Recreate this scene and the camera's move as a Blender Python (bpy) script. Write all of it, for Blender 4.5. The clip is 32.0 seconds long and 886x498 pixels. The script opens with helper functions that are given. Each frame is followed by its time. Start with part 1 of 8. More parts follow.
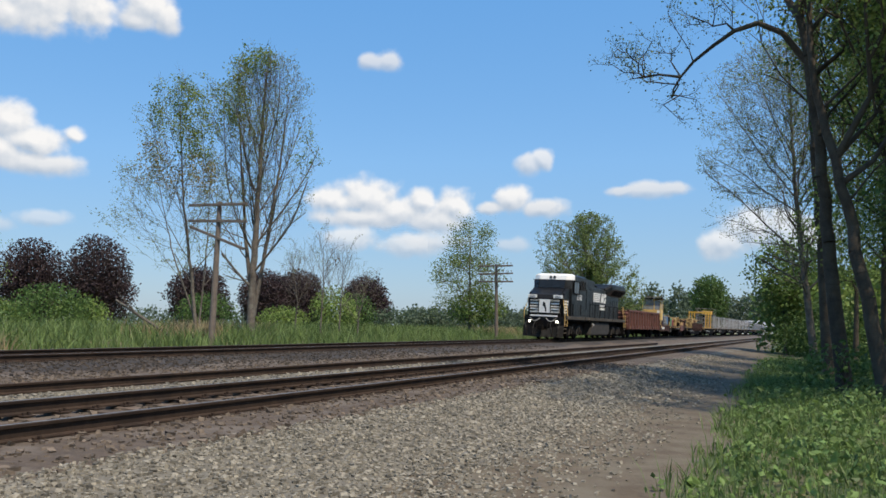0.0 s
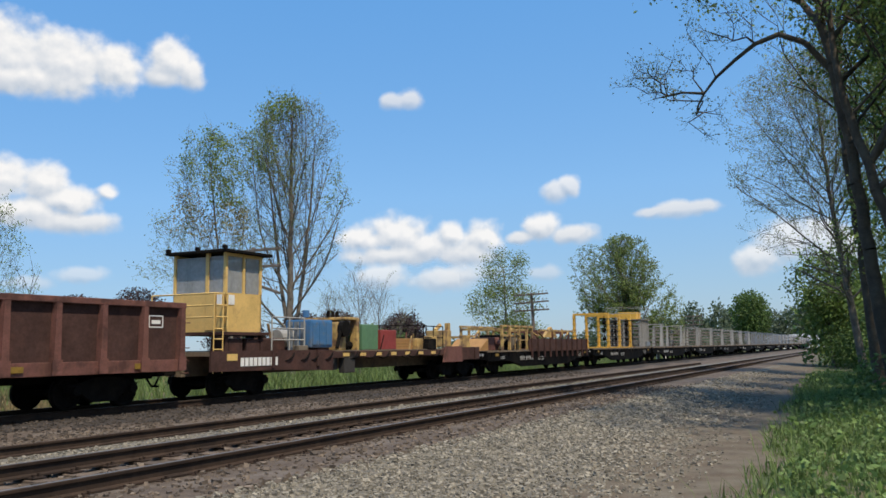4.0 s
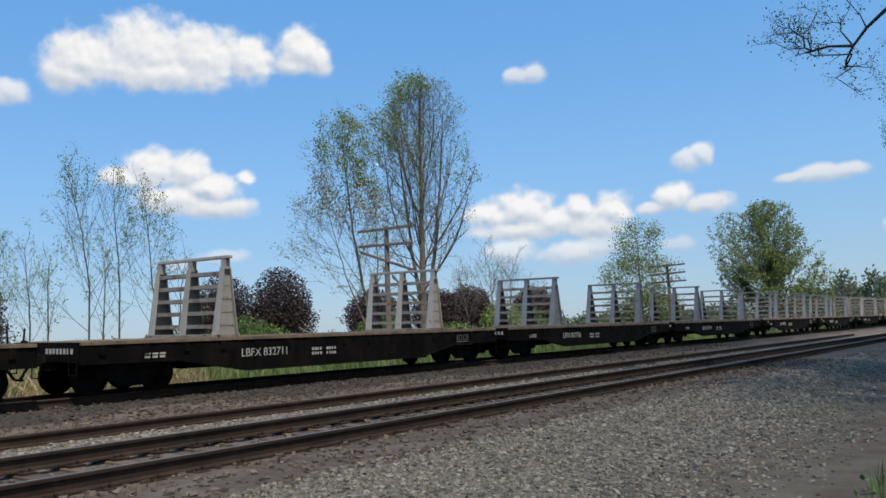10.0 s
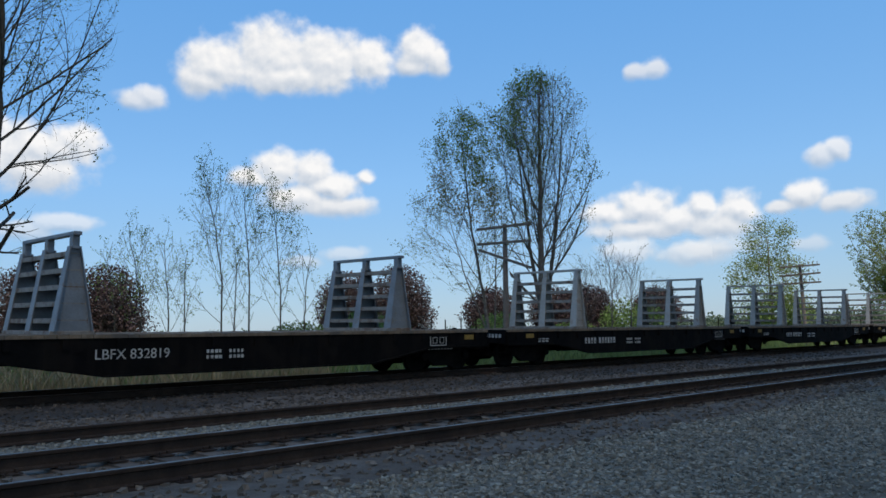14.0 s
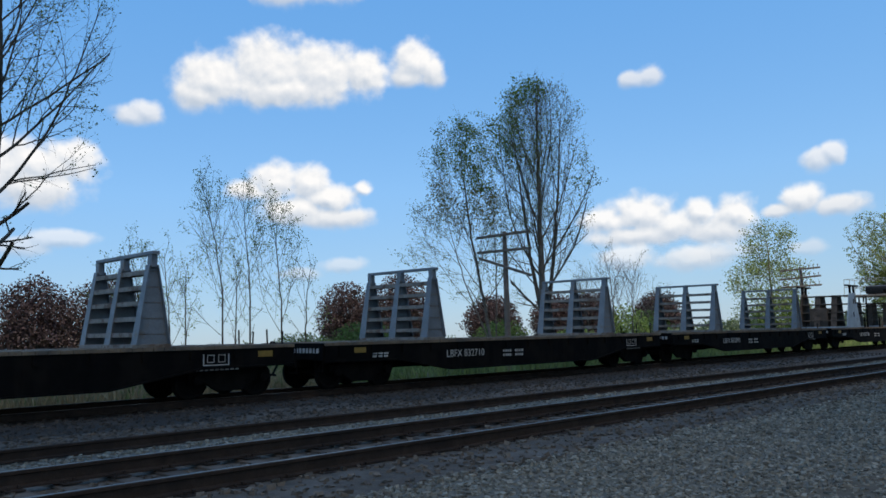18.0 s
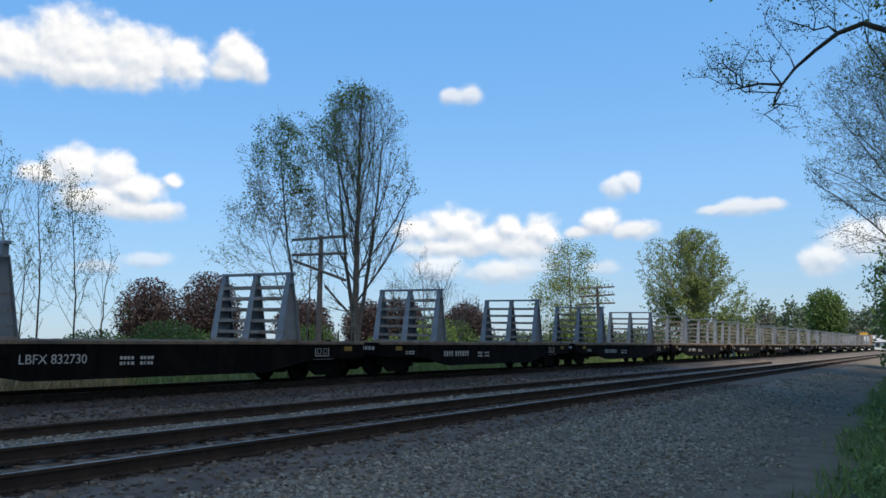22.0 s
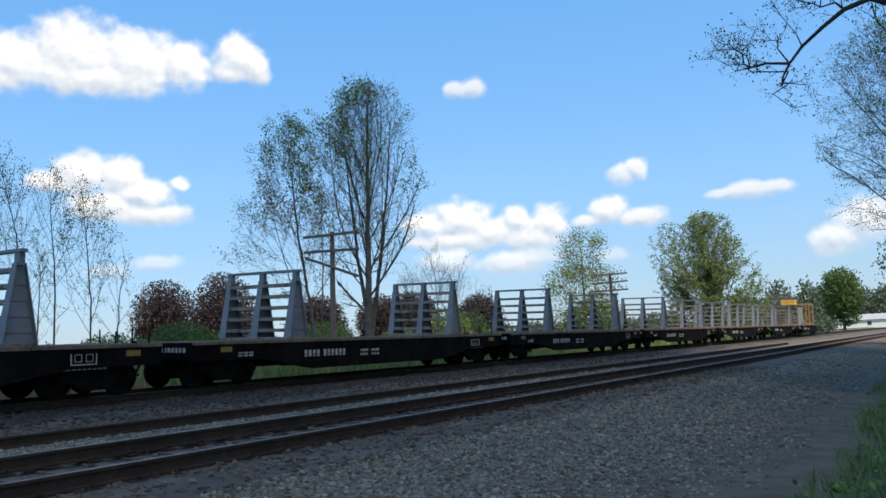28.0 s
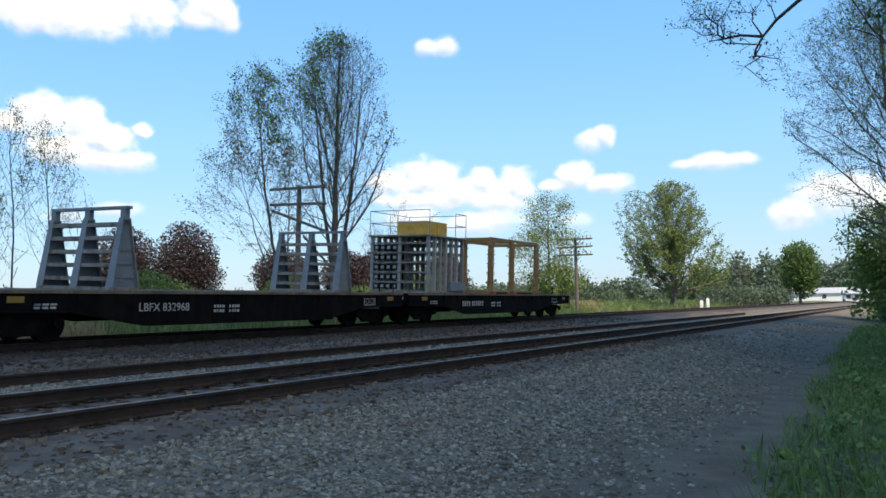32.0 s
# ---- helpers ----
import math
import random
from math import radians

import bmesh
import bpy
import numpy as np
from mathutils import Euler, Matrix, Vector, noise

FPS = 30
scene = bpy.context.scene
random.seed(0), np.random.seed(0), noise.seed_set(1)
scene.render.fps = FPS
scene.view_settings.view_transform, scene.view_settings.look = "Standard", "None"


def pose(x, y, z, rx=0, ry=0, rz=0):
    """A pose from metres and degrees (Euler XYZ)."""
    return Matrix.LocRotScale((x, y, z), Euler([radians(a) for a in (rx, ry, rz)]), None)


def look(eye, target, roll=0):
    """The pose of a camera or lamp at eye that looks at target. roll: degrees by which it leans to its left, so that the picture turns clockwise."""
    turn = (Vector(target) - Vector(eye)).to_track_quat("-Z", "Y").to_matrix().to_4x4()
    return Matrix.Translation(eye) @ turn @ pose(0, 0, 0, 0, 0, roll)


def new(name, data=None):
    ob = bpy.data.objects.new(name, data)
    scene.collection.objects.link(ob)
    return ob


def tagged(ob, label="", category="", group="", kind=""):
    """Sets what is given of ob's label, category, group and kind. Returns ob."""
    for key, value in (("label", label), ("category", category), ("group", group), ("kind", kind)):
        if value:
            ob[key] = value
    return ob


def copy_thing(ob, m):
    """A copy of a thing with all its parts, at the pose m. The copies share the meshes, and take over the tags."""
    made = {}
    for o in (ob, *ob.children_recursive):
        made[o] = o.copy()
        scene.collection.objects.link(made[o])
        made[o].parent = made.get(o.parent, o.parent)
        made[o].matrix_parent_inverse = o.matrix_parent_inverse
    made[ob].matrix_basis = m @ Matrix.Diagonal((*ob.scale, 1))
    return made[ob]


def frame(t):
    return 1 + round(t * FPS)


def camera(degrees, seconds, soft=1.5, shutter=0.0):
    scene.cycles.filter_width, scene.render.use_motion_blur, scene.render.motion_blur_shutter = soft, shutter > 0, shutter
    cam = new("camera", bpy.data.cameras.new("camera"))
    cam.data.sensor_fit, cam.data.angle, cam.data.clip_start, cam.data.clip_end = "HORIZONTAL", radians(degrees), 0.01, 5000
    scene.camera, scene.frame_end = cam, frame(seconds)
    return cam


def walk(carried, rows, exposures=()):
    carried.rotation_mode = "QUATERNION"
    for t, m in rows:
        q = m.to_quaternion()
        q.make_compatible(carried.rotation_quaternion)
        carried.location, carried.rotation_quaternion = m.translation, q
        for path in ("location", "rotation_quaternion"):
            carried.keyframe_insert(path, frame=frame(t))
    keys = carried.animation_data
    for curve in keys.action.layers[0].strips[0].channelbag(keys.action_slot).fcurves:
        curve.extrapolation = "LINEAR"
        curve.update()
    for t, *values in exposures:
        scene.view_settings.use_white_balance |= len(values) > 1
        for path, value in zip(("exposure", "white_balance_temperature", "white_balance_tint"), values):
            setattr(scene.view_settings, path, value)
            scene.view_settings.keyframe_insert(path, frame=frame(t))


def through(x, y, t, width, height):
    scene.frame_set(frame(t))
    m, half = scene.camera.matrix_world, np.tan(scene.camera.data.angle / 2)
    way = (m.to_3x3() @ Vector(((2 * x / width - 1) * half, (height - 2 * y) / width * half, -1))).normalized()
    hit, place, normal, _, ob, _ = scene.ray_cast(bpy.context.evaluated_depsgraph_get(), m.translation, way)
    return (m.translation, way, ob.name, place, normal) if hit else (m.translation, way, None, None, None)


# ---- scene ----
from mathutils import Color

EYE = 1.6
# seconds, yaw to the left, pitch up, roll
ROWS = [
    (0.0, 0.0, 5.57, 0.52), (0.5, 0.83, 6.37, 0.05), (1.0, 1.81, 6.54, -0.79),
    (1.5, 2.23, 6.35, -0.95), (2.0, 3.91, 6.88, -1.29), (2.2, 3.4, 8.14, -4.3), (2.5, 4.18, 9.4, -4.37),
    (3.0, 6.21, 9.18, -3.27), (3.2, 5.3, 9.95, -3.2), (3.5, 5.15, 9.83, -3.08), (3.7, 4.77, 8.96, -3.0), (4.0, 2.26, 7.91, -2.81),
    (4.5, 1.46, 7.05, -2.59), (6.5, 0.18, 7.55, -1.38), (7.0, 4.14, 8.06, -3.0),
    (7.5, 9.81, 8.86, -1.86), (8.0, 12.5, 8.71, -2.56), (8.5, 11.96, 8.48, -3.38),
    (9.0, 8.43, 7.27, -3.67), (9.5, 7.9, 6.7, -2.95), (10.0, 11.5, 6.61, -3.25),
    (10.5, 14.69, 7.61, -3.82), (11.0, 17.63, 8.04, -3.2), (11.5, 17.81, 7.93, -3.18),
    (12.0, 16.43, 7.78, -2.67), (12.5, 15.04, 7.32, -2.69), (13.0, 16.61, 7.06, -3.42),
    (13.5, 19.68, 6.82, -2.92), (14.0, 19.81, 6.82, -1.88), (14.5, 14.32, 6.09, -2.16),
    (16.5, 7.67, 7.81, -3.67), (17.0, 13.61, 8.15, -3.76), (17.5, 18.63, 7.72, -3.29),
    (18.0, 19.79, 7.45, -2.83), (18.5, 18.13, 7.37, -2.89), (19.0, 12.11, 6.77, -3.03),
    (19.5, 11.17, 6.38, -3.2), (20.0, 10.88, 6.25, -2.76), (20.5, 5.04, 6.38, -1.88),
    (21.0, 3.79, 6.47, -2.08), (21.5, 6.06, 6.62, -1.65), (22.0, 6.88, 7.39, -1.07),
    (22.5, 3.72, 7.05, -0.05), (23.0, 0.66, 6.36, -0.54), (23.5, -0.89, 6.75, -0.62),
    (24.0, -2.41, 6.76, -2.32), (24.5, -5.31, 6.61, -1.59), (26.5, -2.05, 5.89, -3.58),
    (27.0, 1.41, 5.74, -3.36), (27.5, 4.07, 7.01, -2.34), (28.0, 7.69, 6.89, -3.03),
    (28.5, 7.45, 6.12, -2.77), (29.0, 0.39, 5.19, -2.42), (29.5, -0.75, 4.89, -2.26),
    (30.0, -1.11, 4.82, -2.38), (30.5, 1.2, 4.93, -2.21), (31.0, 2.38, 4.44, -2.24),
    (31.5, 4.4, 3.96, -1.76), (32.0, 5.46, 3.93, -0.93),
]
cam = camera(56.8, 32.0, soft=1.6, shutter=0.0)
walk(cam, [(t, pose(0, 0, EYE, 90 + pitch, 0, yaw) @ pose(0, 0, 0, 0, 0, roll)) for t, yaw, pitch, roll in ROWS],
     exposures=[(0, 0.1, 7150, 10), (11, 0.1, 7100, 10), (14, 0.12, 7080, 10), (20, 0.22, 7180, 10), (26, 0.36, 7200, 10), (30, 0.48, 7300, 10), (32, 0.66, 7500, 10)])

# ---- light ----
SUN_AZ, SUN_EL = 146.0, 61.0         # degrees to the right of straight ahead, degrees up
world = bpy.data.worlds.new("world")
scene.world = world
world.use_nodes = True
wn = world.node_tree.nodes
wl = world.node_tree.links
sky = wn.new("ShaderNodeTexSky")
sky.sky_type = "NISHITA"
sky.sun_disc = False
sky.sun_elevation = radians(SUN_EL)
sky.sun_rotation = radians(SUN_AZ)
sky.air_density, sky.dust_density, sky.ozone_density = 1.0, 0.5, 2.5
wn["Background"].inputs["Strength"].default_value = 0.075
# a clear blue scatter added to the sky model
blend = wn.new("ShaderNodeMix")
blend.data_type, blend.blend_type = "RGBA", "ADD"
blend.inputs["Factor"].default_value = 1.0
blend.inputs[7].default_value = (0.75, 2.75, 5.9, 1)
wl.new(sky.outputs[0], blend.inputs[6])
# deeper and less red away from the horizon
way = wn.new("ShaderNodeSeparateXYZ")
wl.new(wn.new("ShaderNodeTexCoord").outputs["Generated"], way.inputs[0])
height = wn.new("ShaderNodeMapRange")
height.inputs["From Min"].default_value, height.inputs["From Max"].default_value = 0.10, 0.42
wl.new(way.outputs[2], height.inputs["Value"])
deep = wn.new("ShaderNodeMix")
deep.data_type, deep.blend_type = "RGBA", "MULTIPLY"
deep.inputs[7].default_value = (0.80, 0.98, 1.10, 1)
wl.new(height.outputs[0], deep.inputs["Factor"])
wl.new(blend.outputs[2], deep.inputs[6])
low_air = wn.new("ShaderNodeMapRange")
low_air.inputs["From Min"].default_value, low_air.inputs["From Max"].default_value = 0.20, 0.02
wl.new(way.outputs[2], low_air.inputs["Value"])
haze_mix = wn.new("ShaderNodeMix")
haze_mix.data_type, haze_mix.blend_type = "RGBA", "MULTIPLY"
haze_mix.inputs[7].default_value = (0.80, 0.79, 0.80, 1)
wl.new(low_air.outputs[0], haze_mix.inputs["Factor"])
wl.new(deep.outputs[2], haze_mix.inputs[6])
wl.new(haze_mix.outputs[2], wn["Background"].inputs["Color"])
sun_data = bpy.data.lights.new("sun", "SUN")
sun_data.energy, sun_data.angle, sun_data.color = 4.8, radians(0.53), (1.0, 0.93, 0.82)
sun = new("sun", sun_data)
sun_dir = Vector((math.sin(radians(SUN_AZ)) * math.cos(radians(SUN_EL)), math.cos(radians(SUN_AZ)) * math.cos(radians(SUN_EL)), math.sin(radians(SUN_EL))))
sun.matrix_world = look(sun_dir * 50, (0, 0, 0))

# ---- plan: u along the track (ahead), o across it (away from the camera), from the near track's centre line ----
PHI = radians(24.84)
P_NEAR, SPACING = 8.20, 10.29
SPH, CPH = math.sin(PHI), math.cos(PHI)
GAUGE = 1.505                          # between rail-head centres


def spot(u, o, z=0.0):
    return Vector((SPH * u - CPH * (P_NEAR + o), CPH * u + SPH * (P_NEAR + o), z))


def uo(x, y):
    return SPH * x + CPH * y, -CPH * x + SPH * y - P_NEAR


def bearing(az, dist, z=0.0):
    return Vector((math.sin(radians(az)) * dist, math.cos(radians(az)) * dist, z))


# ---- mesh helpers ----
def mesh_object(name, bm, material, smooth=False):
    me = bpy.data.meshes.new(name)
    bm.to_mesh(me)
    bm.free()
    if smooth:
        for f in me.polygons:
            f.use_smooth = True
    for m in material if isinstance(material, (list, tuple)) else [material]:
        me.materials.append(m)
    return new(name, me)


def part(name, bm, material, parent, label="", smooth=False):
    ob = mesh_object(name, bm, material, smooth)
    ob.parent = parent
    if label:
        ob["label"] = label
    return ob


def share(name, ob, parent, m=None, label=""):
    """Another part on the same mesh."""
    o = new(name, ob.data)
    o.parent = parent
    if m is not None:
        o.matrix_basis = m
    if label:
        o["label"] = label
    return o


def raw(name, verts, faces, material, parent=None, smooth=False):
    me = bpy.data.meshes.new(name)
    me.from_pydata(verts, [], faces)
    for m in material if isinstance(material, (list, tuple)) else [material]:
        me.materials.append(m)
    if smooth:
        me.polygons.foreach_set("use_smooth", [True] * len(me.polygons))
    me.update()
    ob = new(name, me)
    ob.parent = parent
    return ob


def box(bm, x0, x1, y0, y1, z0, z1, bevel=0.0, m=None, mat=0):
    vs = [bm.verts.new((x, y, z)) for x in (x0, x1) for y in (y0, y1) for z in (z0, z1)]
    fs = [bm.faces.new([vs[i] for i in q]) for q in ((0, 1, 3, 2), (4, 6, 7, 5), (0, 4, 5, 1), (2, 3, 7, 6), (0, 2, 6, 4), (1, 5, 7, 3))]
    for f in fs:
        f.material_index = mat
    if m is not None:
        bmesh.ops.transform(bm, matrix=m, verts=vs)
    if bevel:
        es = list({e for f in fs for e in f.edges})
        bmesh.ops.bevel(bm, geom=es, offset=bevel, segments=2, affect="EDGES", profile=0.6)


def prism(bm, pts, y0, y1, mat=0):
    """A profile in x and z, drawn out from y0 to y1."""
    a = [bm.verts.new((x, y0, z)) for x, z in pts]
    b = [bm.verts.new((x, y1, z)) for x, z in pts]
    n = len(pts)
    fs = [bm.faces.new(a), bm.faces.new(b[::-1])]
    fs += [bm.faces.new((a[i], b[i], b[(i + 1) % n], a[(i + 1) % n])) for i in range(n)]
    for f in fs:
        f.material_index = mat


def rod(bm, p, q, r, n=8, r2=None, mat=0):
    p, q = Vector(p), Vector(q)
    r2 = r if r2 is None else r2
    d = (q - p).normalized()
    a = d.orthogonal().normalized()
    b = d.cross(a)
    rings = []
    for c, rr in ((p, r), (q, r2)):
        rings.append([bm.verts.new(c + (a * math.cos(2 * math.pi * i / n) + b * math.sin(2 * math.pi * i / n)) * rr) for i in range(n)])
    fs = [bm.faces.new((rings[0][i], rings[0][(i + 1) % n], rings[1][(i + 1) % n], rings[1][i])) for i in range(n)]
    fs += [bm.faces.new(rings[0][::-1]), bm.faces.new(rings[1])]
    for f in fs:
        f.material_index = mat


def lathe(bm, c, axis, prof, n=20, mat=0):
    """Rings of (distance along axis, radius) round axis 'x', 'y' or 'z' at c."""
    k = "xyz".index(axis)
    rings = []
    for h, r in prof:
        ring = []
        for i in range(n):
            a = 2 * math.pi * i / n
            v = [0, 0, 0]
            v[k] = h
            v[(k + 1) % 3] = r * math.cos(a)
            v[(k + 2) % 3] = r * math.sin(a)
            ring.append(bm.verts.new(Vector(c) + Vector(v)))
        rings.append(ring)
    for a, b in zip(rings, rings[1:]):
        for i in range(n):
            bm.faces.new((a[i], a[(i + 1) % n], b[(i + 1) % n], b[i])).material_index = mat
    for ring, flip in ((rings[0], True), (rings[-1], False)):
        bm.faces.new(ring[::-1] if flip else ring).material_index = mat
    bmesh.ops.recalc_face_normals(bm, faces=bm.faces)


# ---- materials ----
def material(name, color, rough=0.7, metal=0.0, vary=0.15, scale=6.0, bump=0.0, bump_scale=40.0, stain=None, stain_scale=1.2, stain_cut=(0.5, 0.62),
             per_object=0.0, island=0.0, streak=None, spec=0.4):
    m = bpy.data.materials.new(name)
    m.use_nodes = True
    nt = m.node_tree
    n, l = nt.nodes, nt.links
    b = n["Principled BSDF"]
    b.inputs["Roughness"].default_value = rough
    b.inputs["Metallic"].default_value = metal
    b.inputs["Specular IOR Level"].default_value = spec
    co = n.new("ShaderNodeTexCoord").outputs["Object"]

    def noise_at(s, detail=5.0, squash=None):
        t = n.new("ShaderNodeTexNoise")
        t.inputs["Scale"].default_value = s
        t.inputs["Detail"].default_value = detail
        t.inputs["Roughness"].default_value = 0.6
        if squash:
            mp = n.new("ShaderNodeMapping")
            mp.inputs["Scale"].default_value = squash
            l.new(co, mp.inputs["Vector"])
            l.new(mp.outputs[0], t.inputs["Vector"])
        else:
            l.new(co, t.inputs["Vector"])
        return t.outputs["Fac"]

    def ramp(src, lo, hi, a, c):
        r = n.new("ShaderNodeMapRange")
        r.inputs["From Min"].default_value, r.inputs["From Max"].default_value = lo, hi
        r.inputs["To Min"].default_value, r.inputs["To Max"].default_value = a, c
        l.new(src, r.inputs["Value"])
        return r.outputs[0]

    def mixed(fac, a, c):
        x = n.new("ShaderNodeMix")
        x.data_type = "RGBA"
        for sock, v in ((x.inputs["Factor"], fac), (x.inputs[6], a), (x.inputs[7], c)):
            if isinstance(v, (tuple, list)):
                sock.default_value = (*v[:3], 1)
            elif isinstance(v, float):
                sock.default_value = v
            else:
                l.new(v, sock)
        return x.outputs[2]

    def scaled(col, fac):
        h = n.new("ShaderNodeHueSaturation")
        h.inputs["Color"].default_value = (*color, 1)
        if not isinstance(col, tuple):
            l.new(col, h.inputs["Color"])
        l.new(fac, h.inputs["Value"])
        return h.outputs[0]

    col = scaled(tuple(color), ramp(noise_at(scale), 0.3, 0.7, 1 - vary, 1 + vary))
    fine = noise_at(scale * 9.0, 3.0)
    col = scaled(col, ramp(fine, 0.3, 0.7, 1 - vary * 0.6, 1 + vary * 0.6))
    if stain:
        col = mixed(ramp(noise_at(stain_scale, 6.0), stain_cut[0], stain_cut[1], 0.0, 1.0), col, stain)
    if streak:
        col = mixed(ramp(noise_at(3.0, 4.0, (1.0, 1.0, 0.12)), 0.5, 0.72, 0.0, 0.8), col, streak)
    if per_object:
        oi = n.new("ShaderNodeObjectInfo").outputs["Random"]
        col = scaled(col, ramp(oi, 0, 1, 1 - per_object, 1 + per_object))
    if island:
        gi = n.new("ShaderNodeNewGeometry").outputs["Random Per Island"]
        col = scaled(col, ramp(gi, 0, 1, 1 - island, 1 + island))
    l.new(col, b.inputs["Base Color"])
    l.new(ramp(noise_at(scale * 3), 0.3, 0.7, max(0.02, rough - 0.12), min(1, rough + 0.1)), b.inputs["Roughness"])
    if bump:
        bp = n.new("ShaderNodeBump")
        bp.inputs["Strength"].default_value = bump
        bp.inputs["Distance"].default_value = 0.02
        l.new(noise_at(bump_scale, 4.0), bp.inputs["Height"])
        l.new(bp.outputs[0], b.inputs["Normal"])
    return m


def leaf_material(name, color, vary=0.35, through=0.35):
    m = material(name, color, rough=0.55, vary=0.1, scale=0.4, island=vary, spec=0.3)
    nt = m.node_tree
    b = nt.nodes["Principled BSDF"]
    tr = nt.nodes.new("ShaderNodeBsdfTranslucent")
    mix = nt.nodes.new("ShaderNodeMixShader")
    mix.inputs[0].default_value = through
    src = b.inputs["Base Color"].links[0].from_socket
    nt.links.new(src, tr.inputs["Color"])
    nt.links.new(b.outputs[0], mix.inputs[1])
    nt.links.new(tr.outputs[0], mix.inputs[2])
    nt.links.new(mix.outputs[0], nt.nodes["Material Output"].inputs["Surface"])
    return m


M_GRAVEL = material("gravel", (0.138, 0.122, 0.096), 0.9, vary=0.3, scale=7.0, bump=0.9, bump_scale=28.0, stain=(0.098, 0.086, 0.071), stain_scale=0.7, stain_cut=(0.5, 0.75))
M_STONE = material("crushed_stone", (0.189, 0.167, 0.130), 0.85, vary=0.15, scale=9.0, island=0.55, bump=0.3, bump_scale=60.0)
M_DIRT = material("packed_dirt", (0.092, 0.068, 0.045), 0.95, vary=0.22, scale=2.2, bump=0.5, bump_scale=30.0, stain=(0.13, 0.108, 0.078), stain_scale=1.8, stain_cut=(0.40, 0.62))
M_BALLAST = material("rusty_ballast", (0.085, 0.062, 0.045), 0.92, vary=0.3, scale=8.0, bump=0.9, bump_scale=30.0, stain=(0.125, 0.10, 0.08), stain_scale=1.3)
M_SOOTY = material("sooty_ballast", (0.034, 0.027, 0.022), 0.92, vary=0.3, scale=8.0, bump=0.9, bump_scale=30.0, stain=(0.055, 0.043, 0.034), stain_scale=1.1)
M_SOOTY_STONE = material("sooty_stone", (0.055, 0.043, 0.034), 0.9, vary=0.2, scale=9.0, island=0.5)
M_BALLAST_STONE = material("rusty_stone", (0.115, 0.088, 0.066), 0.9, vary=0.15, scale=9.0, island=0.5)
M_SOIL = material("grassy_soil", (0.055, 0.075, 0.027), 0.95, vary=0.35, scale=1.2, bump=0.6, bump_scale=14.0, stain=(0.15, 0.12, 0.07), stain_scale=0.5)
M_FIELD = material("field_grass", (0.12, 0.17, 0.05), 0.95, vary=0.25, scale=0.25, bump=0.5, bump_scale=6.0, stain=(0.19, 0.18, 0.09), stain_scale=0.06)
M_RAIL = material("rail_steel", (0.042, 0.028, 0.021), 0.85, 0.0, spec=0.15, vary=0.25, scale=5.0, stain=(0.03, 0.021, 0.017), stain_scale=2.0)
M_RAIL_TOP = material("worn_rail_head", (0.17, 0.155, 0.14), 0.5, 0.6, vary=0.1, scale=3.0)
M_TIE = material("creosoted_wood", (0.11, 0.08, 0.06), 0.92, vary=0.25, scale=4.0, bump=0.5, bump_scale=24.0, per_object=0.25)
M_BLACK = material("black_paint", (0.0065, 0.0065, 0.007), 0.42, spec=0.2, vary=0.3, scale=1.5, stain=(0.014, 0.0125, 0.011), stain_scale=0.8)
M_UNDER = material("grimy_steel", (0.009, 0.008, 0.0075), 0.88, spec=0.08, vary=0.3, scale=3.0, stain=(0.017, 0.0132, 0.011), stain_scale=1.4)
M_WHITE = material("white_paint", (0.74, 0.73, 0.70), 0.5, vary=0.07, scale=3.0, stain=(0.5, 0.48, 0.44), stain_scale=2.5, stain_cut=(0.6, 0.75))
M_STENCIL = material("worn_white_stencil", (0.40, 0.39, 0.37), 0.7, vary=0.25, scale=9.0, stain=(0.2, 0.19, 0.17), stain_scale=5.0, stain_cut=(0.55, 0.7))
M_REFLECTOR = material("faded_yellow_sheet", (0.22, 0.135, 0.025), 0.6, vary=0.2, scale=6.0)
M_TANSILL = material("dusty_sill", (0.16, 0.13, 0.095), 0.7, vary=0.2, scale=3.0)
M_DUSTSILL = material("dusty_dark_sill", (0.055, 0.046, 0.036), 0.8, vary=0.3, scale=3.0, stain=(0.12, 0.10, 0.075), stain_scale=1.6, stain_cut=(0.52, 0.7))
M_GREYTANK = material("dusty_tank", (0.036, 0.0325, 0.029), 0.85, vary=0.2, scale=2.0)
M_GLASS = material("dark_glass", (0.03, 0.035, 0.04), 0.08, vary=0.02, spec=0.6)
M_YELLOW = material("yellow_paint", (0.64, 0.42, 0.145), 0.6, vary=0.12, scale=2.0, stain=(0.42, 0.25, 0.10), stain_scale=2.2, stain_cut=(0.58, 0.72))
M_GOLD = material("golden_yellow_paint", (0.60, 0.34, 0.055), 0.6, vary=0.12, scale=2.0, stain=(0.36, 0.19, 0.05), stain_scale=2.2, stain_cut=(0.6, 0.74))
M_WORN_YELLOW = material("worn_yellow_paint", (0.47, 0.31, 0.11), 0.7, vary=0.25, scale=3.0, stain=(0.16, 0.095, 0.055), stain_scale=2.6, stain_cut=(0.45, 0.62), streak=(0.2, 0.12, 0.065))
M_ORANGE = material("orange_wood", (0.31, 0.165, 0.06), 0.7, vary=0.15, scale=3.0, streak=(0.30, 0.16, 0.06))
M_RUST = material("oxide_red_paint", (0.15, 0.062, 0.049), 0.78, vary=0.25, scale=2.0, stain=(0.075, 0.032, 0.025), stain_scale=1.6, streak=(0.16, 0.07, 0.05))
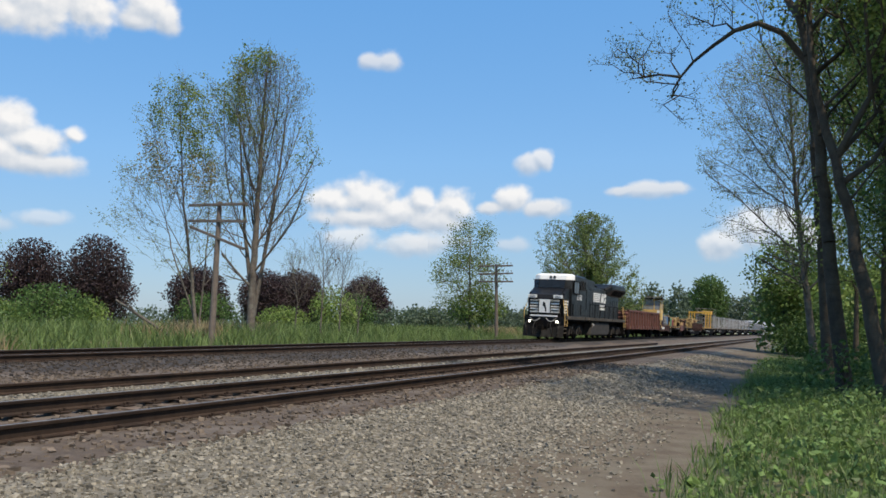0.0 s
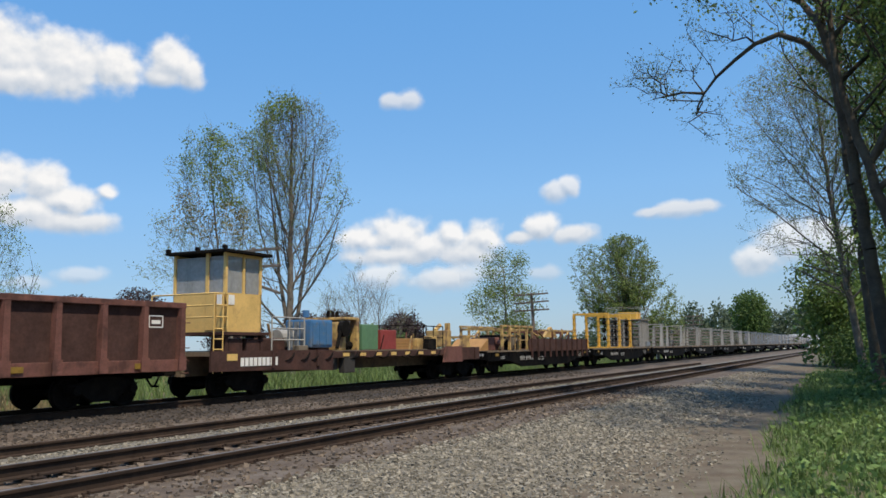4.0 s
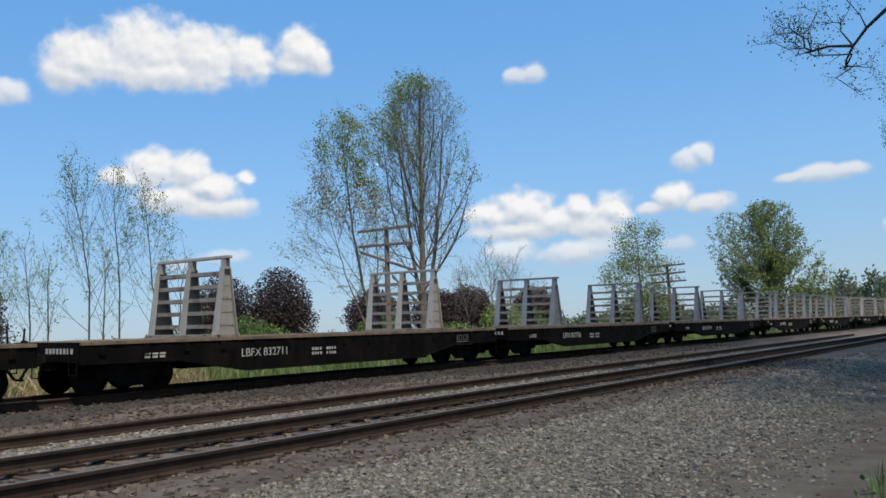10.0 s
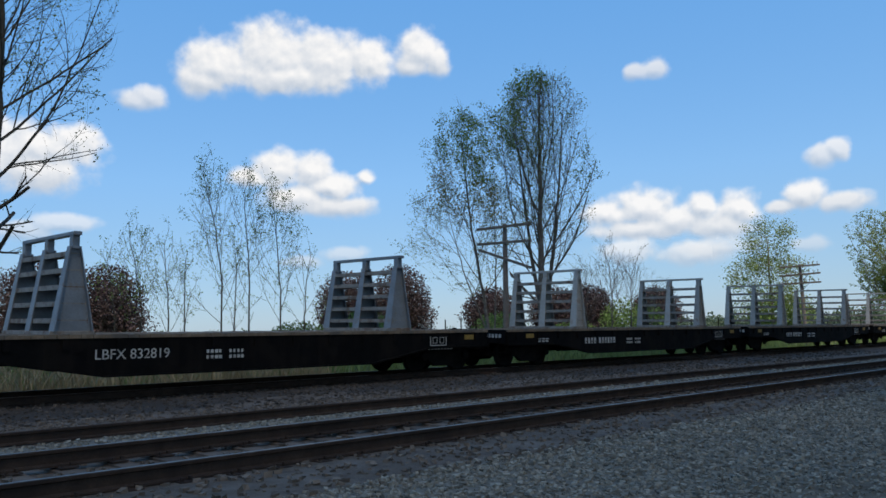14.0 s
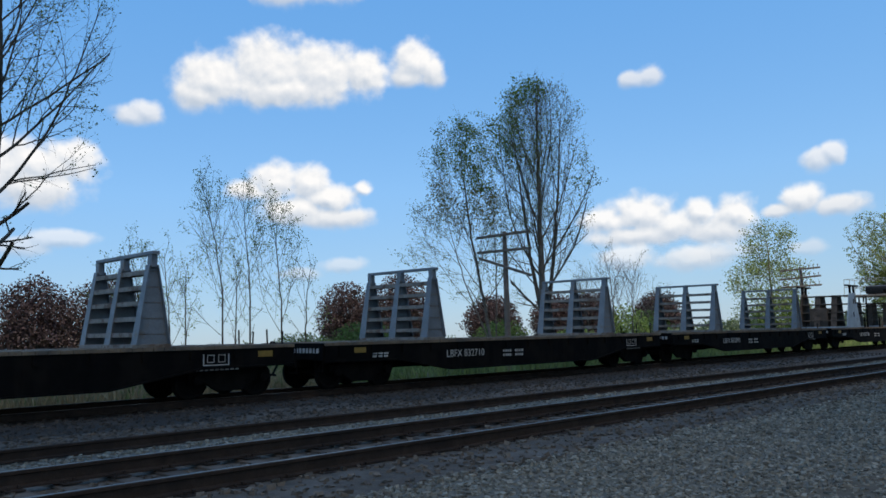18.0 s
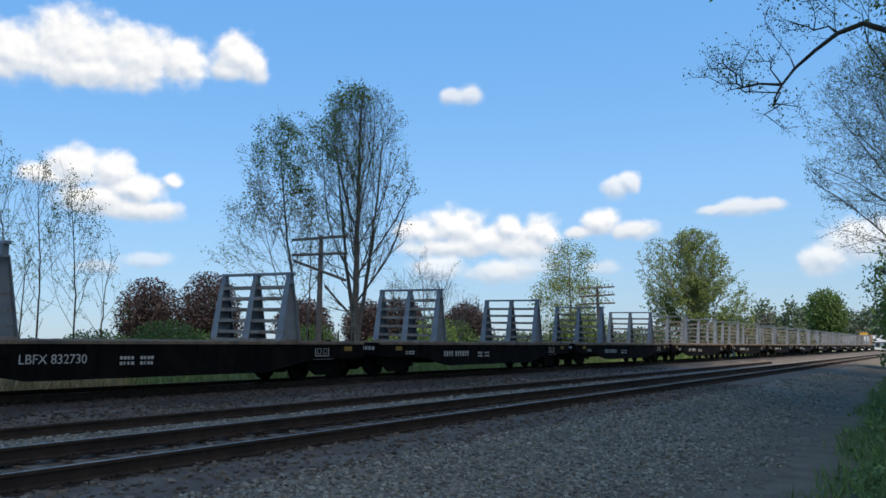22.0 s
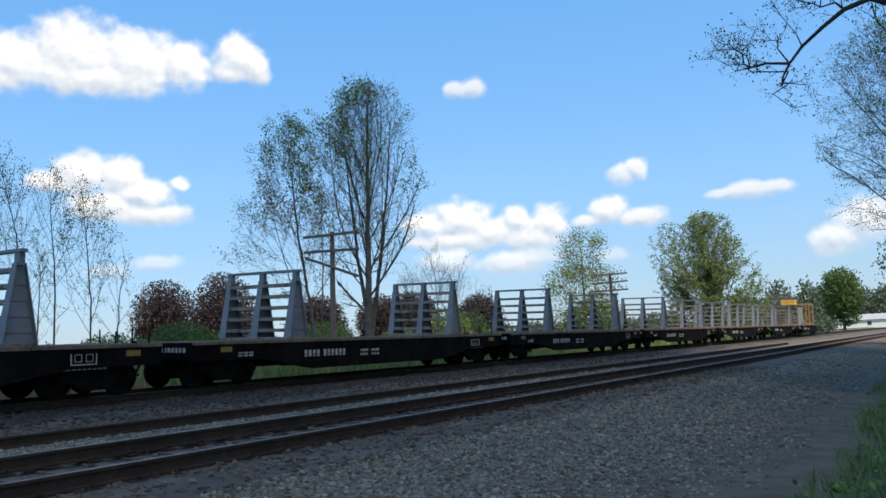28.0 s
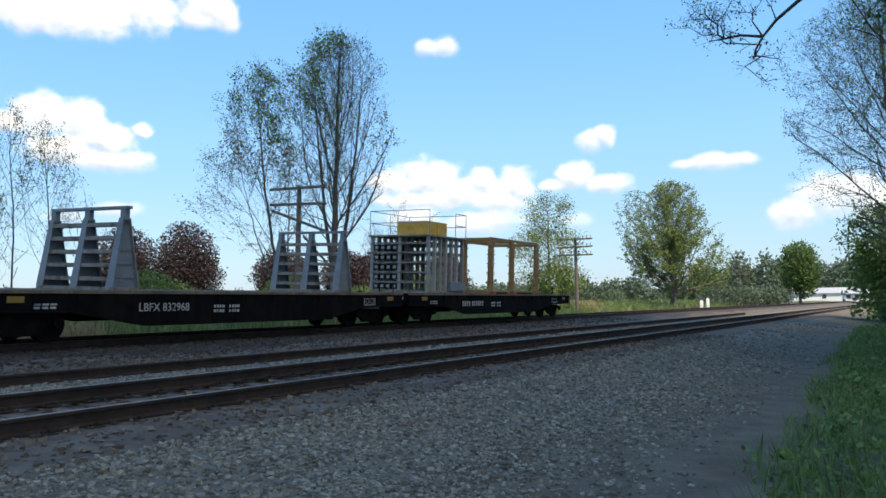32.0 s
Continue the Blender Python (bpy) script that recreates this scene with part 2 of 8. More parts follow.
# dark brown steel; on the gondola's panels it also stands for shade
M_RUST_DARK = material("dark_and_shaded_oxide", (0.06, 0.031, 0.026), 0.85, vary=0.3, scale=1.5, stain=(0.10, 0.045, 0.035), stain_scale=1.1, stain_cut=(0.55, 0.75), spec=0.2)
M_BLUE = material("blue_paint", (0.05, 0.15, 0.30), 0.5, vary=0.15, scale=2.0, stain=(0.10, 0.14, 0.2), stain_scale=2.0)
M_GREEN = material("green_paint", (0.09, 0.19, 0.10), 0.6, vary=0.15, scale=2.0)
M_RED = material("red_paint", (0.24, 0.04, 0.035), 0.6, vary=0.15, scale=2.0)
M_DECK = material("weathered_deck", (0.17, 0.125, 0.085), 0.9, vary=0.25, scale=5.0, stain=(0.10, 0.085, 0.07), stain_scale=1.2)
M_SILL = material("dark_car_paint", (0.0045, 0.0044, 0.0045), 0.8, spec=0.05, vary=0.3, scale=2.0, stain=(0.0095, 0.008, 0.007), stain_scale=1.5, streak=(0.012, 0.0095, 0.008))
M_RACK = material("pale_grey_paint", (0.29, 0.28, 0.26), 0.6, vary=0.15, scale=3.0, stain=(0.22, 0.16, 0.12), stain_scale=3.0, stain_cut=(0.58, 0.7), per_object=0.15)
M_RACK_DARK = material("weathered_rung", (0.22, 0.195, 0.17), 0.7, vary=0.2, scale=4.0, stain=(0.13, 0.085, 0.06), stain_scale=3.0)
M_BLUEGREY = material("blue_grey_paint", (0.165, 0.185, 0.205), 0.55, vary=0.15, scale=2.0, stain=(0.18, 0.15, 0.12), stain_scale=3.0, stain_cut=(0.6, 0.72))
M_PALEBLUE = material("pale_blue_paint", (0.25, 0.31, 0.36), 0.6, vary=0.12, scale=2.0, stain=(0.15, 0.13, 0.11), stain_scale=2.5, stain_cut=(0.6, 0.74))
M_STENCIL_FAINT = material("faint_stencil", (0.16, 0.155, 0.145), 0.7, vary=0.3, scale=9.0)
M_RUSTY_FRAME = material("grimy_brown_steel", (0.085, 0.062, 0.047), 0.85, vary=0.3, scale=2.5, stain=(0.04, 0.032, 0.027), stain_scale=2.0, streak=(0.12, 0.10, 0.08))
M_POLE = material("weathered_pole", (0.15, 0.12, 0.10), 0.9, vary=0.25, scale=3.0, streak=(0.09, 0.075, 0.065), bump=0.4)
M_BARK = material("grey_bark", (0.125, 0.105, 0.088), 0.95, vary=0.3, scale=4.0, bump=0.8, bump_scale=18.0, stain=(0.165, 0.148, 0.125), stain_scale=2.0)
M_BARK_DARK = material("dark_bark", (0.066, 0.050, 0.035), 0.95, vary=0.3, scale=4.0, bump=0.8, bump_scale=18.0, stain=(0.085, 0.07, 0.05), stain_scale=1.2)
M_LEAF = leaf_material("spring_leaves", (0.18, 0.25, 0.065))
M_LEAF_OLIVE = leaf_material("bronze_green_leaves", (0.195, 0.235, 0.085))
M_LEAF_BUFF = leaf_material("buff_seed_leaves", (0.30, 0.25, 0.13), 0.3)
M_LEAF_BRIGHT = leaf_material("young_leaves", (0.13, 0.20, 0.05))
M_LEAF_PURPLE = leaf_material("dark_red_leaves", (0.043, 0.026, 0.028), 0.22, 0.1)
M_LEAF_WILLOW = leaf_material("willow_leaves", (0.165, 0.22, 0.065))
# greyer leaf colour with the haze of distance painted in
M_LEAF_HAZE = leaf_material("haze_tinted_leaves", (0.10, 0.135, 0.085), 0.2)
M_LEAF_DEEP = leaf_material("deep_green_leaves", (0.085, 0.145, 0.04))
M_GRASS = leaf_material("grass_blades", (0.135, 0.19, 0.06), 0.45, 0.3)
M_DRYGRASS = leaf_material("dry_grass_blades", (0.30, 0.235, 0.13), 0.3, 0.25)
M_WEED = leaf_material("weed_leaves", (0.12, 0.185, 0.055), 0.45, 0.3)
M_ROOF = material("grey_roof", (0.30, 0.31, 0.33), 0.7)
M_SIDING = material("pale_siding", (0.70, 0.70, 0.68), 0.7)

# ---- ground ----
PROFILE_O = [-900, -60, -25, -12.5, -10.2, -9.0, -7.0, -5.6, -3.6, -2.6, -1.9, 0.0, 1.9, 2.6, 4.0, 6.4, 8.0, 8.7, 10.29, 11.9, 12.6, 14.2, 16.0, 19.0, 24.0, 40.0, 90.0, 300, 2500]
PROFILE_Z = [0.6, 0.5, 0.5, 0.25, 0.10, 0.0, 0.0, 0.04, 0.20, 0.34, 0.39, 0.44, 0.48, 0.43, 0.45, 0.50, 0.62, 0.68, 0.70, 0.73, 0.69, 0.50, 0.60, 1.05, 1.15, 0.8, 0.4, 0.2, 0.0]


def ground_z(u, o):
    z = np.interp(o, PROFILE_O, PROFILE_Z)
    amp = 0.02 if -9 < o < 12.6 else 0.10
    if 8.5 < o < 12.2 or -2.0 < o < 2.0:
        amp = 0.004
    z += amp * (noise.noise(Vector((u * 0.35, o * 0.5, 3.0))) + 0.5 * noise.noise(Vector((u * 1.3, o * 1.6, 7.0))))
    return float(z)


def edge_o(u):
    """Where the lane ends and the weeds begin."""
    uu = min(max(u, -40.0), 120.0)
    return -7.35 + 0.045 * uu + 0.12 * math.sin(uu * 0.9) + 0.12 * math.sin(uu * 2.3 + 1)


def build_ground():
    us = np.unique(np.concatenate([np.array([-1500, -700, -300, -150, -80, -40, -20, -10]), np.arange(-5, 40, 0.4), np.arange(40, 140, 2.5), np.array([150, 180, 220, 280, 360, 500, 750, 1100, 1700, 2600])]))
    os_ = np.unique(np.concatenate([np.array([-1500, -700, -300, -120, -60, -40, -25, -18]), np.arange(-14, -1.9, 0.3), np.array([-1.9, -1.0, 0, 1.0, 1.9]), np.arange(2.2, 8.6, 0.4), np.array([8.7, 9.5, 10.29, 11.1, 11.9]),
                                    np.arange(12.4, 30, 0.8), np.array([32, 36, 42, 50, 60, 75, 90, 120, 160, 220, 320, 500, 800, 1300, 2400])]))
    verts = [spot(u, o, ground_z(u, o)) for u in us for o in os_]
    k = len(os_)
    faces, kinds = [], []
    for i in range(len(us) - 1):
        for j in range(k - 1):
            faces.append((i * k + j, (i + 1) * k + j, (i + 1) * k + j + 1, i * k + j + 1))
            u, o = (us[i] + us[i + 1]) / 2, (os_[j] + os_[j + 1]) / 2
            e = edge_o(u)
            if o < e:
                kinds.append(2)
            elif o < e + 2.3 + 0.4 * math.sin(u * 1.1):
                kinds.append(1)
            elif 7.3 + 0.5 * math.sin(u * 0.7) < o < 13.4:
                kinds.append(5)
            elif -2.4 < o < 2.2:
                kinds.append(3)
            elif 4.1 + 0.3 * math.sin(u * 0.9) < o < 8.0:
                kinds.append(3)
            elif o < 13.4:
                kinds.append(0)
            elif o < 34:
                kinds.append(2)
            else:
                kinds.append(4)
    ob = raw("ground", verts, faces, [M_GRAVEL, M_DIRT, M_SOIL, M_BALLAST, M_FIELD, M_SOOTY], smooth=True)
    ob.data.polygons.foreach_set("material_index", kinds)
    tagged(ob, "gravel shoulder, dirt lane and grassy field", "ground", kind="structure")


build_ground()


# ---- tracks ----
RAIL_PROFILE = [(-0.070, 0.0), (0.070, 0.0), (0.068, 0.018), (0.012, 0.035), (0.010, 0.125), (0.035, 0.138), (0.036, 0.166), (0.028, 0.174), (-0.028, 0.174), (-0.036, 0.166), (-0.035, 0.138), (-0.010, 0.125), (-0.012, 0.035), (-0.068, 0.018)]


def rail_mesh(name, length_us, o, z_top, tilt, parent, top, label="", wander=0.0):
    verts, faces, kinds = [], [], []
    n = len(RAIL_PROFILE)
    for u in length_us:
        w = wander * (math.sin(u * 0.13) + 0.5 * math.sin(u * 0.31 + 1))
        for a, h in RAIL_PROFILE:
            hh = h - 0.174
            verts.append(spot(u, o + w + a * math.cos(tilt) - hh * math.sin(tilt), z_top + hh * math.cos(tilt) + a * math.sin(tilt)))
    for i in range(len(length_us) - 1):
        for j in range(n):
            faces.append((i * n + j, i * n + (j + 1) % n, (i + 1) * n + (j + 1) % n, (i + 1) * n + j))
            kinds.append(1 if top and j == 7 else 0)
    ob = raw(name, verts, faces, [M_RAIL, M_RAIL_TOP], parent)
    ob.data.polygons.foreach_set("material_index", kinds)
    if label:
        ob["label"] = label
    return ob


def build_track(label, centre, z_in, z_out, u0, u1, tie_u):
    """A track: two rails on plates, spikes and ties. z_in and z_out: the heads' heights on the camera's side and beyond."""
    track = new("railway_track")
    tagged(track, label, "railway track", kind="structure")
    tilt = math.atan2(z_out - z_in, GAUGE)
    us = np.unique(np.concatenate([np.arange(u0, 60, 4.0), np.arange(60, u1, 25.0)]))
    for s, z in ((-1, z_in), (1, z_out)):
        rail_mesh("rail", us, centre + s * GAUGE / 2, z, tilt, track, True, "brown steel rail with a worn bright head")
    zc = (z_in + z_out) / 2 - 0.174 - 0.018
    bm = bmesh.new()
    box(bm, -0.11, 0.11, -1.3, 1.3, -0.16, 0.0, bevel=0.012)
    first = None
    rng = random.Random(int(centre * 10) + 5)
    for i, u in enumerate(np.arange(tie_u[0], tie_u[1], 0.53)):
        q = spot(u + rng.uniform(-0.03, 0.03), centre + rng.uniform(-0.04, 0.04), zc - 0.004)
        m = Matrix.Translation(q) @ Matrix.Rotation(math.pi / 2 - PHI + rng.uniform(-0.012, 0.012), 4, "Z") @ Matrix.Rotation(tilt, 4, "X")
        if first is None:
            first = part("tie", bm, M_TIE, track)
            first.matrix_basis = m
        elif i < 300:
            share("tie", first, track, m)
    # plates and spikes
    v, f = [], []
    for u in np.arange(tie_u[0], min(tie_u[1], 60.0), 0.53):
        for s, z in ((-1, z_in), (1, z_out)):
            for du, do, dz, su, so, sz in ((0, 0, -0.184, 0.09, 0.17, 0.012), (0.05, -0.083, -0.165, 0.012, 0.02, 0.03), (-0.05, 0.083, -0.165, 0.012, 0.02, 0.03), (-0.06, -0.13, -0.165, 0.012, 0.014, 0.03)):
                b = len(v)
                for a in (-su, su):
                    for c in (-so, so):
                        for h in (0, sz):
                            v.append(spot(u + du + a, centre + s * GAUGE / 2 + do + c, z + dz + h + (do + c) * math.tan(tilt)))
                f += [tuple(b + k for k in q) for q in ((0, 1, 3, 2), (4, 6, 7, 5), (0, 4, 5, 1), (2, 3, 7, 6), (1, 5, 7, 3))]
    raw("tie_plates", v, f, M_RAIL, track)["kind"] = "stuff"
    return track


build_track("near railway track of brown rails on wooden ties", 0.0, 0.605, 0.685, -60.0, 700.0, (-3.0, 78.0))
build_track("far railway track of brown rails on wooden ties", SPACING, 0.885, 0.951, -500.0, 900.0, (-3.0, 60.0))
stored = rail_mesh("stored_rail", np.arange(-30.0, 70.0, 2.0), 4.0, 0.635, 0.03, None, False, wander=0.07)
tagged(stored, "long rusty spare rail lying on gravel between tracks", "rail")


# ---- loose stones ----
def scatter_stones(name, zones, mat, label, seed):
    """zones: (u0, u1, o0, o1, stones to the square metre, size)."""
    rng = np.random.default_rng(seed)
    cube = np.array([(x, y, z) for x in (-1, 1) for y in (-1, 1) for z in (-1, 1)], float)
    quads = np.array([(0, 1, 3, 2), (4, 6, 7, 5), (0, 4, 5, 1), (2, 3, 7, 6), (1, 5, 7, 3)])
    V, F, base = [], [], 0
    for u0, u1, o0, o1, dens, size in zones:
        n = int((u1 - u0) * (o1 - o0) * dens)
        u, o = rng.uniform(u0, u1, n), rng.uniform(o0, o1, n)
        keep = np.array([b > edge_o(a) + 0.4 + 2.1 * rng.random() ** 0.7 for a, b in zip(u, o)])
        u, o = u[keep], o[keep]
        n = len(u)
        s = size * (0.55 + 0.9 * rng.random(n) ** 2)
        sh = cube[None] * (s[:, None, None] * rng.uniform(0.55, 1.0, (n, 1, 3)) * np.array([1, 1, 0.8])) * rng.uniform(0.55, 1.1, (n, 8, 3))
        a = rng.uniform(0, 2 * np.pi, n)
        b = rng.uniform(-0.6, 0.6, n)
        ca, sa, cb, sb = np.cos(a)[:, None], np.sin(a)[:, None], np.cos(b)[:, None], np.sin(b)[:, None]
        x, y, z = sh[..., 0], sh[..., 1] * cb - sh[..., 2] * sb, sh[..., 1] * sb + sh[..., 2] * cb
        x, y = x * ca - y * sa, x * sa + y * ca
        zz = np.array([ground_z(p, q) for p, q in zip(u, o)]) + s * 0.12
        X = SPH * u - CPH * (P_NEAR + o)
        Y = CPH * u + SPH * (P_NEAR + o)
        V.append(np.stack([x + X[:, None], y + Y[:, None], z + zz[:, None]], -1).reshape(-1, 3))
        F.append((quads[None] + (base + 8 * np.arange(n))[:, None, None]).reshape(-1, 4))
        base += 8 * n
    ob = raw(name, np.concatenate(V).tolist(), np.concatenate(F).tolist(), mat)
    return tagged(ob, label, "gravel", kind="stuff")


scatter_stones("gravel", [(-2, 9, -6.6, -2.1, 500, 0.026), (9, 16, -6.2, -2.1, 380, 0.028), (16, 28, -5.8, -2.1, 150, 0.033), (28, 48, -5.2, -2.1, 30, 0.04), (-2, 12, 2.2, 3.9, 150, 0.03), (12, 40, 2.2, 3.9, 40, 0.04)],
               M_STONE, "loose grey crushed stone on the track shoulder", 3)
scatter_stones("ballast", [(-2, 30, -2.3, -0.85, 50, 0.04), (-2, 30, -0.6, 0.6, 45, 0.04), (-2, 30, 0.85, 2.2, 45, 0.04), (-2, 14, 4.1, 6.8, 90, 0.034), (14, 40, 4.1, 6.8, 26, 0.042)],
               M_BALLAST_STONE, "rust-stained ballast stones between wooden ties", 4)
scatter_stones("sooty_ballast", [(-2, 30, 6.4, 9.4, 45, 0.04), (30, 50, 6.6, 9.4, 15, 0.05), (-2, 30, 9.7, 10.9, 16, 0.05)], M_SOOTY_STONE, "sooty dark ballast stones beside the far track", 5)


# ---- vegetation ----
def tubes(segs, sides):
    """Tapered prisms from rows of p0, p1, r0, r1."""
    s = np.asarray(segs, float)
    p0, p1, r0, r1 = s[:, 0:3], s[:, 3:6], s[:, 6], s[:, 7]
    d = p1 - p0
    d /= np.linalg.norm(d, axis=1, keepdims=True) + 1e-9
    ref = np.where(np.abs(d[:, 2:3]) > 0.9, np.array([[1.0, 0, 0]]), np.array([[0, 0, 1.0]]))
    a = np.cross(d, ref)
    a /= np.linalg.norm(a, axis=1, keepdims=True) + 1e-9
    b = np.cross(d, a)
    ang = 2 * np.pi * np.arange(sides) / sides
    ring = a[:, None] * np.cos(ang)[None, :, None] + b[:, None] * np.sin(ang)[None, :, None]
    V = np.concatenate([p0[:, None] + ring * r0[:, None, None], p1[:, None] + ring * r1[:, None, None]], 1).reshape(-1, 3)
    i = np.arange(sides)
    f = np.stack([i, (i + 1) % sides, (i + 1) % sides + sides, i + sides], -1)
    F = (f[None] + (2 * sides * np.arange(len(s)))[:, None, None]).reshape(-1, 4)
    return V, F


def wood_mesh(name, segs, mat, parent):
    s = np.asarray(segs, float)
    V, F, base = [], [], 0
    for lo, hi, n in ((0.06, 9, 8), (0.018, 0.06, 5), (0, 0.018, 3)):
        t = s[(s[:, 6] >= lo) & (s[:, 6] < hi)]
        if len(t):
            v, f = tubes(t, n)
            V.append(v)
            F.append(f + base)
            base += len(v)
    return raw(name, np.concatenate(V).tolist(), np.concatenate(F).tolist(), mat, parent, smooth=True)


def leaf_mesh(name, pos, size, mat, parent, rng, droop=0.0, slim=0.6):
    """Small folded leaves: two triangles each."""
    n = len(pos)
    d = rng.normal(size=(n, 3))
    d[:, 2] -= droop * 2
    d /= np.linalg.norm(d, axis=1, keepdims=True)
    w = np.cross(d, rng.normal(size=(n, 3)))
    w /= np.linalg.norm(w, axis=1, keepdims=True) + 1e-9
    nn = np.cross(d, w)
    s = size * rng.uniform(0.6, 1.3, (n, 1))
    tip = pos + d * s
    mid = pos + d * s * 0.45
    V = np.stack([pos, mid + w * s * slim * 0.5 + nn * s * 0.1, tip, mid - w * s * slim * 0.5 + nn * s * 0.1], 1).reshape(-1, 3)
    b = 4 * np.arange(n)
    F = np.stack([b, b + 1, b + 2, b + 3], -1)
    return raw(name, V.tolist(), F.tolist(), mat, parent)


def skeleton_to(rng, trunk, targets, rise=0.6, wobble=0.12, tip_r=0.006, power=0.5, step=0.9):
    """Limbs that grow from the trunk's points (bottom first) to each target, each from the nearest point that lies well below it."""
    cap = 60000
    nodes = np.zeros((cap, 3))
    parent = np.full(cap, -1)
    n = len(trunk)
    nodes[:n] = trunk
    parent[1:n] = np.arange(n - 1)
    low = max(1, n // 4)
    ends = []
    centre = np.asarray(trunk)
    order = np.argsort([np.min(np.linalg.norm(centre - t, axis=1)) for t in targets])
    for k in order:
        t = targets[k]
        c = nodes[low:n]
        dv = t - c
        flat = np.linalg.norm(dv[:, :2], axis=1)
        cost = np.linalg.norm(dv, axis=1) + 2.5 * np.maximum(0, rise * flat - dv[:, 2])
        j = low + int(np.argmin(cost))
        p = nodes[j].copy()
        dist = np.linalg.norm(t - p)
        m = max(1, int(dist / step))
        side = rng.normal(size=3) * wobble * dist
        side[2] = abs(side[2]) * -0.5
        prev = j
        for i in range(1, m + 1):
            f = i / m
            q = p + (t - p) * f + side * math.sin(math.pi * f) + (rng.normal(size=3) * 0.05 * dist / m if i < m else 0)
            nodes[n] = q
            parent[n] = prev
            prev = n
            n += 1
        ends.append(prev)
    load = np.zeros(n)
    load[ends] = 1
    for i in range(n - 1, 0, -1):
        if parent[i] >= 0:
            load[parent[i]] += load[i]
    r = tip_r * np.maximum(load, 1) ** power
    segs = [(*nodes[parent[i]], *nodes[i], min(r[parent[i]], r[i] * 1.5), r[i]) for i in range(1, n) if parent[i] >= 0]
    return segs, nodes, np.array(ends), parent


def blob_points(rng, blobs, count, hollow=0.35):
    """Points in ellipsoids (cx, cy, cz, rx, ry, rz, share)."""
    w = np.array([b[6] for b in blobs], float)
    out = []
    for b, c in zip(blobs, (count * w / w.sum()).astype(int)):
        d = rng.normal(size=(c, 3))
        d /= np.linalg.norm(d, axis=1, keepdims=True)
        rr = (hollow + (1 - hollow) * rng.random((c, 1))) ** 0.6
        out.append(np.array(b[:3]) + d * rr * np.array(b[3:6]))
    return np.concatenate(out)


def twigs(rng, nodes, ends, parent, per, length, up=0.25, r=0.006):
    segs, tips = [], []
    for e in ends:
        p = nodes[e]
        d0 = p - nodes[parent[e]]
        d0 /= np.linalg.norm(d0) + 1e-9
        for _ in range(per):
            d = d0 + rng.normal(size=3) * 0.55
            d[2] += up
            d /= np.linalg.norm(d)
            L = length * rng.uniform(0.5, 1.2)
            mid = p + d * L * 0.5
            d2 = d + rng.normal(size=3) * 0.3
            d2 /= np.linalg.norm(d2)
            q = mid + d2 * L * 0.5
            segs += [(*p, *mid, r, r * 0.8), (*mid, *q, r * 0.8, r * 0.4)]
            tips += [mid, q]
    return segs, np.array(tips)


def build_tree(label, base, trunk, blobs, count, leaf_mat, seed, leaves=3, leaf_size=0.12, spread=0.2, twig=(4, 0.9), bark=None, trunk_r=0.3, rise=0.6, droop=0.0, tip_r=0.008,
               group="", twig_r=0.006, extra=(), slim=0.6, wobble=0.07, category="tree", power=0.5):
    """A tree at base. trunk: (x, y, z) offsets of the stem's line; blobs: the crown's ellipsoids, offsets from base. extra: further leaf masses (blobs, count, material, size)."""
    rng = np.random.default_rng(seed)
    root = new("tree")
    root.location = base
    tagged(root, label, category, group)
    line = []
    tr = [np.array(p, float) for p in trunk]
    for a, b in zip(tr, tr[1:]):
        m = max(2, int(np.linalg.norm(b - a) / 0.5))
        line += [a + (b - a) * i / m + (rng.normal(size=3) * 0.03 if line else 0) for i in range(m)]
    line.append(tr[-1])
    targets = blob_points(rng, blobs, count)
    targets = targets[targets[:, 2] > 0.6]
    segs, nodes, ends, parent = skeleton_to(rng, line, targets, rise, wobble, tip_r, power)
    ts, tips = twigs(rng, nodes, ends, parent, twig[0], twig[1], r=twig_r)
    segs = np.array(segs)
    nl = len(line)
    z = np.linspace(0, 1, nl)
    for i in range(nl - 1):
        fade = trunk_r * (1 - 0.75 * z[i])
        fade2 = trunk_r * (1 - 0.75 * z[i + 1])
        segs[i, 6] = max(segs[i, 6], fade * (1.35 if i == 0 else 1.0))
        segs[i, 7] = max(segs[i, 7], fade2)
    segs = np.concatenate([segs, np.array(ts)]) if len(ts) else segs
    big = segs[:, 6] > 0.03
    bark = bark or M_BARK
    wood_mesh("trunk", segs[big], bark, root)
    if (~big).any():
        wood_mesh("branchwork", segs[~big], bark, root)["kind"] = "stuff"
    if leaves and len(tips):
        pos = np.repeat(tips, leaves, 0) + rng.normal(size=(len(tips) * leaves, 3)) * spread
        leaf_mesh("crown", pos, leaf_size, leaf_mat, root, rng, droop, slim)
    for bl, cnt, mat, size in extra:
        pts = blob_points(rng, bl, cnt, 0.15)
        pts += rng.normal(size=pts.shape) * 0.12
        leaf_mesh("foliage", pts, size, mat, root, rng, droop, slim)
    return root


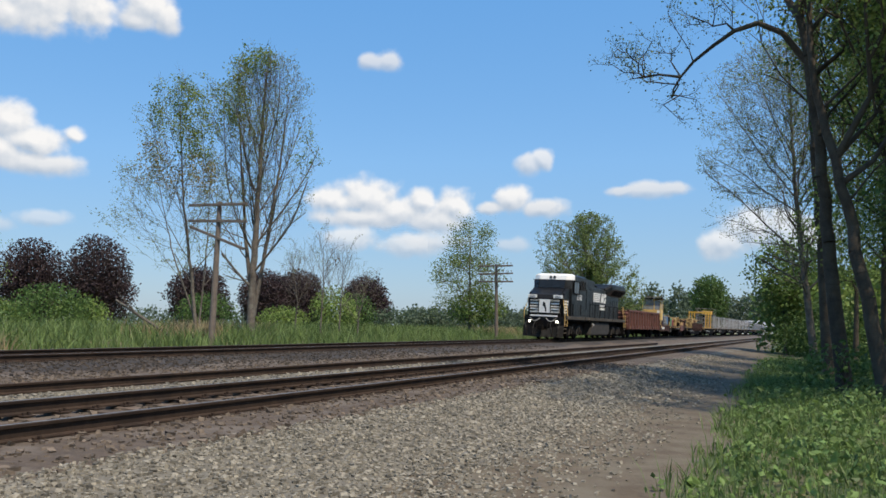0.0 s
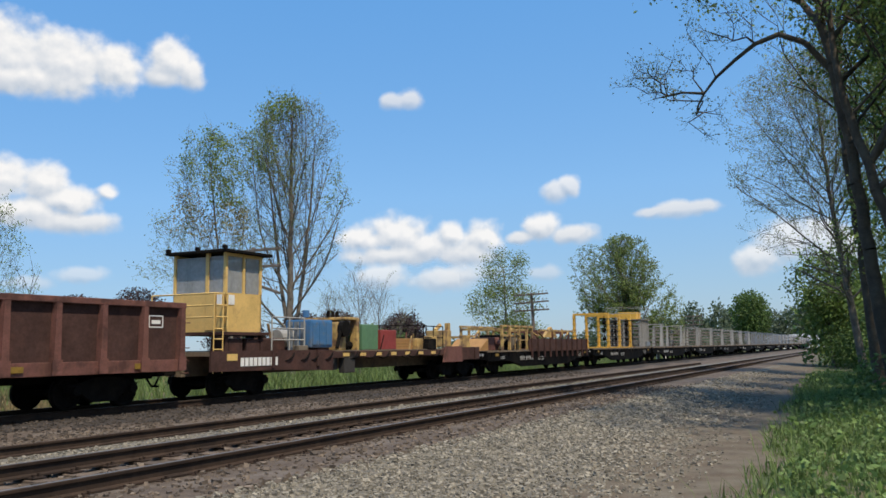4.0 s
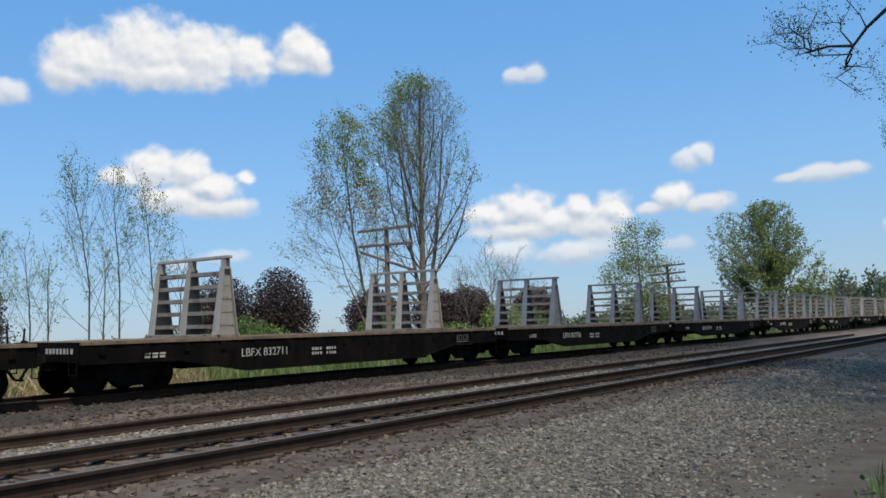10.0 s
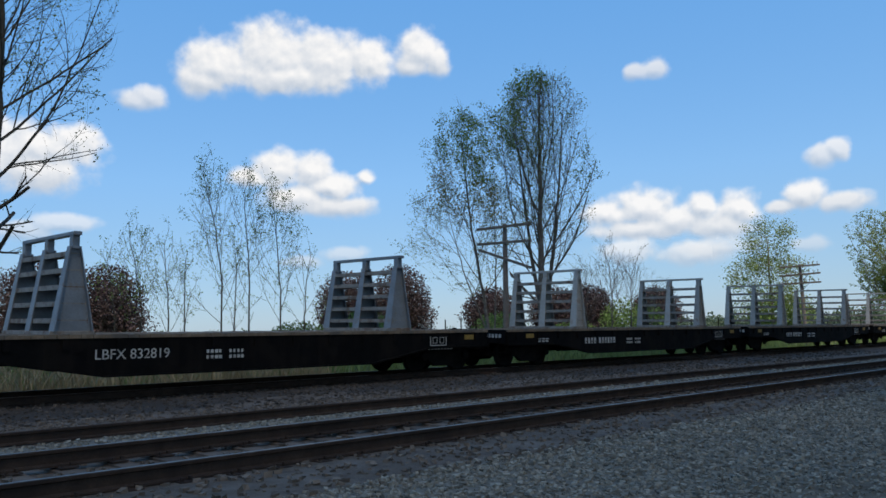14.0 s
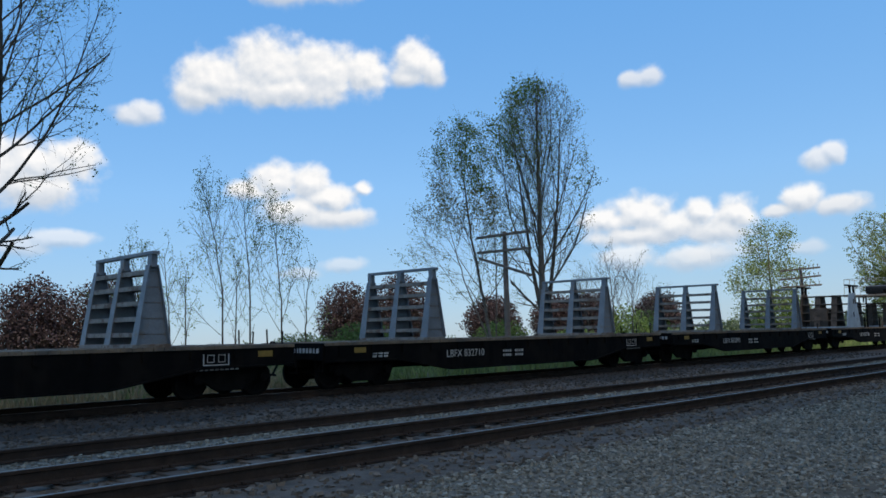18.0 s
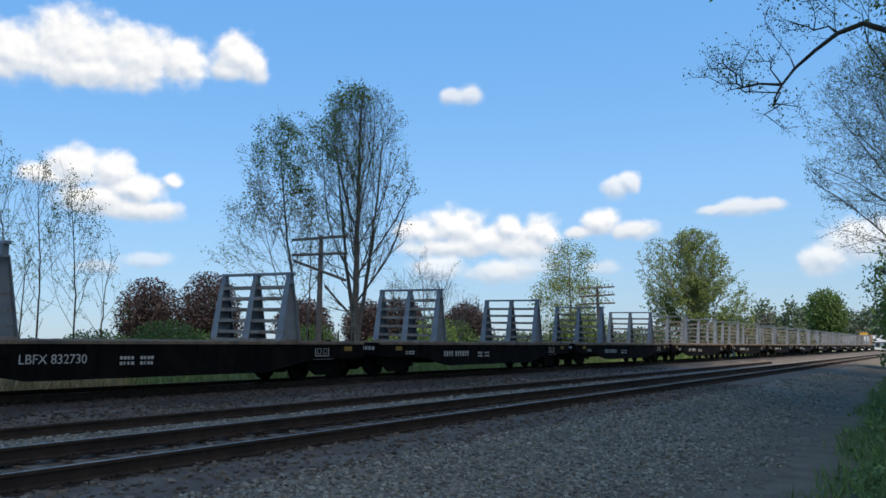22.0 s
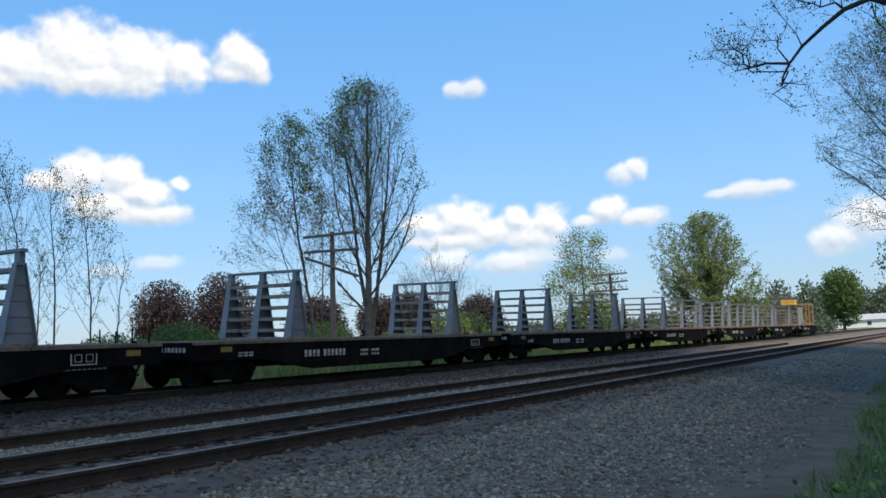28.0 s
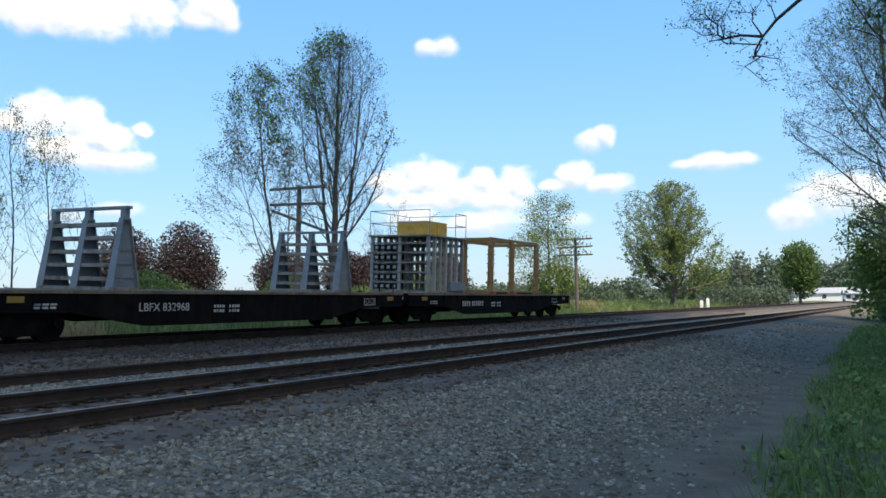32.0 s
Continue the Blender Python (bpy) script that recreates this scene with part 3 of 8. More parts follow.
def grow_tree(label, base, trunk, env, seed, limbs=20, first=0.22, open_low=48.0, open_top=14.0, trunk_r=0.3, bark=None, leaf_mat=None, leaf_size=0.09, leaves=2, leaf_cut=-1.0,
              rise=0.10, gap=(0.5, 0.28), reach=(0.32, 0.55), twig_r=0.006, group="", extra=(), category="tree", wander=0.10, stems=()):
    """A tree that branches thrice from its stem, straight and steeply, until its boughs leave the crown's ellipsoids (env).
    open_low, open_top: degrees off the upright of the lowest and highest limbs; leaf_cut: the noise level under which twigs stay bare; stems: more stems from the foot."""
    rng = np.random.default_rng(seed)
    root = new("tree")
    root.location = base
    tagged(root, label, category, group)
    centre = np.array([e[:3] for e in env])
    axes = np.array([e[3:6] for e in env])

    def inside(p):
        return bool((((p - centre) / axes) ** 2).sum(1).min() < 1.0)

    segs, tips = [], []

    def branch(p, d, r, length, level):
        step = (0.5, 0.36, 0.24)[level]
        n = max(2, int(length / step))
        child = step * 0.7
        for k in range(n):
            d = d + rng.normal(size=3) * wander * (0.6, 1.0, 1.5)[level]
            d[2] += rise * (1.0, 0.7, 0.3)[level]
            d = d / np.linalg.norm(d)
            q = p + d * step
            if k > 1 and not inside(q):
                break
            f0, f1 = (1 - k / n) ** 1.3, (1 - (k + 1) / n) ** 1.3
            segs.append((*p, *q, max(r * f0, twig_r * 0.6), max(r * f1, twig_r * 0.5)))
            if level == 2:
                tips.append(q)
            else:
                child += step
                g = gap[level]
                while child > g and k > 0:
                    child -= g
                    side = np.cross(d, rng.normal(size=3))
                    side /= np.linalg.norm(side) + 1e-9
                    ang = radians(rng.uniform(26, 50))
                    cd = d * math.cos(ang) + side * math.sin(ang)
                    left = (n - k) * step
                    cl = left * rng.uniform(*reach) + (0.5, 0.25)[level]
                    if level == 1:
                        cl = min(cl, 1.0)
                    branch(p + (q - p) * rng.random(), cd, max(r * f1 * 0.55, twig_r), cl, level + 1)
            p = q
        if level == 1:
            tips.append(p)

    az = rng.uniform(0, 2 * math.pi)
    for line, count in [(trunk, limbs)] + list(stems):
        pts = [np.array(p, float) for p in line]
        fine = []
        for a, b in zip(pts, pts[1:]):
            m = max(2, int(np.linalg.norm(b - a) / 0.5))
            fine += [a + (b - a) * k / m + (rng.normal(size=3) * 0.025 if fine else 0) for k in range(m)]
        fine.append(pts[-1])
        total = len(fine) - 1
        tr = trunk_r if line is trunk else trunk_r * 0.55
        for k in range(total):
            r0 = tr * (1 - 0.82 * k / total) * (1.3 if k == 0 else 1.0)
            segs.append((*fine[k], *fine[k + 1], r0, tr * (1 - 0.82 * (k + 1) / total)))
        for k in range(count):
            f = first + (1 - first) * (k + rng.random()) / count
            x = f * total
            j = min(int(x), total - 1)
            p = fine[j] + (fine[j + 1] - fine[j]) * (x - j)
            az += 2.4 + rng.normal() * 0.3
            a = radians(open_low + (open_top - open_low) * (f - first) / (1 - first) + rng.normal() * 5)
            d = np.array([math.cos(az) * math.sin(a), math.sin(az) * math.sin(a), math.cos(a)])
            branch(p, d, max(tr * (1 - 0.82 * f) * 0.34, 0.014), 14.0 * (1.15 - 0.55 * f), 0)
    sg = np.array(segs)
    big = sg[:, 6] > 0.03
    bark = bark or M_BARK
    wood_mesh("trunk", sg[big], bark, root)
    wood_mesh("branchwork", sg[~big], bark, root)["kind"] = "stuff"
    tips = np.array(tips)
    if leaves:
        keep = np.array([noise.noise(Vector(t) * 0.55 + Vector((seed, 0, 0))) > leaf_cut for t in tips])
        t = tips[keep]
        pos = np.repeat(t, leaves, 0) + rng.normal(size=(len(t) * leaves, 3)) * 0.09
        leaf_mesh("crown", pos, leaf_size, leaf_mat or M_LEAF_OLIVE, root, rng, 0.2, 0.6)
    for bl, part_of, mat, size in extra:
        c, ax = np.array([b[:3] for b in bl]), np.array([b[3:6] for b in bl])
        near = np.array([(((t - c) / ax) ** 2).sum(1).min() < 1 for t in tips])
        t = tips[near]
        if len(t):
            pos = np.repeat(t, part_of, 0) + rng.normal(size=(len(t) * part_of, 3)) * 0.14
            leaf_mesh("foliage", pos, size, mat, root, rng, 0.2, 0.7)
    return root


def gz(v):
    u, o = uo(v[0], v[1])
    return ground_z(u, o)


def at(az, dist):
    v = bearing(az, dist)
    v.z = gz(v) - 0.03
    return v


def right_of(az):
    return np.array([math.cos(radians(az)), -math.sin(radians(az)), 0.0])


def tblob(az, dx, dy, z, r, rz, share, ry=None):
    """An ellipsoid dx metres to the right of the foot and dy further off."""
    rv = right_of(az)
    fv = np.array([math.sin(radians(az)), math.cos(radians(az)), 0.0])
    c = rv * dx + fv * dy
    return (c[0], c[1], z, r, ry or r, rz, share)


def tpt(az, dx, dy, z):
    rv = right_of(az)
    fv = np.array([math.sin(radians(az)), math.cos(radians(az)), 0.0])
    c = rv * dx + fv * dy
    return (c[0], c[1], z)


# tall half-leafed tree behind the first telegraph pole
A, D = -13.1, 46.0
grow_tree("tall maple in thin spring leaf beside the line", at(A, D), [(0, 0, 0), tpt(A, 0.0, 0, 3), tpt(A, 0.15, 0, 7), tpt(A, 0.3, 0, 11), tpt(A, 0.4, 0, 15.0)],
          [tblob(A, 0.45, 0, 11.0, 3.1, 5.2, 1), tblob(A, 0.3, 0, 7.6, 3.1, 3.6, 1), tblob(A, 0.0, 0, 4.2, 1.9, 1.8, 1), tblob(A, -1.3, 0, 12.0, 1.9, 2.5, 1), tblob(A, -2.2, 0, 12.8, 1.2, 1.6, 1)], 11, limbs=22, first=0.17, open_low=40, open_top=10,
          trunk_r=0.24, leaf_size=0.095, leaves=2, leaf_cut=-0.08, rise=0.05, gap=(0.58, 0.42), wander=0.07, twig_r=0.0065,
          extra=[([tblob(A, -2.0, 0, 13.2, 1.6, 2.2, 1), tblob(A, 2.8, 0, 11.0, 1.1, 2.0, 1), tblob(A, -0.4, 0, 15.4, 1.6, 0.9, 1)], 3, M_LEAF, 0.12)],
          stems=[([tpt(A, 0.1, 0.1, 1.2), tpt(A, 0.7, 0.2, 5), tpt(A, 1.3, 0.2, 9.5), tpt(A, 1.7, 0.2, 13.6)], 7), ([tpt(A, 0.0, 0.1, 2.2), tpt(A, -0.5, 0.3, 6), tpt(A, -1.0, 0.3, 12.6)], 7)])
A, D = -16.6, 44.5
grow_tree("smaller maple with a leafy top beside the tall one", at(A, D), [(0, 0, 0), tpt(A, -0.35, 0, 3), tpt(A, -0.9, 0, 7), tpt(A, -1.3, 0, 12.2)],
          [tblob(A, -1.3, 0, 10.2, 1.8, 3.6, 1), tblob(A, -2.0, 0, 7.0, 2.6, 2.6, 1), tblob(A, -3.4, 0, 5.4, 2.0, 1.7, 1), tblob(A, 0.2, 0, 6.8, 1.8, 3.0, 1), tblob(A, -0.6, 0, 3.6, 1.8, 1.6, 1)], 12, limbs=13, first=0.2,
          open_low=50, open_top=14, trunk_r=0.11, leaf_size=0.095, leaves=3, leaf_cut=-0.12, rise=0.06, gap=(0.6, 0.4), wander=0.08, twig_r=0.0065,
          extra=[([tblob(A, -1.3, 0, 12.0, 1.5, 1.7, 1), tblob(A, -0.4, 0, 10.2, 1.3, 1.2, 1)], 4, M_LEAF, 0.12), ([tblob(A, -0.5, 0, 8.4, 1.5, 1.3, 1), tblob(A, -2.4, 0, 9.0, 1.0, 1.4, 1)], 3, M_LEAF_BUFF, 0.12)],
          stems=[([tpt(A, 0.0, 0.1, 0.6), tpt(A, -1.3, 0.2, 4.2), tpt(A, -2.3, 0.2, 8.4)], 7), ([tpt(A, 0.1, -0.1, 0.6), tpt(A, 0.35, -0.2, 4.5), tpt(A, 0.4, -0.2, 9.2)], 6)])
A, D = -8.9, 50.0
for k, (dx, h) in enumerate([(-1.1, 5.2), (0.4, 6.6), (1.5, 5.6), (2.6, 4.2)]):
    grow_tree("low leafless thicket stem behind the line", at(A + dx * 1.15, D), [(0, 0, 0), tpt(A, 0.1, 0, h * 0.4), tpt(A, 0.2 * dx, 0, h * 0.85)],
              [tblob(A, 0.1 * dx, 0, h * 0.62, 1.25, h * 0.4, 1)], 130 + k, limbs=12, first=0.25, open_low=40, open_top=20, trunk_r=0.06, leaves=1, leaf_cut=0.12, leaf_size=0.08, group="thicket stems", gap=(0.5, 0.32))

# thin saplings
for k, (az, d, h, lean, w) in enumerate([(-35.1, 44.0, 10.6, -0.9, 1.5), (-33.3, 45.0, 10.3, -0.2, 1.35), (-31.2, 46.0, 10.0, -0.4, 1.5), (-38.5, 47.0, 7.2, -0.2, 1.2), (-37.5, 46.0, 6.0, 0.1, 0.9), (-40.2, 46.5, 7.6, -0.6, 1.3), (-41.8, 46.0, 6.4, -0.4, 1.1),
                                         (-29.6, 47.0, 6.4, 0.5, 1.0), (-34.3, 47.5, 6.0, 0.3, 1.0)]):
    grow_tree("slender sapling in thin new leaf behind the track", at(az, d), [(0, 0, 0), tpt(az, 0.06, 0, h * 0.4), tpt(az, lean * 0.4, 0, h * 0.72), tpt(az, lean, 0, h * 0.98)],
              [tblob(az, lean * 0.3, 0, h * 0.62, w, h * 0.40, 1), tblob(az, lean * 0.7, 0, h * 0.86, w * 0.75, h * 0.17, 1)], 30 + k, limbs=int(1.7 * h), first=0.2, open_low=44, open_top=22,
              trunk_r=0.06, bark=M_BARK_DARK, leaf_mat=M_LEAF, leaf_size=0.10, leaves=3, leaf_cut=-0.22, rise=0.10, gap=(0.7, 0.45), wander=0.09, group="saplings behind the track", twig_r=0.0055)

# dark red round trees across the field
for k, (az, d, h, w) in enumerate([(-26.7, 112, 12.0, 8.4), (-22.9, 112, 12.8, 8.6), (-16.6, 118, 9.6, 8.6), (-12.2, 120, 9.3, 7.8), (-9.9, 122, 9.6, 8.0), (-5.4, 124, 8.8, 7.4), (-42.4, 100, 12.0, 9.5), (-46.5, 96, 11.5, 9.0)]):
    build_tree("round ornamental tree with dark red leaves in a field", at(az, d), [(0, 0, 0), (0, 0, h * 0.3), (0, 0, h * 0.6)],
               [(0, 0, h * 0.58, w * 0.48, w * 0.48, h * 0.40, 3), (0.6, 0.3, h * 0.42, w * 0.5, w * 0.5, h * 0.3, 2)], 90, M_LEAF_PURPLE, 50 + k, leaves=4, leaf_size=0.34, spread=0.35, twig=(3, 0.6),
               trunk_r=0.25, rise=0.6, group="dark red trees", extra=[([(0, 0, h * 0.58, w * 0.49, w * 0.49, h * 0.41, 3), (0.4, 0.3, h * 0.36, w * 0.48, w * 0.48, h * 0.28, 2)], 17000, M_LEAF_PURPLE, 0.32)])

# feathery pale tree by the second pole
A, D = 1.9, 76.0
build_tree("pale feathery young conifer-shaped tree by a pole", at(A, D), [(0, 0, 0), tpt(A, 0, 0, 4), tpt(A, 0, 0, 9)],
           [tblob(A, 0, 0, 8.0, 2.0, 2.2, 2), tblob(A, -0.2, 0, 5.2, 3.2, 2.2, 3), tblob(A, 0.2, 0, 2.6, 3.4, 1.4, 2)], 260, M_LEAF_WILLOW, 70, leaves=7, leaf_size=0.17, spread=0.26,
           twig=(3, 1.0), trunk_r=0.16, rise=0.25, extra=[([tblob(A, 0.6, 0, 2.4, 2.8, 1.6, 1)], 1800, M_LEAF_BRIGHT, 0.28)])
# leaning willow
A, D = 10.1, 96.0
grow_tree("broad willow with loose drooping spring foliage", at(A, D), [(0, 0, 0), tpt(A, 0.2, 0, 2.5), tpt(A, 0.0, 0, 5), tpt(A, -0.4, 0, 12.0)],
          [tblob(A, 0.2, 0, 7.2, 5.6, 5.4, 1), tblob(A, -3.4, 0, 10.6, 3.0, 3.2, 1), tblob(A, 0.4, 0, 11.6, 3.2, 3.0, 1), tblob(A, 3.8, 0, 5.6, 3.0, 4.2, 1)], 71, limbs=40, first=0.1, open_low=68, open_top=16,
          trunk_r=0.32, leaf_mat=M_LEAF_WILLOW, leaf_size=0.20, leaves=3, leaf_cut=-0.4, rise=0.02, gap=(0.62, 0.45), wander=0.10, twig_r=0.011,
          extra=[([tblob(A, 1.0, 0, 4.8, 5.4, 4.2, 1), tblob(A, 3.4, 0, 5.0, 3.0, 4.2, 1)], 4, M_LEAF_WILLOW, 0.20)])
# round tree and the wood beyond
for k, (az, d, h, w, lab, mat) in enumerate([(18.0, 215, 15.0, 9.4, "dense round green tree far down the line", M_LEAF_DEEP)]):
    build_tree(lab, at(az, d), [(0, 0, 0), (0, 0, h * 0.3), (0, 0, h * 0.6)], [(0, 0, h * 0.58, w * 0.48, w * 0.48, h * 0.4, 3)], 90, mat, 80 + k, leaves=3, leaf_size=0.6, spread=0.5, trunk_r=0.4,
               extra=[([(0, 0, h * 0.56, w * 0.5, w * 0.5, h * 0.42, 3), (0.5, 0, h * 0.3, w * 0.42, w * 0.42, h * 0.25, 1)], 7000, mat, 0.6)])


def hedge(name, label, spots, mat, seed, leaf, dens, category="trees", kind="stuff"):
    """Leafy masses: spots of (x, y, z, rx, ry, rz)."""
    rng = np.random.default_rng(seed)
    pts = []
    for x, y, z, rx, ry, rz in spots:
        n = int(dens * (rx * ry + rx * rz + ry * rz))
        d = rng.normal(size=(n, 3))
        d /= np.linalg.norm(d, axis=1, keepdims=True)
        d *= (0.55 + 0.5 * rng.random((n, 1)))
        p = np.array([x, y, z]) + d * np.array([rx, ry, rz])
        pts.append(p[p[:, 2] > z - rz * 0.9])
    ob = leaf_mesh(name, np.concatenate(pts), leaf, mat, None, rng)
    return tagged(ob, label, category, kind=kind)


rngw = random.Random(5)
far = []
for az in np.arange(-2, 26, 0.5):
    d = 330 + rngw.uniform(-20, 60)
    h = (6 + rngw.uniform(0, 6)) if az < 12 else 14 + 5 * rngw.random()
    v = bearing(az, d)
    far.append((v.x, v.y, h * 0.5, rngw.uniform(3, 6), 4, h * 0.52))
hedge("far_wood", "green wood along the horizon, tinted with distance haze", far, M_LEAF_HAZE, 90, 1.3, 9)
far = []
for az in np.arange(-58, -1, 0.7):
    v = bearing(az, 420 + rngw.uniform(-30, 60))
    far.append((v.x, v.y, 4.0, rngw.uniform(5, 9), 5, rngw.uniform(5, 10)))
hedge("far_hedgerow", "low hedgerow across the far fields, tinted with distance haze", far, M_LEAF_HAZE, 91, 1.5, 3.2)
near_bush = []
for az, d, w, h in [(-25.6, 58, 2.6, 3.4), (-23.8, 60, 2.0, 2.8), (-16.0, 62, 2.2, 3.2), (-7.6, 62, 1.8, 3.6), (-6.0, 64, 1.6, 3.2), (-7.0, 60, 1.4, 2.6), (-30, 60, 2.4, 3.0), (-28.4, 62, 2.2, 2.6), (-33, 58, 1.5, 1.4), (-11, 62, 2, 2.2)]:
    v = at(az, d)
    near_bush.append((v.x, v.y, v.z + h * 0.45, w, w, h * 0.55))
for k, s in enumerate(near_bush):
    hedge("bush", "round green bush at the field's edge", [s], (M_LEAF_DEEP, M_LEAF)[k % 2], 100 + k, 0.2, 230, "bush", "")
low = []
for az, d in [(-3.5, 100), (-1.0, 102), (0.4, 104), (4.8, 112), (6.0, 150), (13.0, 120), (14.5, 125), (15.6, 135), (16.4, 140)]:
    v = at(az, d)
    low.append((v.x, v.y, v.z + 1.4, 3.2, 2.0, 1.9 if az < 10 else 1.7))
hedge("brush", "leafy brush along the field's edge, tinted with distance haze", low, M_LEAF_HAZE, 120, 0.38, 90, "brush")

# trees along the lane
A, D = 27.8, 23.0
rv = right_of(A)
build_tree("leaning tree with an arching bough over the lane", at(A, D), [tpt(A, -0.72, 0, 0), tpt(A, -0.95, 0, 2.8), tpt(A, -1.08, 0, 6.1), tpt(A, -1.5, 0, 10.5), tpt(A, -1.7, 0, 13.5)],
           [tblob(A, -3.6, 0, 13.6, 3.4, 2.0, 5), tblob(A, -0.4, 0, 12.6, 2.6, 2.4, 3), tblob(A, 0.8, 1.5, 10.5, 2.0, 2.0, 2)], 330, M_LEAF, 200, leaves=4, leaf_size=0.13, spread=0.16, twig=(4, 0.7),
           trunk_r=0.21, rise=0.9, bark=M_BARK_DARK, extra=[([tblob(A, 0.9, 1.0, 10.6, 1.9, 2.6, 2), tblob(A, 0.2, 0, 13.6, 2.4, 1.6, 2)], 5200, M_LEAF, 0.12)])


def build_bough():
    """The arching bough: a bent limb with its side twigs, one piece with the leaning tree's crown."""
    rng = np.random.default_rng(7)
    line = [np.array(tpt(A, *p)) for p in ((-1.32, 0, 8.6), (-1.9, -0.1, 9.5), (-2.5, -0.2, 9.85), (-3.1, -0.3, 9.7), (-3.7, -0.3, 9.35), (-4.2, -0.3, 9.0), (-4.55, -0.3, 8.62), (-4.75, -0.3, 8.3))]
    segs = [(*a, *b, 0.09 - 0.009 * i, 0.081 - 0.009 * i) for i, (a, b) in enumerate(zip(line, line[1:]))]
    tg = blob_points(rng, [tblob(A, -5.2, -0.3, 9.2, 1.3, 0.75, 3), tblob(A, -6.1, -0.3, 9.35, 0.8, 0.5, 1), tblob(A, -3.9, 0, 10.4, 1.2, 0.7, 2), tblob(A, -4.7, 0, 8.0, 0.8, 0.6, 1)], 95, 0.1)
    s2, nodes, ends, par = skeleton_to(rng, line, tg, 0.0, 0.15, 0.007, 0.45, 0.4)
    ts, tips = twigs(rng, nodes, ends, par, 3, 0.45, r=0.005)
    root = [o for o in scene.objects if o.get("label", "").startswith("leaning tree")][0]
    wood_mesh("bough", segs + s2[len(line) - 1:] + ts, M_BARK_DARK, root)["label"] = "dark arching bough with fine twigs"
    pos = np.repeat(tips, 2, 0) + rng.normal(size=(len(tips) * 2, 3)) * 0.08
    leaf_mesh("bough_leaves", pos, 0.075, M_LEAF_OLIVE, root, rng)


build_bough()
A, D = 28.3, 21.0
build_tree("dark trunk leaning in under the leafy wood's edge", at(A, D), [(0, 0, 0), tpt(A, -0.35, 0, 2.4), tpt(A, -0.78, 0, 5.1), tpt(A, -1.25, 0, 7.4), tpt(A, -1.4, 0, 10.5)],
           [tblob(A, 0.4, 0, 10.5, 2.6, 2.6, 3), tblob(A, 1.2, 0, 7.6, 1.5, 1.6, 1)], 200, M_LEAF, 207, leaves=3, leaf_size=0.13, spread=0.18, twig=(4, 0.7), trunk_r=0.19, rise=0.9,
           bark=M_BARK_DARK, extra=[([tblob(A, 1.0, 0, 10.0, 2.2, 2.4, 2)], 2600, M_LEAF, 0.13)])
A, D = 25.2, 31.0
build_tree("straight dark trunk with a ragged spring crown", at(A, D), [(0, 0, 0), tpt(A, -0.1, 0, 5), tpt(A, -0.3, 0, 10), tpt(A, 0.2, 0, 15)],
           [tblob(A, -0.2, 0, 13.5, 3.0, 3.5, 3), tblob(A, 1.4, 0, 10, 2.4, 3.0, 2)], 190, M_LEAF, 201, leaves=3, leaf_size=0.14, spread=0.2, twig=(3, 0.9), trunk_r=0.30, rise=0.9, bark=M_BARK_DARK,
           extra=[([tblob(A, 1.8, 0, 11, 2.0, 3.0, 2), tblob(A, 0.2, 0, 5.5, 1.2, 1.8, 1)], 3000, M_LEAF, 0.15)])
A, D = 24.3, 46.0
grow_tree("wide grey tree with fine half-bare twigs", at(A, D), [(0, 0, 0), tpt(A, -0.3, 0, 4), tpt(A, -0.6, 0, 8), tpt(A, -0.8, 0, 15)],
          [tblob(A, -1.8, 0, 12.4, 3.9, 4.6, 1), tblob(A, -2.6, 0, 8.4, 2.6, 2.4, 1), tblob(A, 1.0, 0, 13.5, 3.4, 4.2, 1), tblob(A, -0.6, 0, 5.5, 1.8, 2.6, 1)], 202, limbs=42, first=0.22, open_low=62, open_top=22, trunk_r=0.22,
          leaf_size=0.085, leaves=3, leaf_cut=-0.3, rise=0.02, gap=(0.5, 0.3), wander=0.12, twig_r=0.008)
A, D = 22.6, 62.0
build_tree("pale green young tree at the lane's end", at(A, D), [(0, 0, 0), tpt(A, 0, 0, 3), tpt(A, 0.2, 0, 6)],
           [tblob(A, 0.3, 0, 5.0, 2.2, 3.0, 2)], 140, M_LEAF_BRIGHT, 203, leaves=5, leaf_size=0.26, spread=0.3, twig=(3, 0.8), trunk_r=0.12, rise=0.5,
           extra=[([tblob(A, 0.6, 0, 3.6, 2.4, 2.8, 1)], 3000, M_LEAF_BRIGHT, 0.26)])
rngt = random.Random(21)
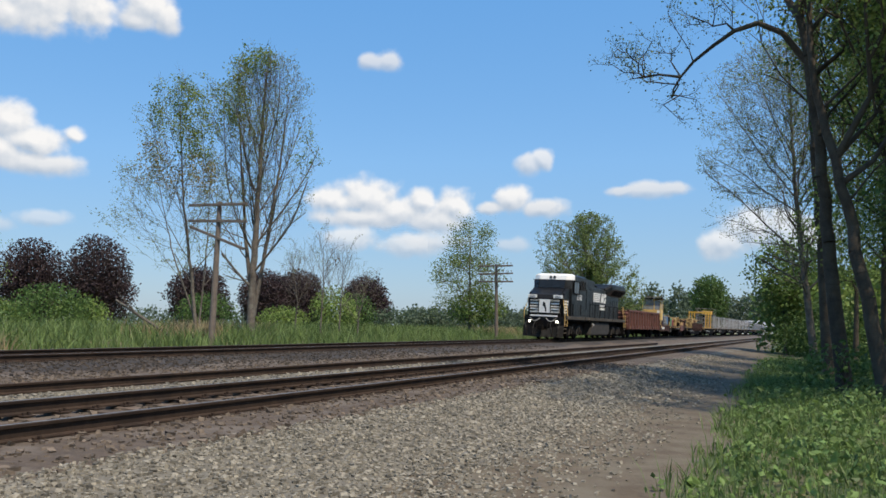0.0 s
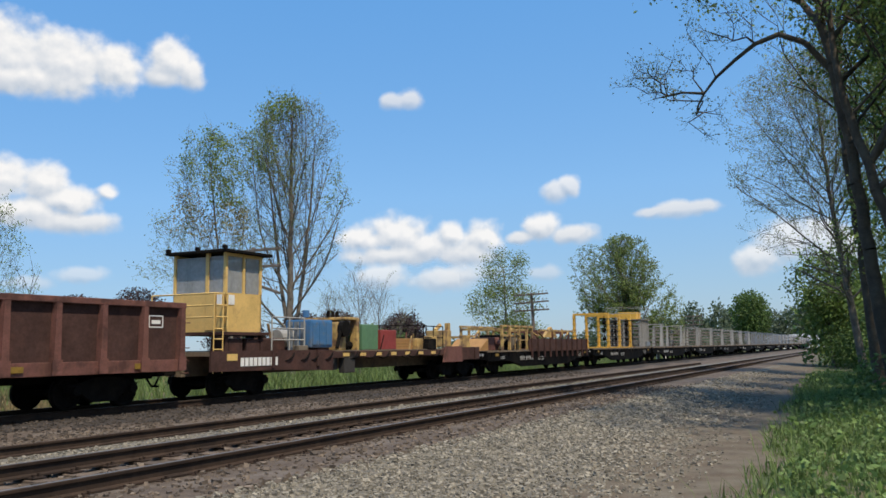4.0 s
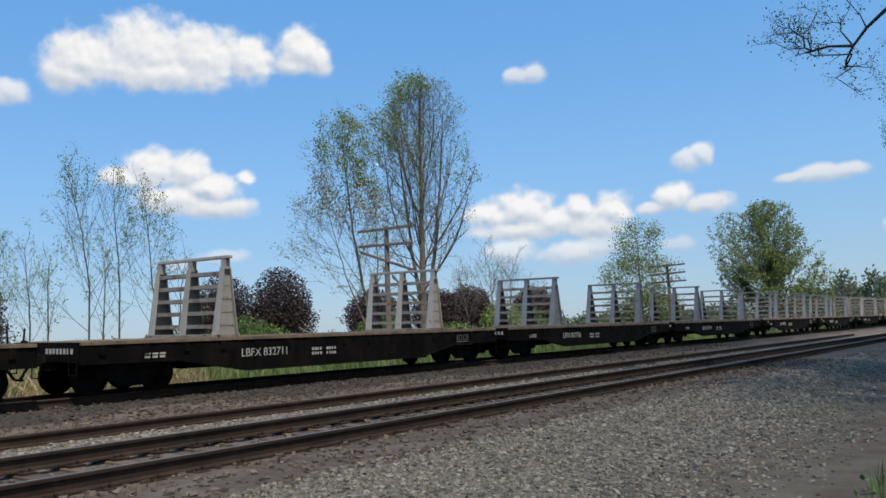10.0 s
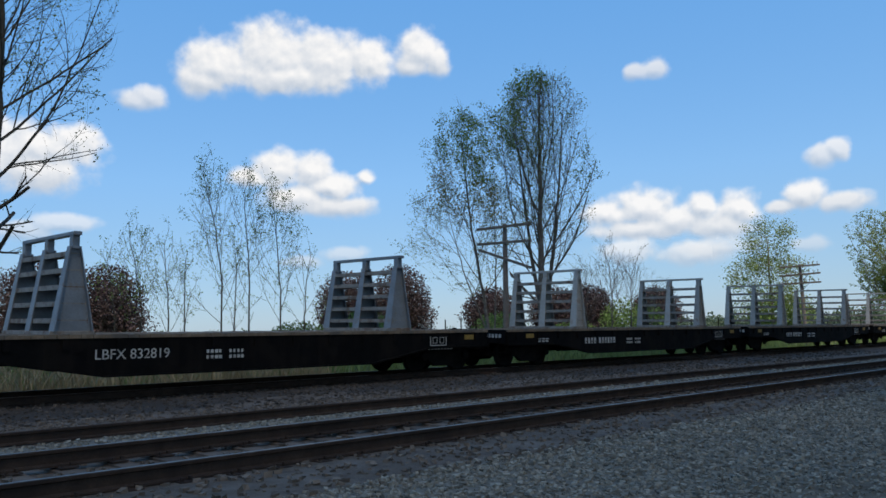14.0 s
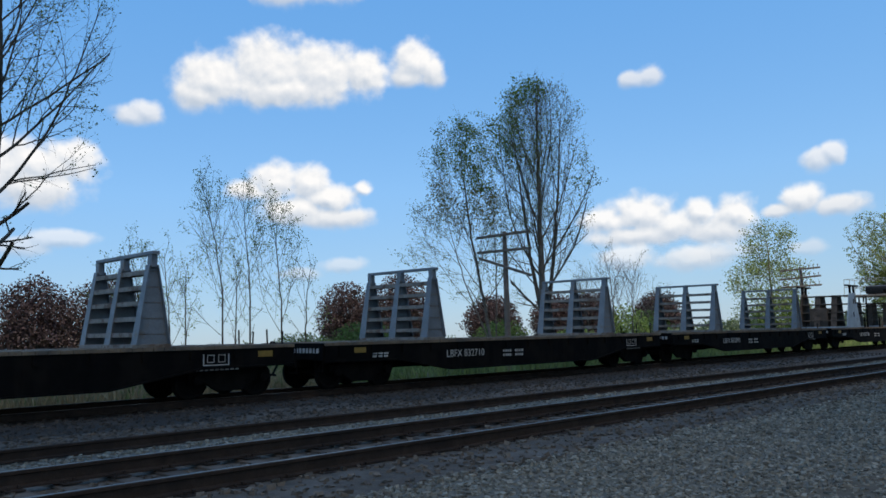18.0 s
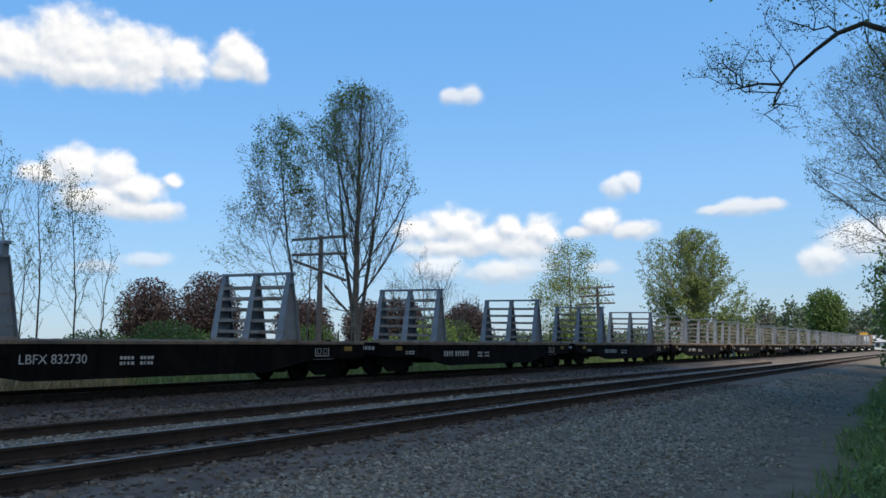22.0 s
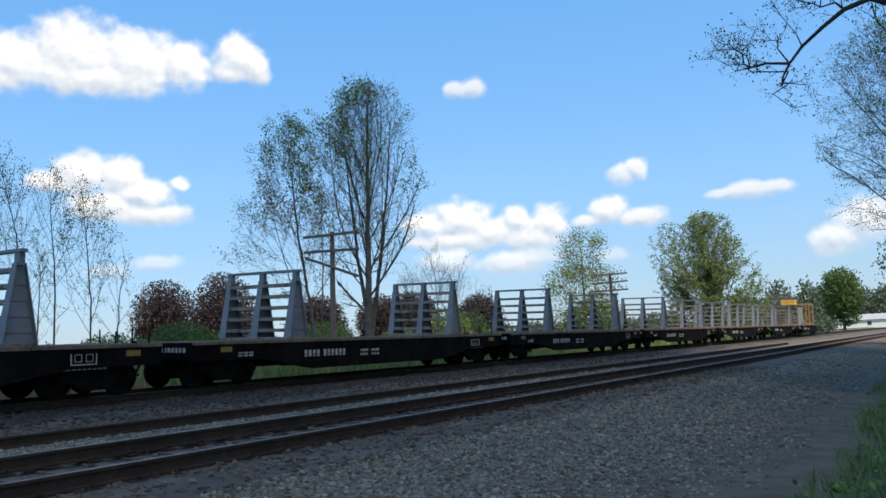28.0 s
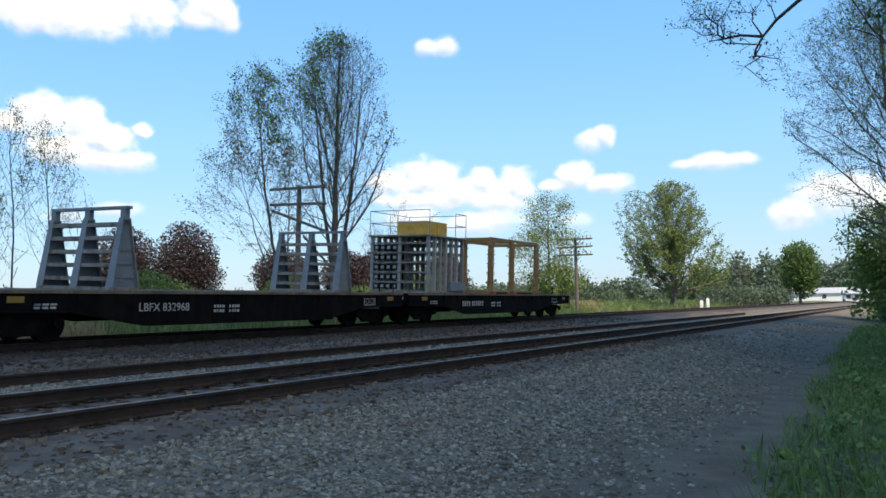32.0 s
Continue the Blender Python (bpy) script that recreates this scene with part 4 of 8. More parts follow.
for k, (az, d, h, r, dx) in enumerate([(29.5, 26, 13, 0.16, -0.6), (31.2, 24, 12, 0.12, 0.5), (33.0, 22, 13, 0.2, -0.4), (35.5, 24, 12, 0.15, 0.3), (28.2, 36, 14, 0.18, 0.4), (30.6, 38, 13, 0.14, -0.6), (32.4, 33, 12, 0.13, 0.6), (34.6, 30, 12, 0.16, -0.5),
                                       (26.6, 44, 13, 0.14, 0.5), (36.8, 20, 12, 0.18, 0.4), (39.0, 24, 12, 0.16, -0.3)]):
    build_tree("slim woodland tree with dark bark in fresh leaf", at(az, d), [(0, 0, 0), tpt(az, dx * 0.4, 0, h * 0.35), tpt(az, dx, 0, h * 0.8)],
               [tblob(az, dx, 0, h * 0.75, 2.4, h * 0.25, 2), tblob(az, dx * 0.5, 0, h * 0.45, 1.8, h * 0.2, 1)], 110, (M_LEAF_DEEP, M_LEAF)[k % 2], 210 + k, leaves=5, leaf_size=0.12, spread=0.22, twig=(4, 0.8), trunk_r=r, rise=0.8,
               bark=M_BARK_DARK, group="woodland trees", extra=[([tblob(az, dx, 0, h * 0.78, 2.3, h * 0.24, 2), tblob(az, 0, 0, h * 0.4, 1.6, h * 0.16, 1)], 7000, (M_LEAF, M_LEAF_DEEP)[k % 2], 0.11)])
# big half-bare tree whose boughs reach in from the other side
A, D = -49.5, 30.0
grow_tree("large half-bare tree with spreading fine branches", at(A, D), [(0, 0, 0), tpt(A, 0.2, 0, 4), tpt(A, 0.4, 0, 9), tpt(A, 0.4, 0, 15)],
          [tblob(A, 0.4, 0, 12, 3.7, 5.0, 1), tblob(A, 1.8, 0, 9.0, 2.1, 2.4, 1), tblob(A, 0, 0, 5, 2.0, 3.0, 1)], 240, limbs=26, first=0.25, open_low=62, open_top=25, trunk_r=0.28, bark=M_BARK_DARK, leaf_size=0.10, leaves=2,
          leaf_cut=-0.02, rise=0.03, gap=(0.62, 0.4), wander=0.11, twig_r=0.006)
# trees beside the camera, whose crowns throw the shade on the lane
for k, (x, y, cx, cy, cz, r) in enumerate([(13.6, 10.2, 9.6, 12.4, 14.2, 3.4)]):
    b = Vector((x, y, 0))
    b.z = gz(b) - 0.03
    build_tree("tall woodland tree reaching over the lane", b, [(0, 0, 0), ((cx - x) * 0.1, (cy - y) * 0.1, 5), ((cx - x) * 0.5, (cy - y) * 0.5, 11), (cx - x, cy - y, 14)],
               [(cx - x, cy - y, cz, r, r, 2.4, 3), ((cx - x) * 0.6, (cy - y) * 0.6, cz + 1.6, r * 0.8, r * 0.8, 2.0, 1)], 150, M_LEAF, 270 + k, leaves=3, leaf_size=0.16, spread=0.25, twig=(4, 0.8), trunk_r=0.3, rise=0.3,
               bark=M_BARK_DARK, group="woodland trees")
und = []
for k in range(46):
    u = rngt.uniform(20, 95)
    o = edge_o(u) - rngt.uniform(1.4, 5.2) - 0.03 * u * rngt.random()
    v = spot(u, o)
    h = rngt.uniform(0.4, 1.5) if u < 45 else rngt.uniform(2.0, 4.5)
    und.append((v.x, v.y, ground_z(u, o) + h * 0.4, h * 0.6, h * 0.6, h * 0.55))
hedge("undergrowth", "dense green undergrowth at the wood's edge", und, M_LEAF_DEEP, 250, 0.15, 150, "undergrowth")
back = []
for az in np.arange(23.5, 48, 0.9):
    d = rngt.uniform(50, 75)
    v = bearing(az, d)
    back.append((v.x, v.y, rngt.uniform(1.5, 3.6), 3.5, 3.5, rngt.uniform(2.4, 4.2)))
hedge("wood_interior", "dim green foliage inside the wood", back, M_LEAF, 251, 0.45, 36, "foliage")


# grass and weeds
def blades(name, pts, h, w, mat, label, rng, lean=0.35):
    n = len(pts)
    a = rng.uniform(0, 2 * np.pi, n)
    side = np.stack([np.cos(a), np.sin(a), np.zeros(n)], -1)
    bend = rng.normal(size=(n, 3)) * lean
    bend[:, 2] = 0
    hh = h * rng.uniform(0.5, 1.25, (n, 1)) if np.isscalar(h) else h[:, None]
    up = np.array([[0, 0, 1.0]])
    ww = w * rng.uniform(0.6, 1.3, (n, 1))
    mid = pts + up * hh * 0.55 + bend * hh * 0.35
    tip = pts + up * hh + bend * hh * 1.1
    V = np.stack([pts - side * ww, pts + side * ww, mid + side * ww * 0.8, mid - side * ww * 0.8, tip], 1).reshape(-1, 3)
    b = 5 * np.arange(n)
    F = [tuple(r) for r in np.stack([b, b + 1, b + 2, b + 3], -1).tolist()] + [tuple(r) for r in np.stack([b + 3, b + 2, b + 4], -1).tolist()]
    return tagged(raw(name, V.tolist(), F, mat), label, "grass", kind="stuff")


def field_points(rng, n, u0, u1, o0, o1, ok=None):
    u, o = rng.uniform(u0, u1, n), rng.uniform(o0, o1, n)
    if ok is not None:
        k = ok(u, o)
        u, o = u[k], o[k]
    z = np.array([ground_z(a, b) for a, b in zip(u, o)]) - 0.01
    return np.stack([SPH * u - CPH * (P_NEAR + o), CPH * u + SPH * (P_NEAR + o), z], -1)


rg = np.random.default_rng(31)
pts = np.concatenate([field_points(rg, 30000, -30, 60, 14.0, 26.0), field_points(rg, 14000, 60, 130, 13.6, 30.0)])
patch = np.array([noise.noise(Vector((p[0] * 0.11, p[1] * 0.11, 1.0))) for p in pts])
blades("tall_grass", pts[patch > -0.34], 0.8, 0.022, M_GRASS, "tall green grass on the bank behind the tracks", rg)
straw = field_points(rg, 4500, 6, 17, 13.4, 18.5)
blades("dry_grass", np.concatenate([pts[patch <= -0.34], straw]), 0.85, 0.02, M_DRYGRASS, "dry straw-coloured grass on the bank", rg)
verge = field_points(rg, 44000, -8, 34, -16, -5.2, lambda u, o: np.array([b < edge_o(a) + 0.25 * (((a * 13.7 + b * 7.3) % 1.0)) for a, b in zip(u, o)]))
blades("verge_grass", verge, 0.3, 0.007, M_GRASS, "short green grass beside the lane", rg)
wd = field_points(rg, 22000, -8, 46, -15, -3.5, lambda u, o: np.array([b < edge_o(a) + 0.2 - 0.6 * ((a * 5.3 + b * 9.1) % 1.0) for a, b in zip(u, o)]))
hgt = 0.08 + 0.4 * rg.random((len(wd), 1)) ** 1.5 * np.clip(0.5 + np.array([[noise.noise(Vector((p[0] * 0.7, p[1] * 0.7, 2.0)))] for p in wd]), 0.15, 1.2)
# low along the lane, higher inside
in_o = np.array([edge_o(SPH * p[0] + CPH * p[1]) - (SPH * p[1] - CPH * p[0] - P_NEAR) for p in wd])
hgt = hgt * np.clip(0.3 + in_o / 1.6, 0.25, 1.0)[:, None]
wd3 = np.repeat(wd + np.concatenate([np.zeros((len(wd), 2)), hgt], 1), 4, 0)
tagged(leaf_mesh("weeds", wd3 + rg.normal(size=wd3.shape) * np.array([0.06, 0.06, 0.04]), 0.078, M_WEED, None, rg, 0.2, 0.85), "broad-leaved green weeds beside the lane", "weeds", kind="stuff")
dock = wd[::11]
dock = np.repeat(dock + np.array([0, 0, 0.16]), 5, 0)
tagged(leaf_mesh("dock_leaves", dock + rg.normal(size=dock.shape) * np.array([0.12, 0.12, 0.07]), 0.16, M_LEAF_BRIGHT, None, rg, 0.3, 0.6), "large pale dock leaves among the weeds", "weeds", kind="stuff")
stem = wd[::3]
blades("weed_stems", stem, 0.5, 0.004, M_WEED, "thin weed stalks beside the lane", rg)


# ---- the train: each vehicle's x runs back from its front coupler, y away from the camera, z up from the rail ----
TRAIN = []                              # (vehicle, distance of its front coupler behind the train's zero mark)


def vehicle(name, label, category, c, group=""):
    v = new(name)
    tagged(v, label, category, group)
    TRAIN.append((v, c))
    return v


def text_part(name, text, size, mat, parent, m, label=""):
    cu = bpy.data.curves.new(name, "FONT")
    cu.body, cu.size, cu.extrude = text, size, 0.003
    cu.align_x, cu.align_y = "CENTER", "CENTER"
    tmp = bpy.data.objects.new("tmp", cu)
    scene.collection.objects.link(tmp)
    me = bpy.data.meshes.new_from_object(tmp.evaluated_get(bpy.context.evaluated_depsgraph_get()))
    bpy.data.objects.remove(tmp)
    me.materials.clear()
    me.materials.append(mat)
    ob = new(name, me)
    ob.parent = parent
    ob.matrix_basis = m
    if label:
        ob["label"] = label
    return ob


def side_m(x, y, z):
    """Stands lettering up on the near side, reading along +x."""
    return Matrix.Translation((x, y, z)) @ Matrix.Rotation(math.pi / 2, 4, "X")


def wheel_mesh(r):
    bm = bmesh.new()
    for s in (-1, 1):
        lathe(bm, (0, s * 0.752, 0), "y", [(-s * 0.075, r + 0.028), (-s * 0.045, r + 0.026), (-s * 0.04, r), (s * 0.065, r - 0.006), (s * 0.065, r - 0.06), (s * 0.02, r - 0.09), (s * 0.03, 0.13), (s * 0.09, 0.11), (s * 0.09, 0.02)], 22)
    rod(bm, (0, -0.75, 0), (0, 0.75, 0), 0.085, 10)
    return bm


WHEELS = {}


def wheelset(r, parent, x):
    if r not in WHEELS:
        WHEELS[r] = part("wheelset", wheel_mesh(r), M_UNDER, parent, smooth=False)
        WHEELS[r].location = (x, 0, r)
    else:
        share("wheelset", WHEELS[r], parent, Matrix.Translation((x, 0, r)))


FRAMES = {}


def freight_truck(v, x, base=1.73, r=0.42):
    bm = bmesh.new()
    box(bm, -0.22, 0.22, -1.05, 1.05, 0.40, 0.78, bevel=0.02)
    for s in (-1, 1):
        for dx in (-0.12, 0.0, 0.12):
            rod(bm, (dx, s * 0.98, 0.30), (dx, s * 0.98, 0.52), 0.055, 8)
    truck = part("truck", bm, M_UNDER, v)
    truck.location = (x, 0, 0)
    for s in (-1, 1):
        if "f" not in FRAMES:
            bm = bmesh.new()
            h = base / 2
            outer = [(-h - 0.20, 0.46), (-h - 0.20, 0.62), (-h + 0.16, 0.66), (-0.34, 0.80), (0.34, 0.80), (h - 0.16, 0.66), (h + 0.20, 0.62), (h + 0.20, 0.46), (h - 0.14, 0.44), (0.34, 0.18), (-0.34, 0.18), (-h + 0.14, 0.44)]
            prism(bm, outer, -0.07, 0.07)
            for q in (-h, h):
                lathe(bm, (q, -0.09, 0.48), "y", [(0.0, 0.13), (-0.10, 0.12), (-0.12, 0.06)], 12)
            FRAMES["f"] = part("side_frame", bm, M_UNDER, truck)
            FRAMES["f"].location = (0, s * 1.0, 0)
        else:
            share("side_frame", FRAMES["f"], truck, Matrix.Translation((0, s * 1.0, 0)) @ Matrix.Rotation(0 if s < 0 else math.pi, 4, "Z"))
    for q in (-base / 2, base / 2):
        wheelset(r, truck, q)
    return truck


def coupler(v, x, s):
    """s: -1 at the front, 1 at the back."""
    bm = bmesh.new()
    box(bm, min(x, x - s * 0.75), max(x, x - s * 0.75), -0.09, 0.09, 0.76, 0.93, bevel=0.02)
    box(bm, min(x, x - s * 0.3), max(x, x - s * 0.3), -0.17, 0.17, 0.70, 0.99, bevel=0.04)
    rod(bm, (x - s * 0.35, 0.35, 0.85), (x - s * 0.05, 0.30, 0.42), 0.03, 6)
    rod(bm, (x - s * 0.05, 0.30, 0.42), (x, 0.1, 0.40), 0.03, 6)
    return part("coupler", bm, M_UNDER, v)


LC = 17.40
BODY_LIFT = 0.06
FLAT_PARTS = ("deck", "stake", "side_sill", "centre_sill", "end_sill", "brake_wheel", "truck", "coupler")
DECK = 1.21


def flat_body(v, L, mat_sill, mat_deck, fish=True):
    x0, x1 = 0.48, L - 0.48
    deck = part("deck", (lambda b: (box(b, x0, x1, -1.42, 1.42, DECK - 0.055, DECK), b)[1])(bmesh.new()), mat_deck, v)
    bm = bmesh.new()
    n = int((x1 - x0) / 0.24)
    for i in range(n):
        a = x0 + (x1 - x0) * i / n
        box(bm, a + 0.006, a + (x1 - x0) / n - 0.006, -1.48 - 0.006 * ((i * 5) % 4), 1.48, DECK - 0.05, DECK + 0.018 + 0.006 * ((i * 7) % 3))
    part("deck_planks", bm, mat_deck, deck)
    for s in (-1, 1):
        bm = bmesh.new()
        lo = DECK - (0.84 if fish else 0.5)
        pts = [(x0, DECK - 0.06), (x0, DECK - 0.46), (x0 + 2.5, DECK - 0.48), (x0 + 4.6, lo), (x1 - 4.6, lo), (x1 - 2.5, DECK - 0.48), (x1, DECK - 0.46), (x1, DECK - 0.06)]
        prism(bm, pts, s * 1.43 - 0.03, s * 1.43 + 0.03)
        # flanges and stake pockets
        for a, b in zip(pts[1:-2], pts[2:-1]):
            d = Vector((b[0] - a[0], 0, b[1] - a[1]))
            m = Matrix.Translation((a[0], s * 1.43, a[1])) @ Matrix.Rotation(-math.atan2(d.z, d.x), 4, "Y")
            box(bm, 0, d.length, -0.09, 0.09, -0.02, 0.02, m=m)
        for i in range(15):
            a = x0 + 0.5 + (x1 - x0 - 1.0) * i / 14
            box(bm, a - 0.07, a + 0.07, s * 1.47 - 0.03, s * 1.47 + 0.03, DECK - 0.28, DECK - 0.07)
        part("side_sill", bm, mat_sill, v)
    bm = bmesh.new()
    box(bm, x0, x1, -0.22, 0.22, DECK - 0.62, DECK - 0.08)
    for i in range(9):
        a = x0 + 0.6 + (x1 - x0 - 1.2) * i / 8
        box(bm, a - 0.05, a + 0.05, -1.38, 1.38, DECK - 0.3, DECK - 0.08)
    rod(bm, (6.0, 0.7, 0.55), (7.3, 0.7, 0.55), 0.2, 12)
    rod(bm, (9.0, -0.6, 0.6), (9.6, -0.6, 0.6), 0.16, 12)
    part("centre_sill", bm, M_UNDER, v)
    for s, x in ((-1, x0), (1, x1)):
        bm = bmesh.new()
        box(bm, x - 0.05, x + 0.05, -1.42, 1.42, DECK - 0.42, DECK + 0.015, bevel=0.01)
        for y in (-1.3, 1.3):
            for k in (0, 1):
                rod(bm, (x + s * 0.08, y - 0.16, DECK - 0.42 - 0.28 * k), (x + s * 0.08, y + 0.16, DECK - 0.42 - 0.28 * k), 0.013, 6)
            for d in (-0.16, 0.16):
                rod(bm, (x + s * 0.08, y + d, DECK - 0.05), (x + s * 0.08, y + d, DECK - 0.72), 0.013, 6)
        part("end_sill", bm, mat_sill, v)
    bm = bmesh.new()
    lathe(bm, (x0 - 0.12, 0.75, DECK - 0.12), "x", [(-0.015, 0.2), (0.015, 0.2), (0.015, 0.175), (-0.015, 0.175)], 18)
    for k in range(3):
        a = math.pi * k / 3
        rod(bm, (x0 - 0.12, 0.75 - 0.19 * math.cos(a), DECK - 0.12 - 0.19 * math.sin(a)), (x0 - 0.12, 0.75 + 0.19 * math.cos(a), DECK - 0.12 + 0.19 * math.sin(a)), 0.012, 6)
    part("brake_wheel", bm, M_UNDER, v)
    for k, (y, lean) in enumerate(((-1.1, 0.05), (-0.45, -0.07), (0.25, 0.06), (0.9, -0.04))):
        bm = bmesh.new()
        rod(bm, (x1 - 0.10, y, DECK - 0.06), (x1 - 0.10 + lean, y + lean, DECK + 0.34 + 0.05 * (k % 2)), 0.022, 6)
        part("stake", bm, M_UNDER, v)
    for x in (2.0, L - 2.0):
        freight_truck(v, x)
    coupler(v, 0.02, -1)
    coupler(v, L - 0.02, 1)


def stencils(v, L, number="", seed=0, bright=True):
    """Lettering, inspection panel and dull yellow reflectors on the near sill."""
    rng = random.Random(seed)
    y = -1.465
    if number:
        text_part("car_number", number, 0.30, M_STENCIL, v, side_m(L * 0.327, y, DECK - 0.40), "white stencilled number")
    else:
        bm = bmesh.new()
        for i in range(10):
            a = L * 0.327 - 0.98 + i * 0.185 + (0.12 if i > 3 else 0)
            box(bm, a, a + 0.11, y - 0.004, y, DECK - 0.50, DECK - 0.30)
            if i % 3 != 1:
                box(bm, a + 0.03, a + 0.08, y - 0.006, y - 0.004, DECK - 0.46, DECK - 0.41, mat=1)
        part("car_number", bm, (M_STENCIL, M_SILL), v, "worn white stencilled marks")["kind"] = "stuff"
    bm = bmesh.new()
    for r in range(2):
        for i in range(8):
            a = L * 0.425 + i * 0.105 + (0.16 if i > 3 else 0)
            box(bm, a, a + rng.uniform(0.05, 0.085), y - 0.004, y, DECK - 0.42 - 0.13 * r, DECK - 0.345 - 0.13 * r)
    part("load_stencil", bm, M_STENCIL, v)["kind"] = "stuff"
    # an open-topped frame with two squares
    bm = bmesh.new()
    x = L - 2.6
    for a, b, c, d in ((x - 0.33, x + 0.33, -0.42, -0.395), (x - 0.33, x - 0.305, -0.42, -0.16), (x + 0.305, x + 0.33, -0.42, -0.16)):
        box(bm, a, b, y - 0.004, y, DECK + c, DECK + d)
    for c in (x - 0.14, x + 0.14):
        for a, b, e, d in ((c - 0.09, c + 0.09, -0.35, -0.335), (c - 0.09, c + 0.09, -0.19, -0.175), (c - 0.09, c - 0.075, -0.35, -0.175), (c + 0.075, c + 0.09, -0.35, -0.175)):
            box(bm, a, b, y - 0.004, y, DECK + e, DECK + d)
    for i in range(9):
        box(bm, x - 0.55 + i * 0.13, x - 0.46 + i * 0.13, y - 0.004, y, DECK - 0.46 - 0.07, DECK - 0.46 - 0.035)
    part("inspection_panel", bm, M_STENCIL if bright else M_STENCIL_FAINT, v)
    bm = bmesh.new()
    for i in range(3):
        box(bm, 2.05 + i * 0.2, 2.19 + i * 0.2, y - 0.004, y, DECK - 0.40, DECK - 0.35)
        box(bm, 2.05 + i * 0.2, 2.21 + i * 0.2, y - 0.004, y, DECK - 0.32, DECK - 0.28)
    part("small_stencil", bm, M_STENCIL, v)
    for a in (1.62, L - 1.30) if bright else ():
        bm = bmesh.new()
        box(bm, a - 0.2, a + 0.2, y - 0.005, y, DECK - 0.26, DECK - 0.12, bevel=0.002)
        part("reflector", bm, M_REFLECTOR, v, "dull yellow reflector patch")
    # marks on the end sill
    bm = bmesh.new()
    for i in range(8):
        box(bm, 0.424, 0.428, -1.25 + i * 0.15, -1.15 + i * 0.15, DECK - 0.24, DECK - 0.12)
    part("end_stencil", bm, M_STENCIL, v)["kind"] = "stuff"


RACK_H = 2.12


def build_rack(v, x, mat_post, mat_rung, w0=0.3):
    """A rack across the car: three tapered frames and six shelves."""
    bm = bmesh.new()
    box(bm, x - 0.44, x + 0.44, -1.44, 1.44, DECK + 0.02, DECK + 0.10, bevel=0.012)
    rack = part("rail_rack", bm, mat_rung, v)
    z0, z1 = DECK + 0.10, DECK + RACK_H - 0.30
    for y in (-1.38, 0.0, 1.38):
        bm = bmesh.new()
        w1 = 0.10
        prism(bm, [(x - w0, z0), (x + w0, z0), (x + w1, z1), (x - w1, z1)], y - 0.02, y + 0.02)
        for s in (-1, 1):
            # a flange that narrows towards the top
            q = [bm.verts.new((x + s * (w0 if z == z0 else w1) + d, y + e * (0.14 if z == z0 else 0.085), z)) for z in (z0, z1) for e in (-1, 1) for d in (-0.012, 0.012)]
            for f in ((0, 1, 3, 2), (4, 6, 7, 5), (0, 4, 5, 1), (2, 3, 7, 6), (0, 2, 6, 4), (1, 5, 7, 3)):
                bm.faces.new([q[i] for i in f])
        box(bm, x - 0.07, x + 0.07, y - 0.09, y + 0.09, z1 - 0.05, DECK + RACK_H - 0.08)
        part("post", bm, mat_post, rack)
    for i, z in enumerate((0.30, 0.64, 0.98, 1.32, 1.66)):
        bm = bmesh.new()
        w = w0 - 0.03 - (w0 - 0.13) * z / 1.8
        box(bm, x - w, x + w, -1.40, 1.40, DECK + z, DECK + z + 0.03)
        for s in (-1, 1):
            box(bm, x + s * w - 0.012, x + s * w + 0.012, -1.40, 1.40, DECK + z - 0.045, DECK + z + 0.055)
        part("shelf", bm, mat_rung, rack)
    bm = bmesh.new()
    box(bm, x - 0.08, x + 0.08, -1.56, 1.46, DECK + RACK_H - 0.08, DECK + RACK_H, bevel=0.012)
    part("top_beam", bm, mat_post, rack)
    return rack


def railing(bm, pts, h, r=0.02, mids=1, down=True):
    for a, b in zip(pts, pts[1:]):
        a, b = Vector(a), Vector(b)
        for k in range(mids + 1):
            z = h * (k + 1) / (mids + 1)
            rod(bm, a + Vector((0, 0, z)), b + Vector((0, 0, z)), r, 6)
    for p in pts:
        rod(bm, p, Vector(p) + Vector((0, 0, h)), r, 6)


RACK_LABELS = ("black flat car carrying two empty pale grey rail racks", "black flat car carrying two empty blue-grey rail racks")


def rack_car(n, first, kind, number=""):
    c = n * LC
    if first is None:
        v = vehicle("flat_car", RACK_LABELS[kind], "flat car", c, "rail rack flat cars")
        flat_body(v, LC, M_SILL, M_DECK)
        post, rung = ((M_RACK, M_RACK_DARK), (M_BLUEGREY, M_RACK_DARK))[kind]
        for x in (4.42, 13.28):
            build_rack(v, x, post, rung, (0.30, 0.38)[kind])
    else:
        v = copy_thing(first, Matrix.Identity(4))
        for o in [o for o in v.children if o.name.split(".")[0] in ("car_number", "load_stencil", "inspection_panel", "small_stencil", "reflector", "end_stencil")]:
            bpy.data.objects.remove(o)
        TRAIN.append((v, c))
    stencils(v, LC, number, n + 40, n > 2)
    return v


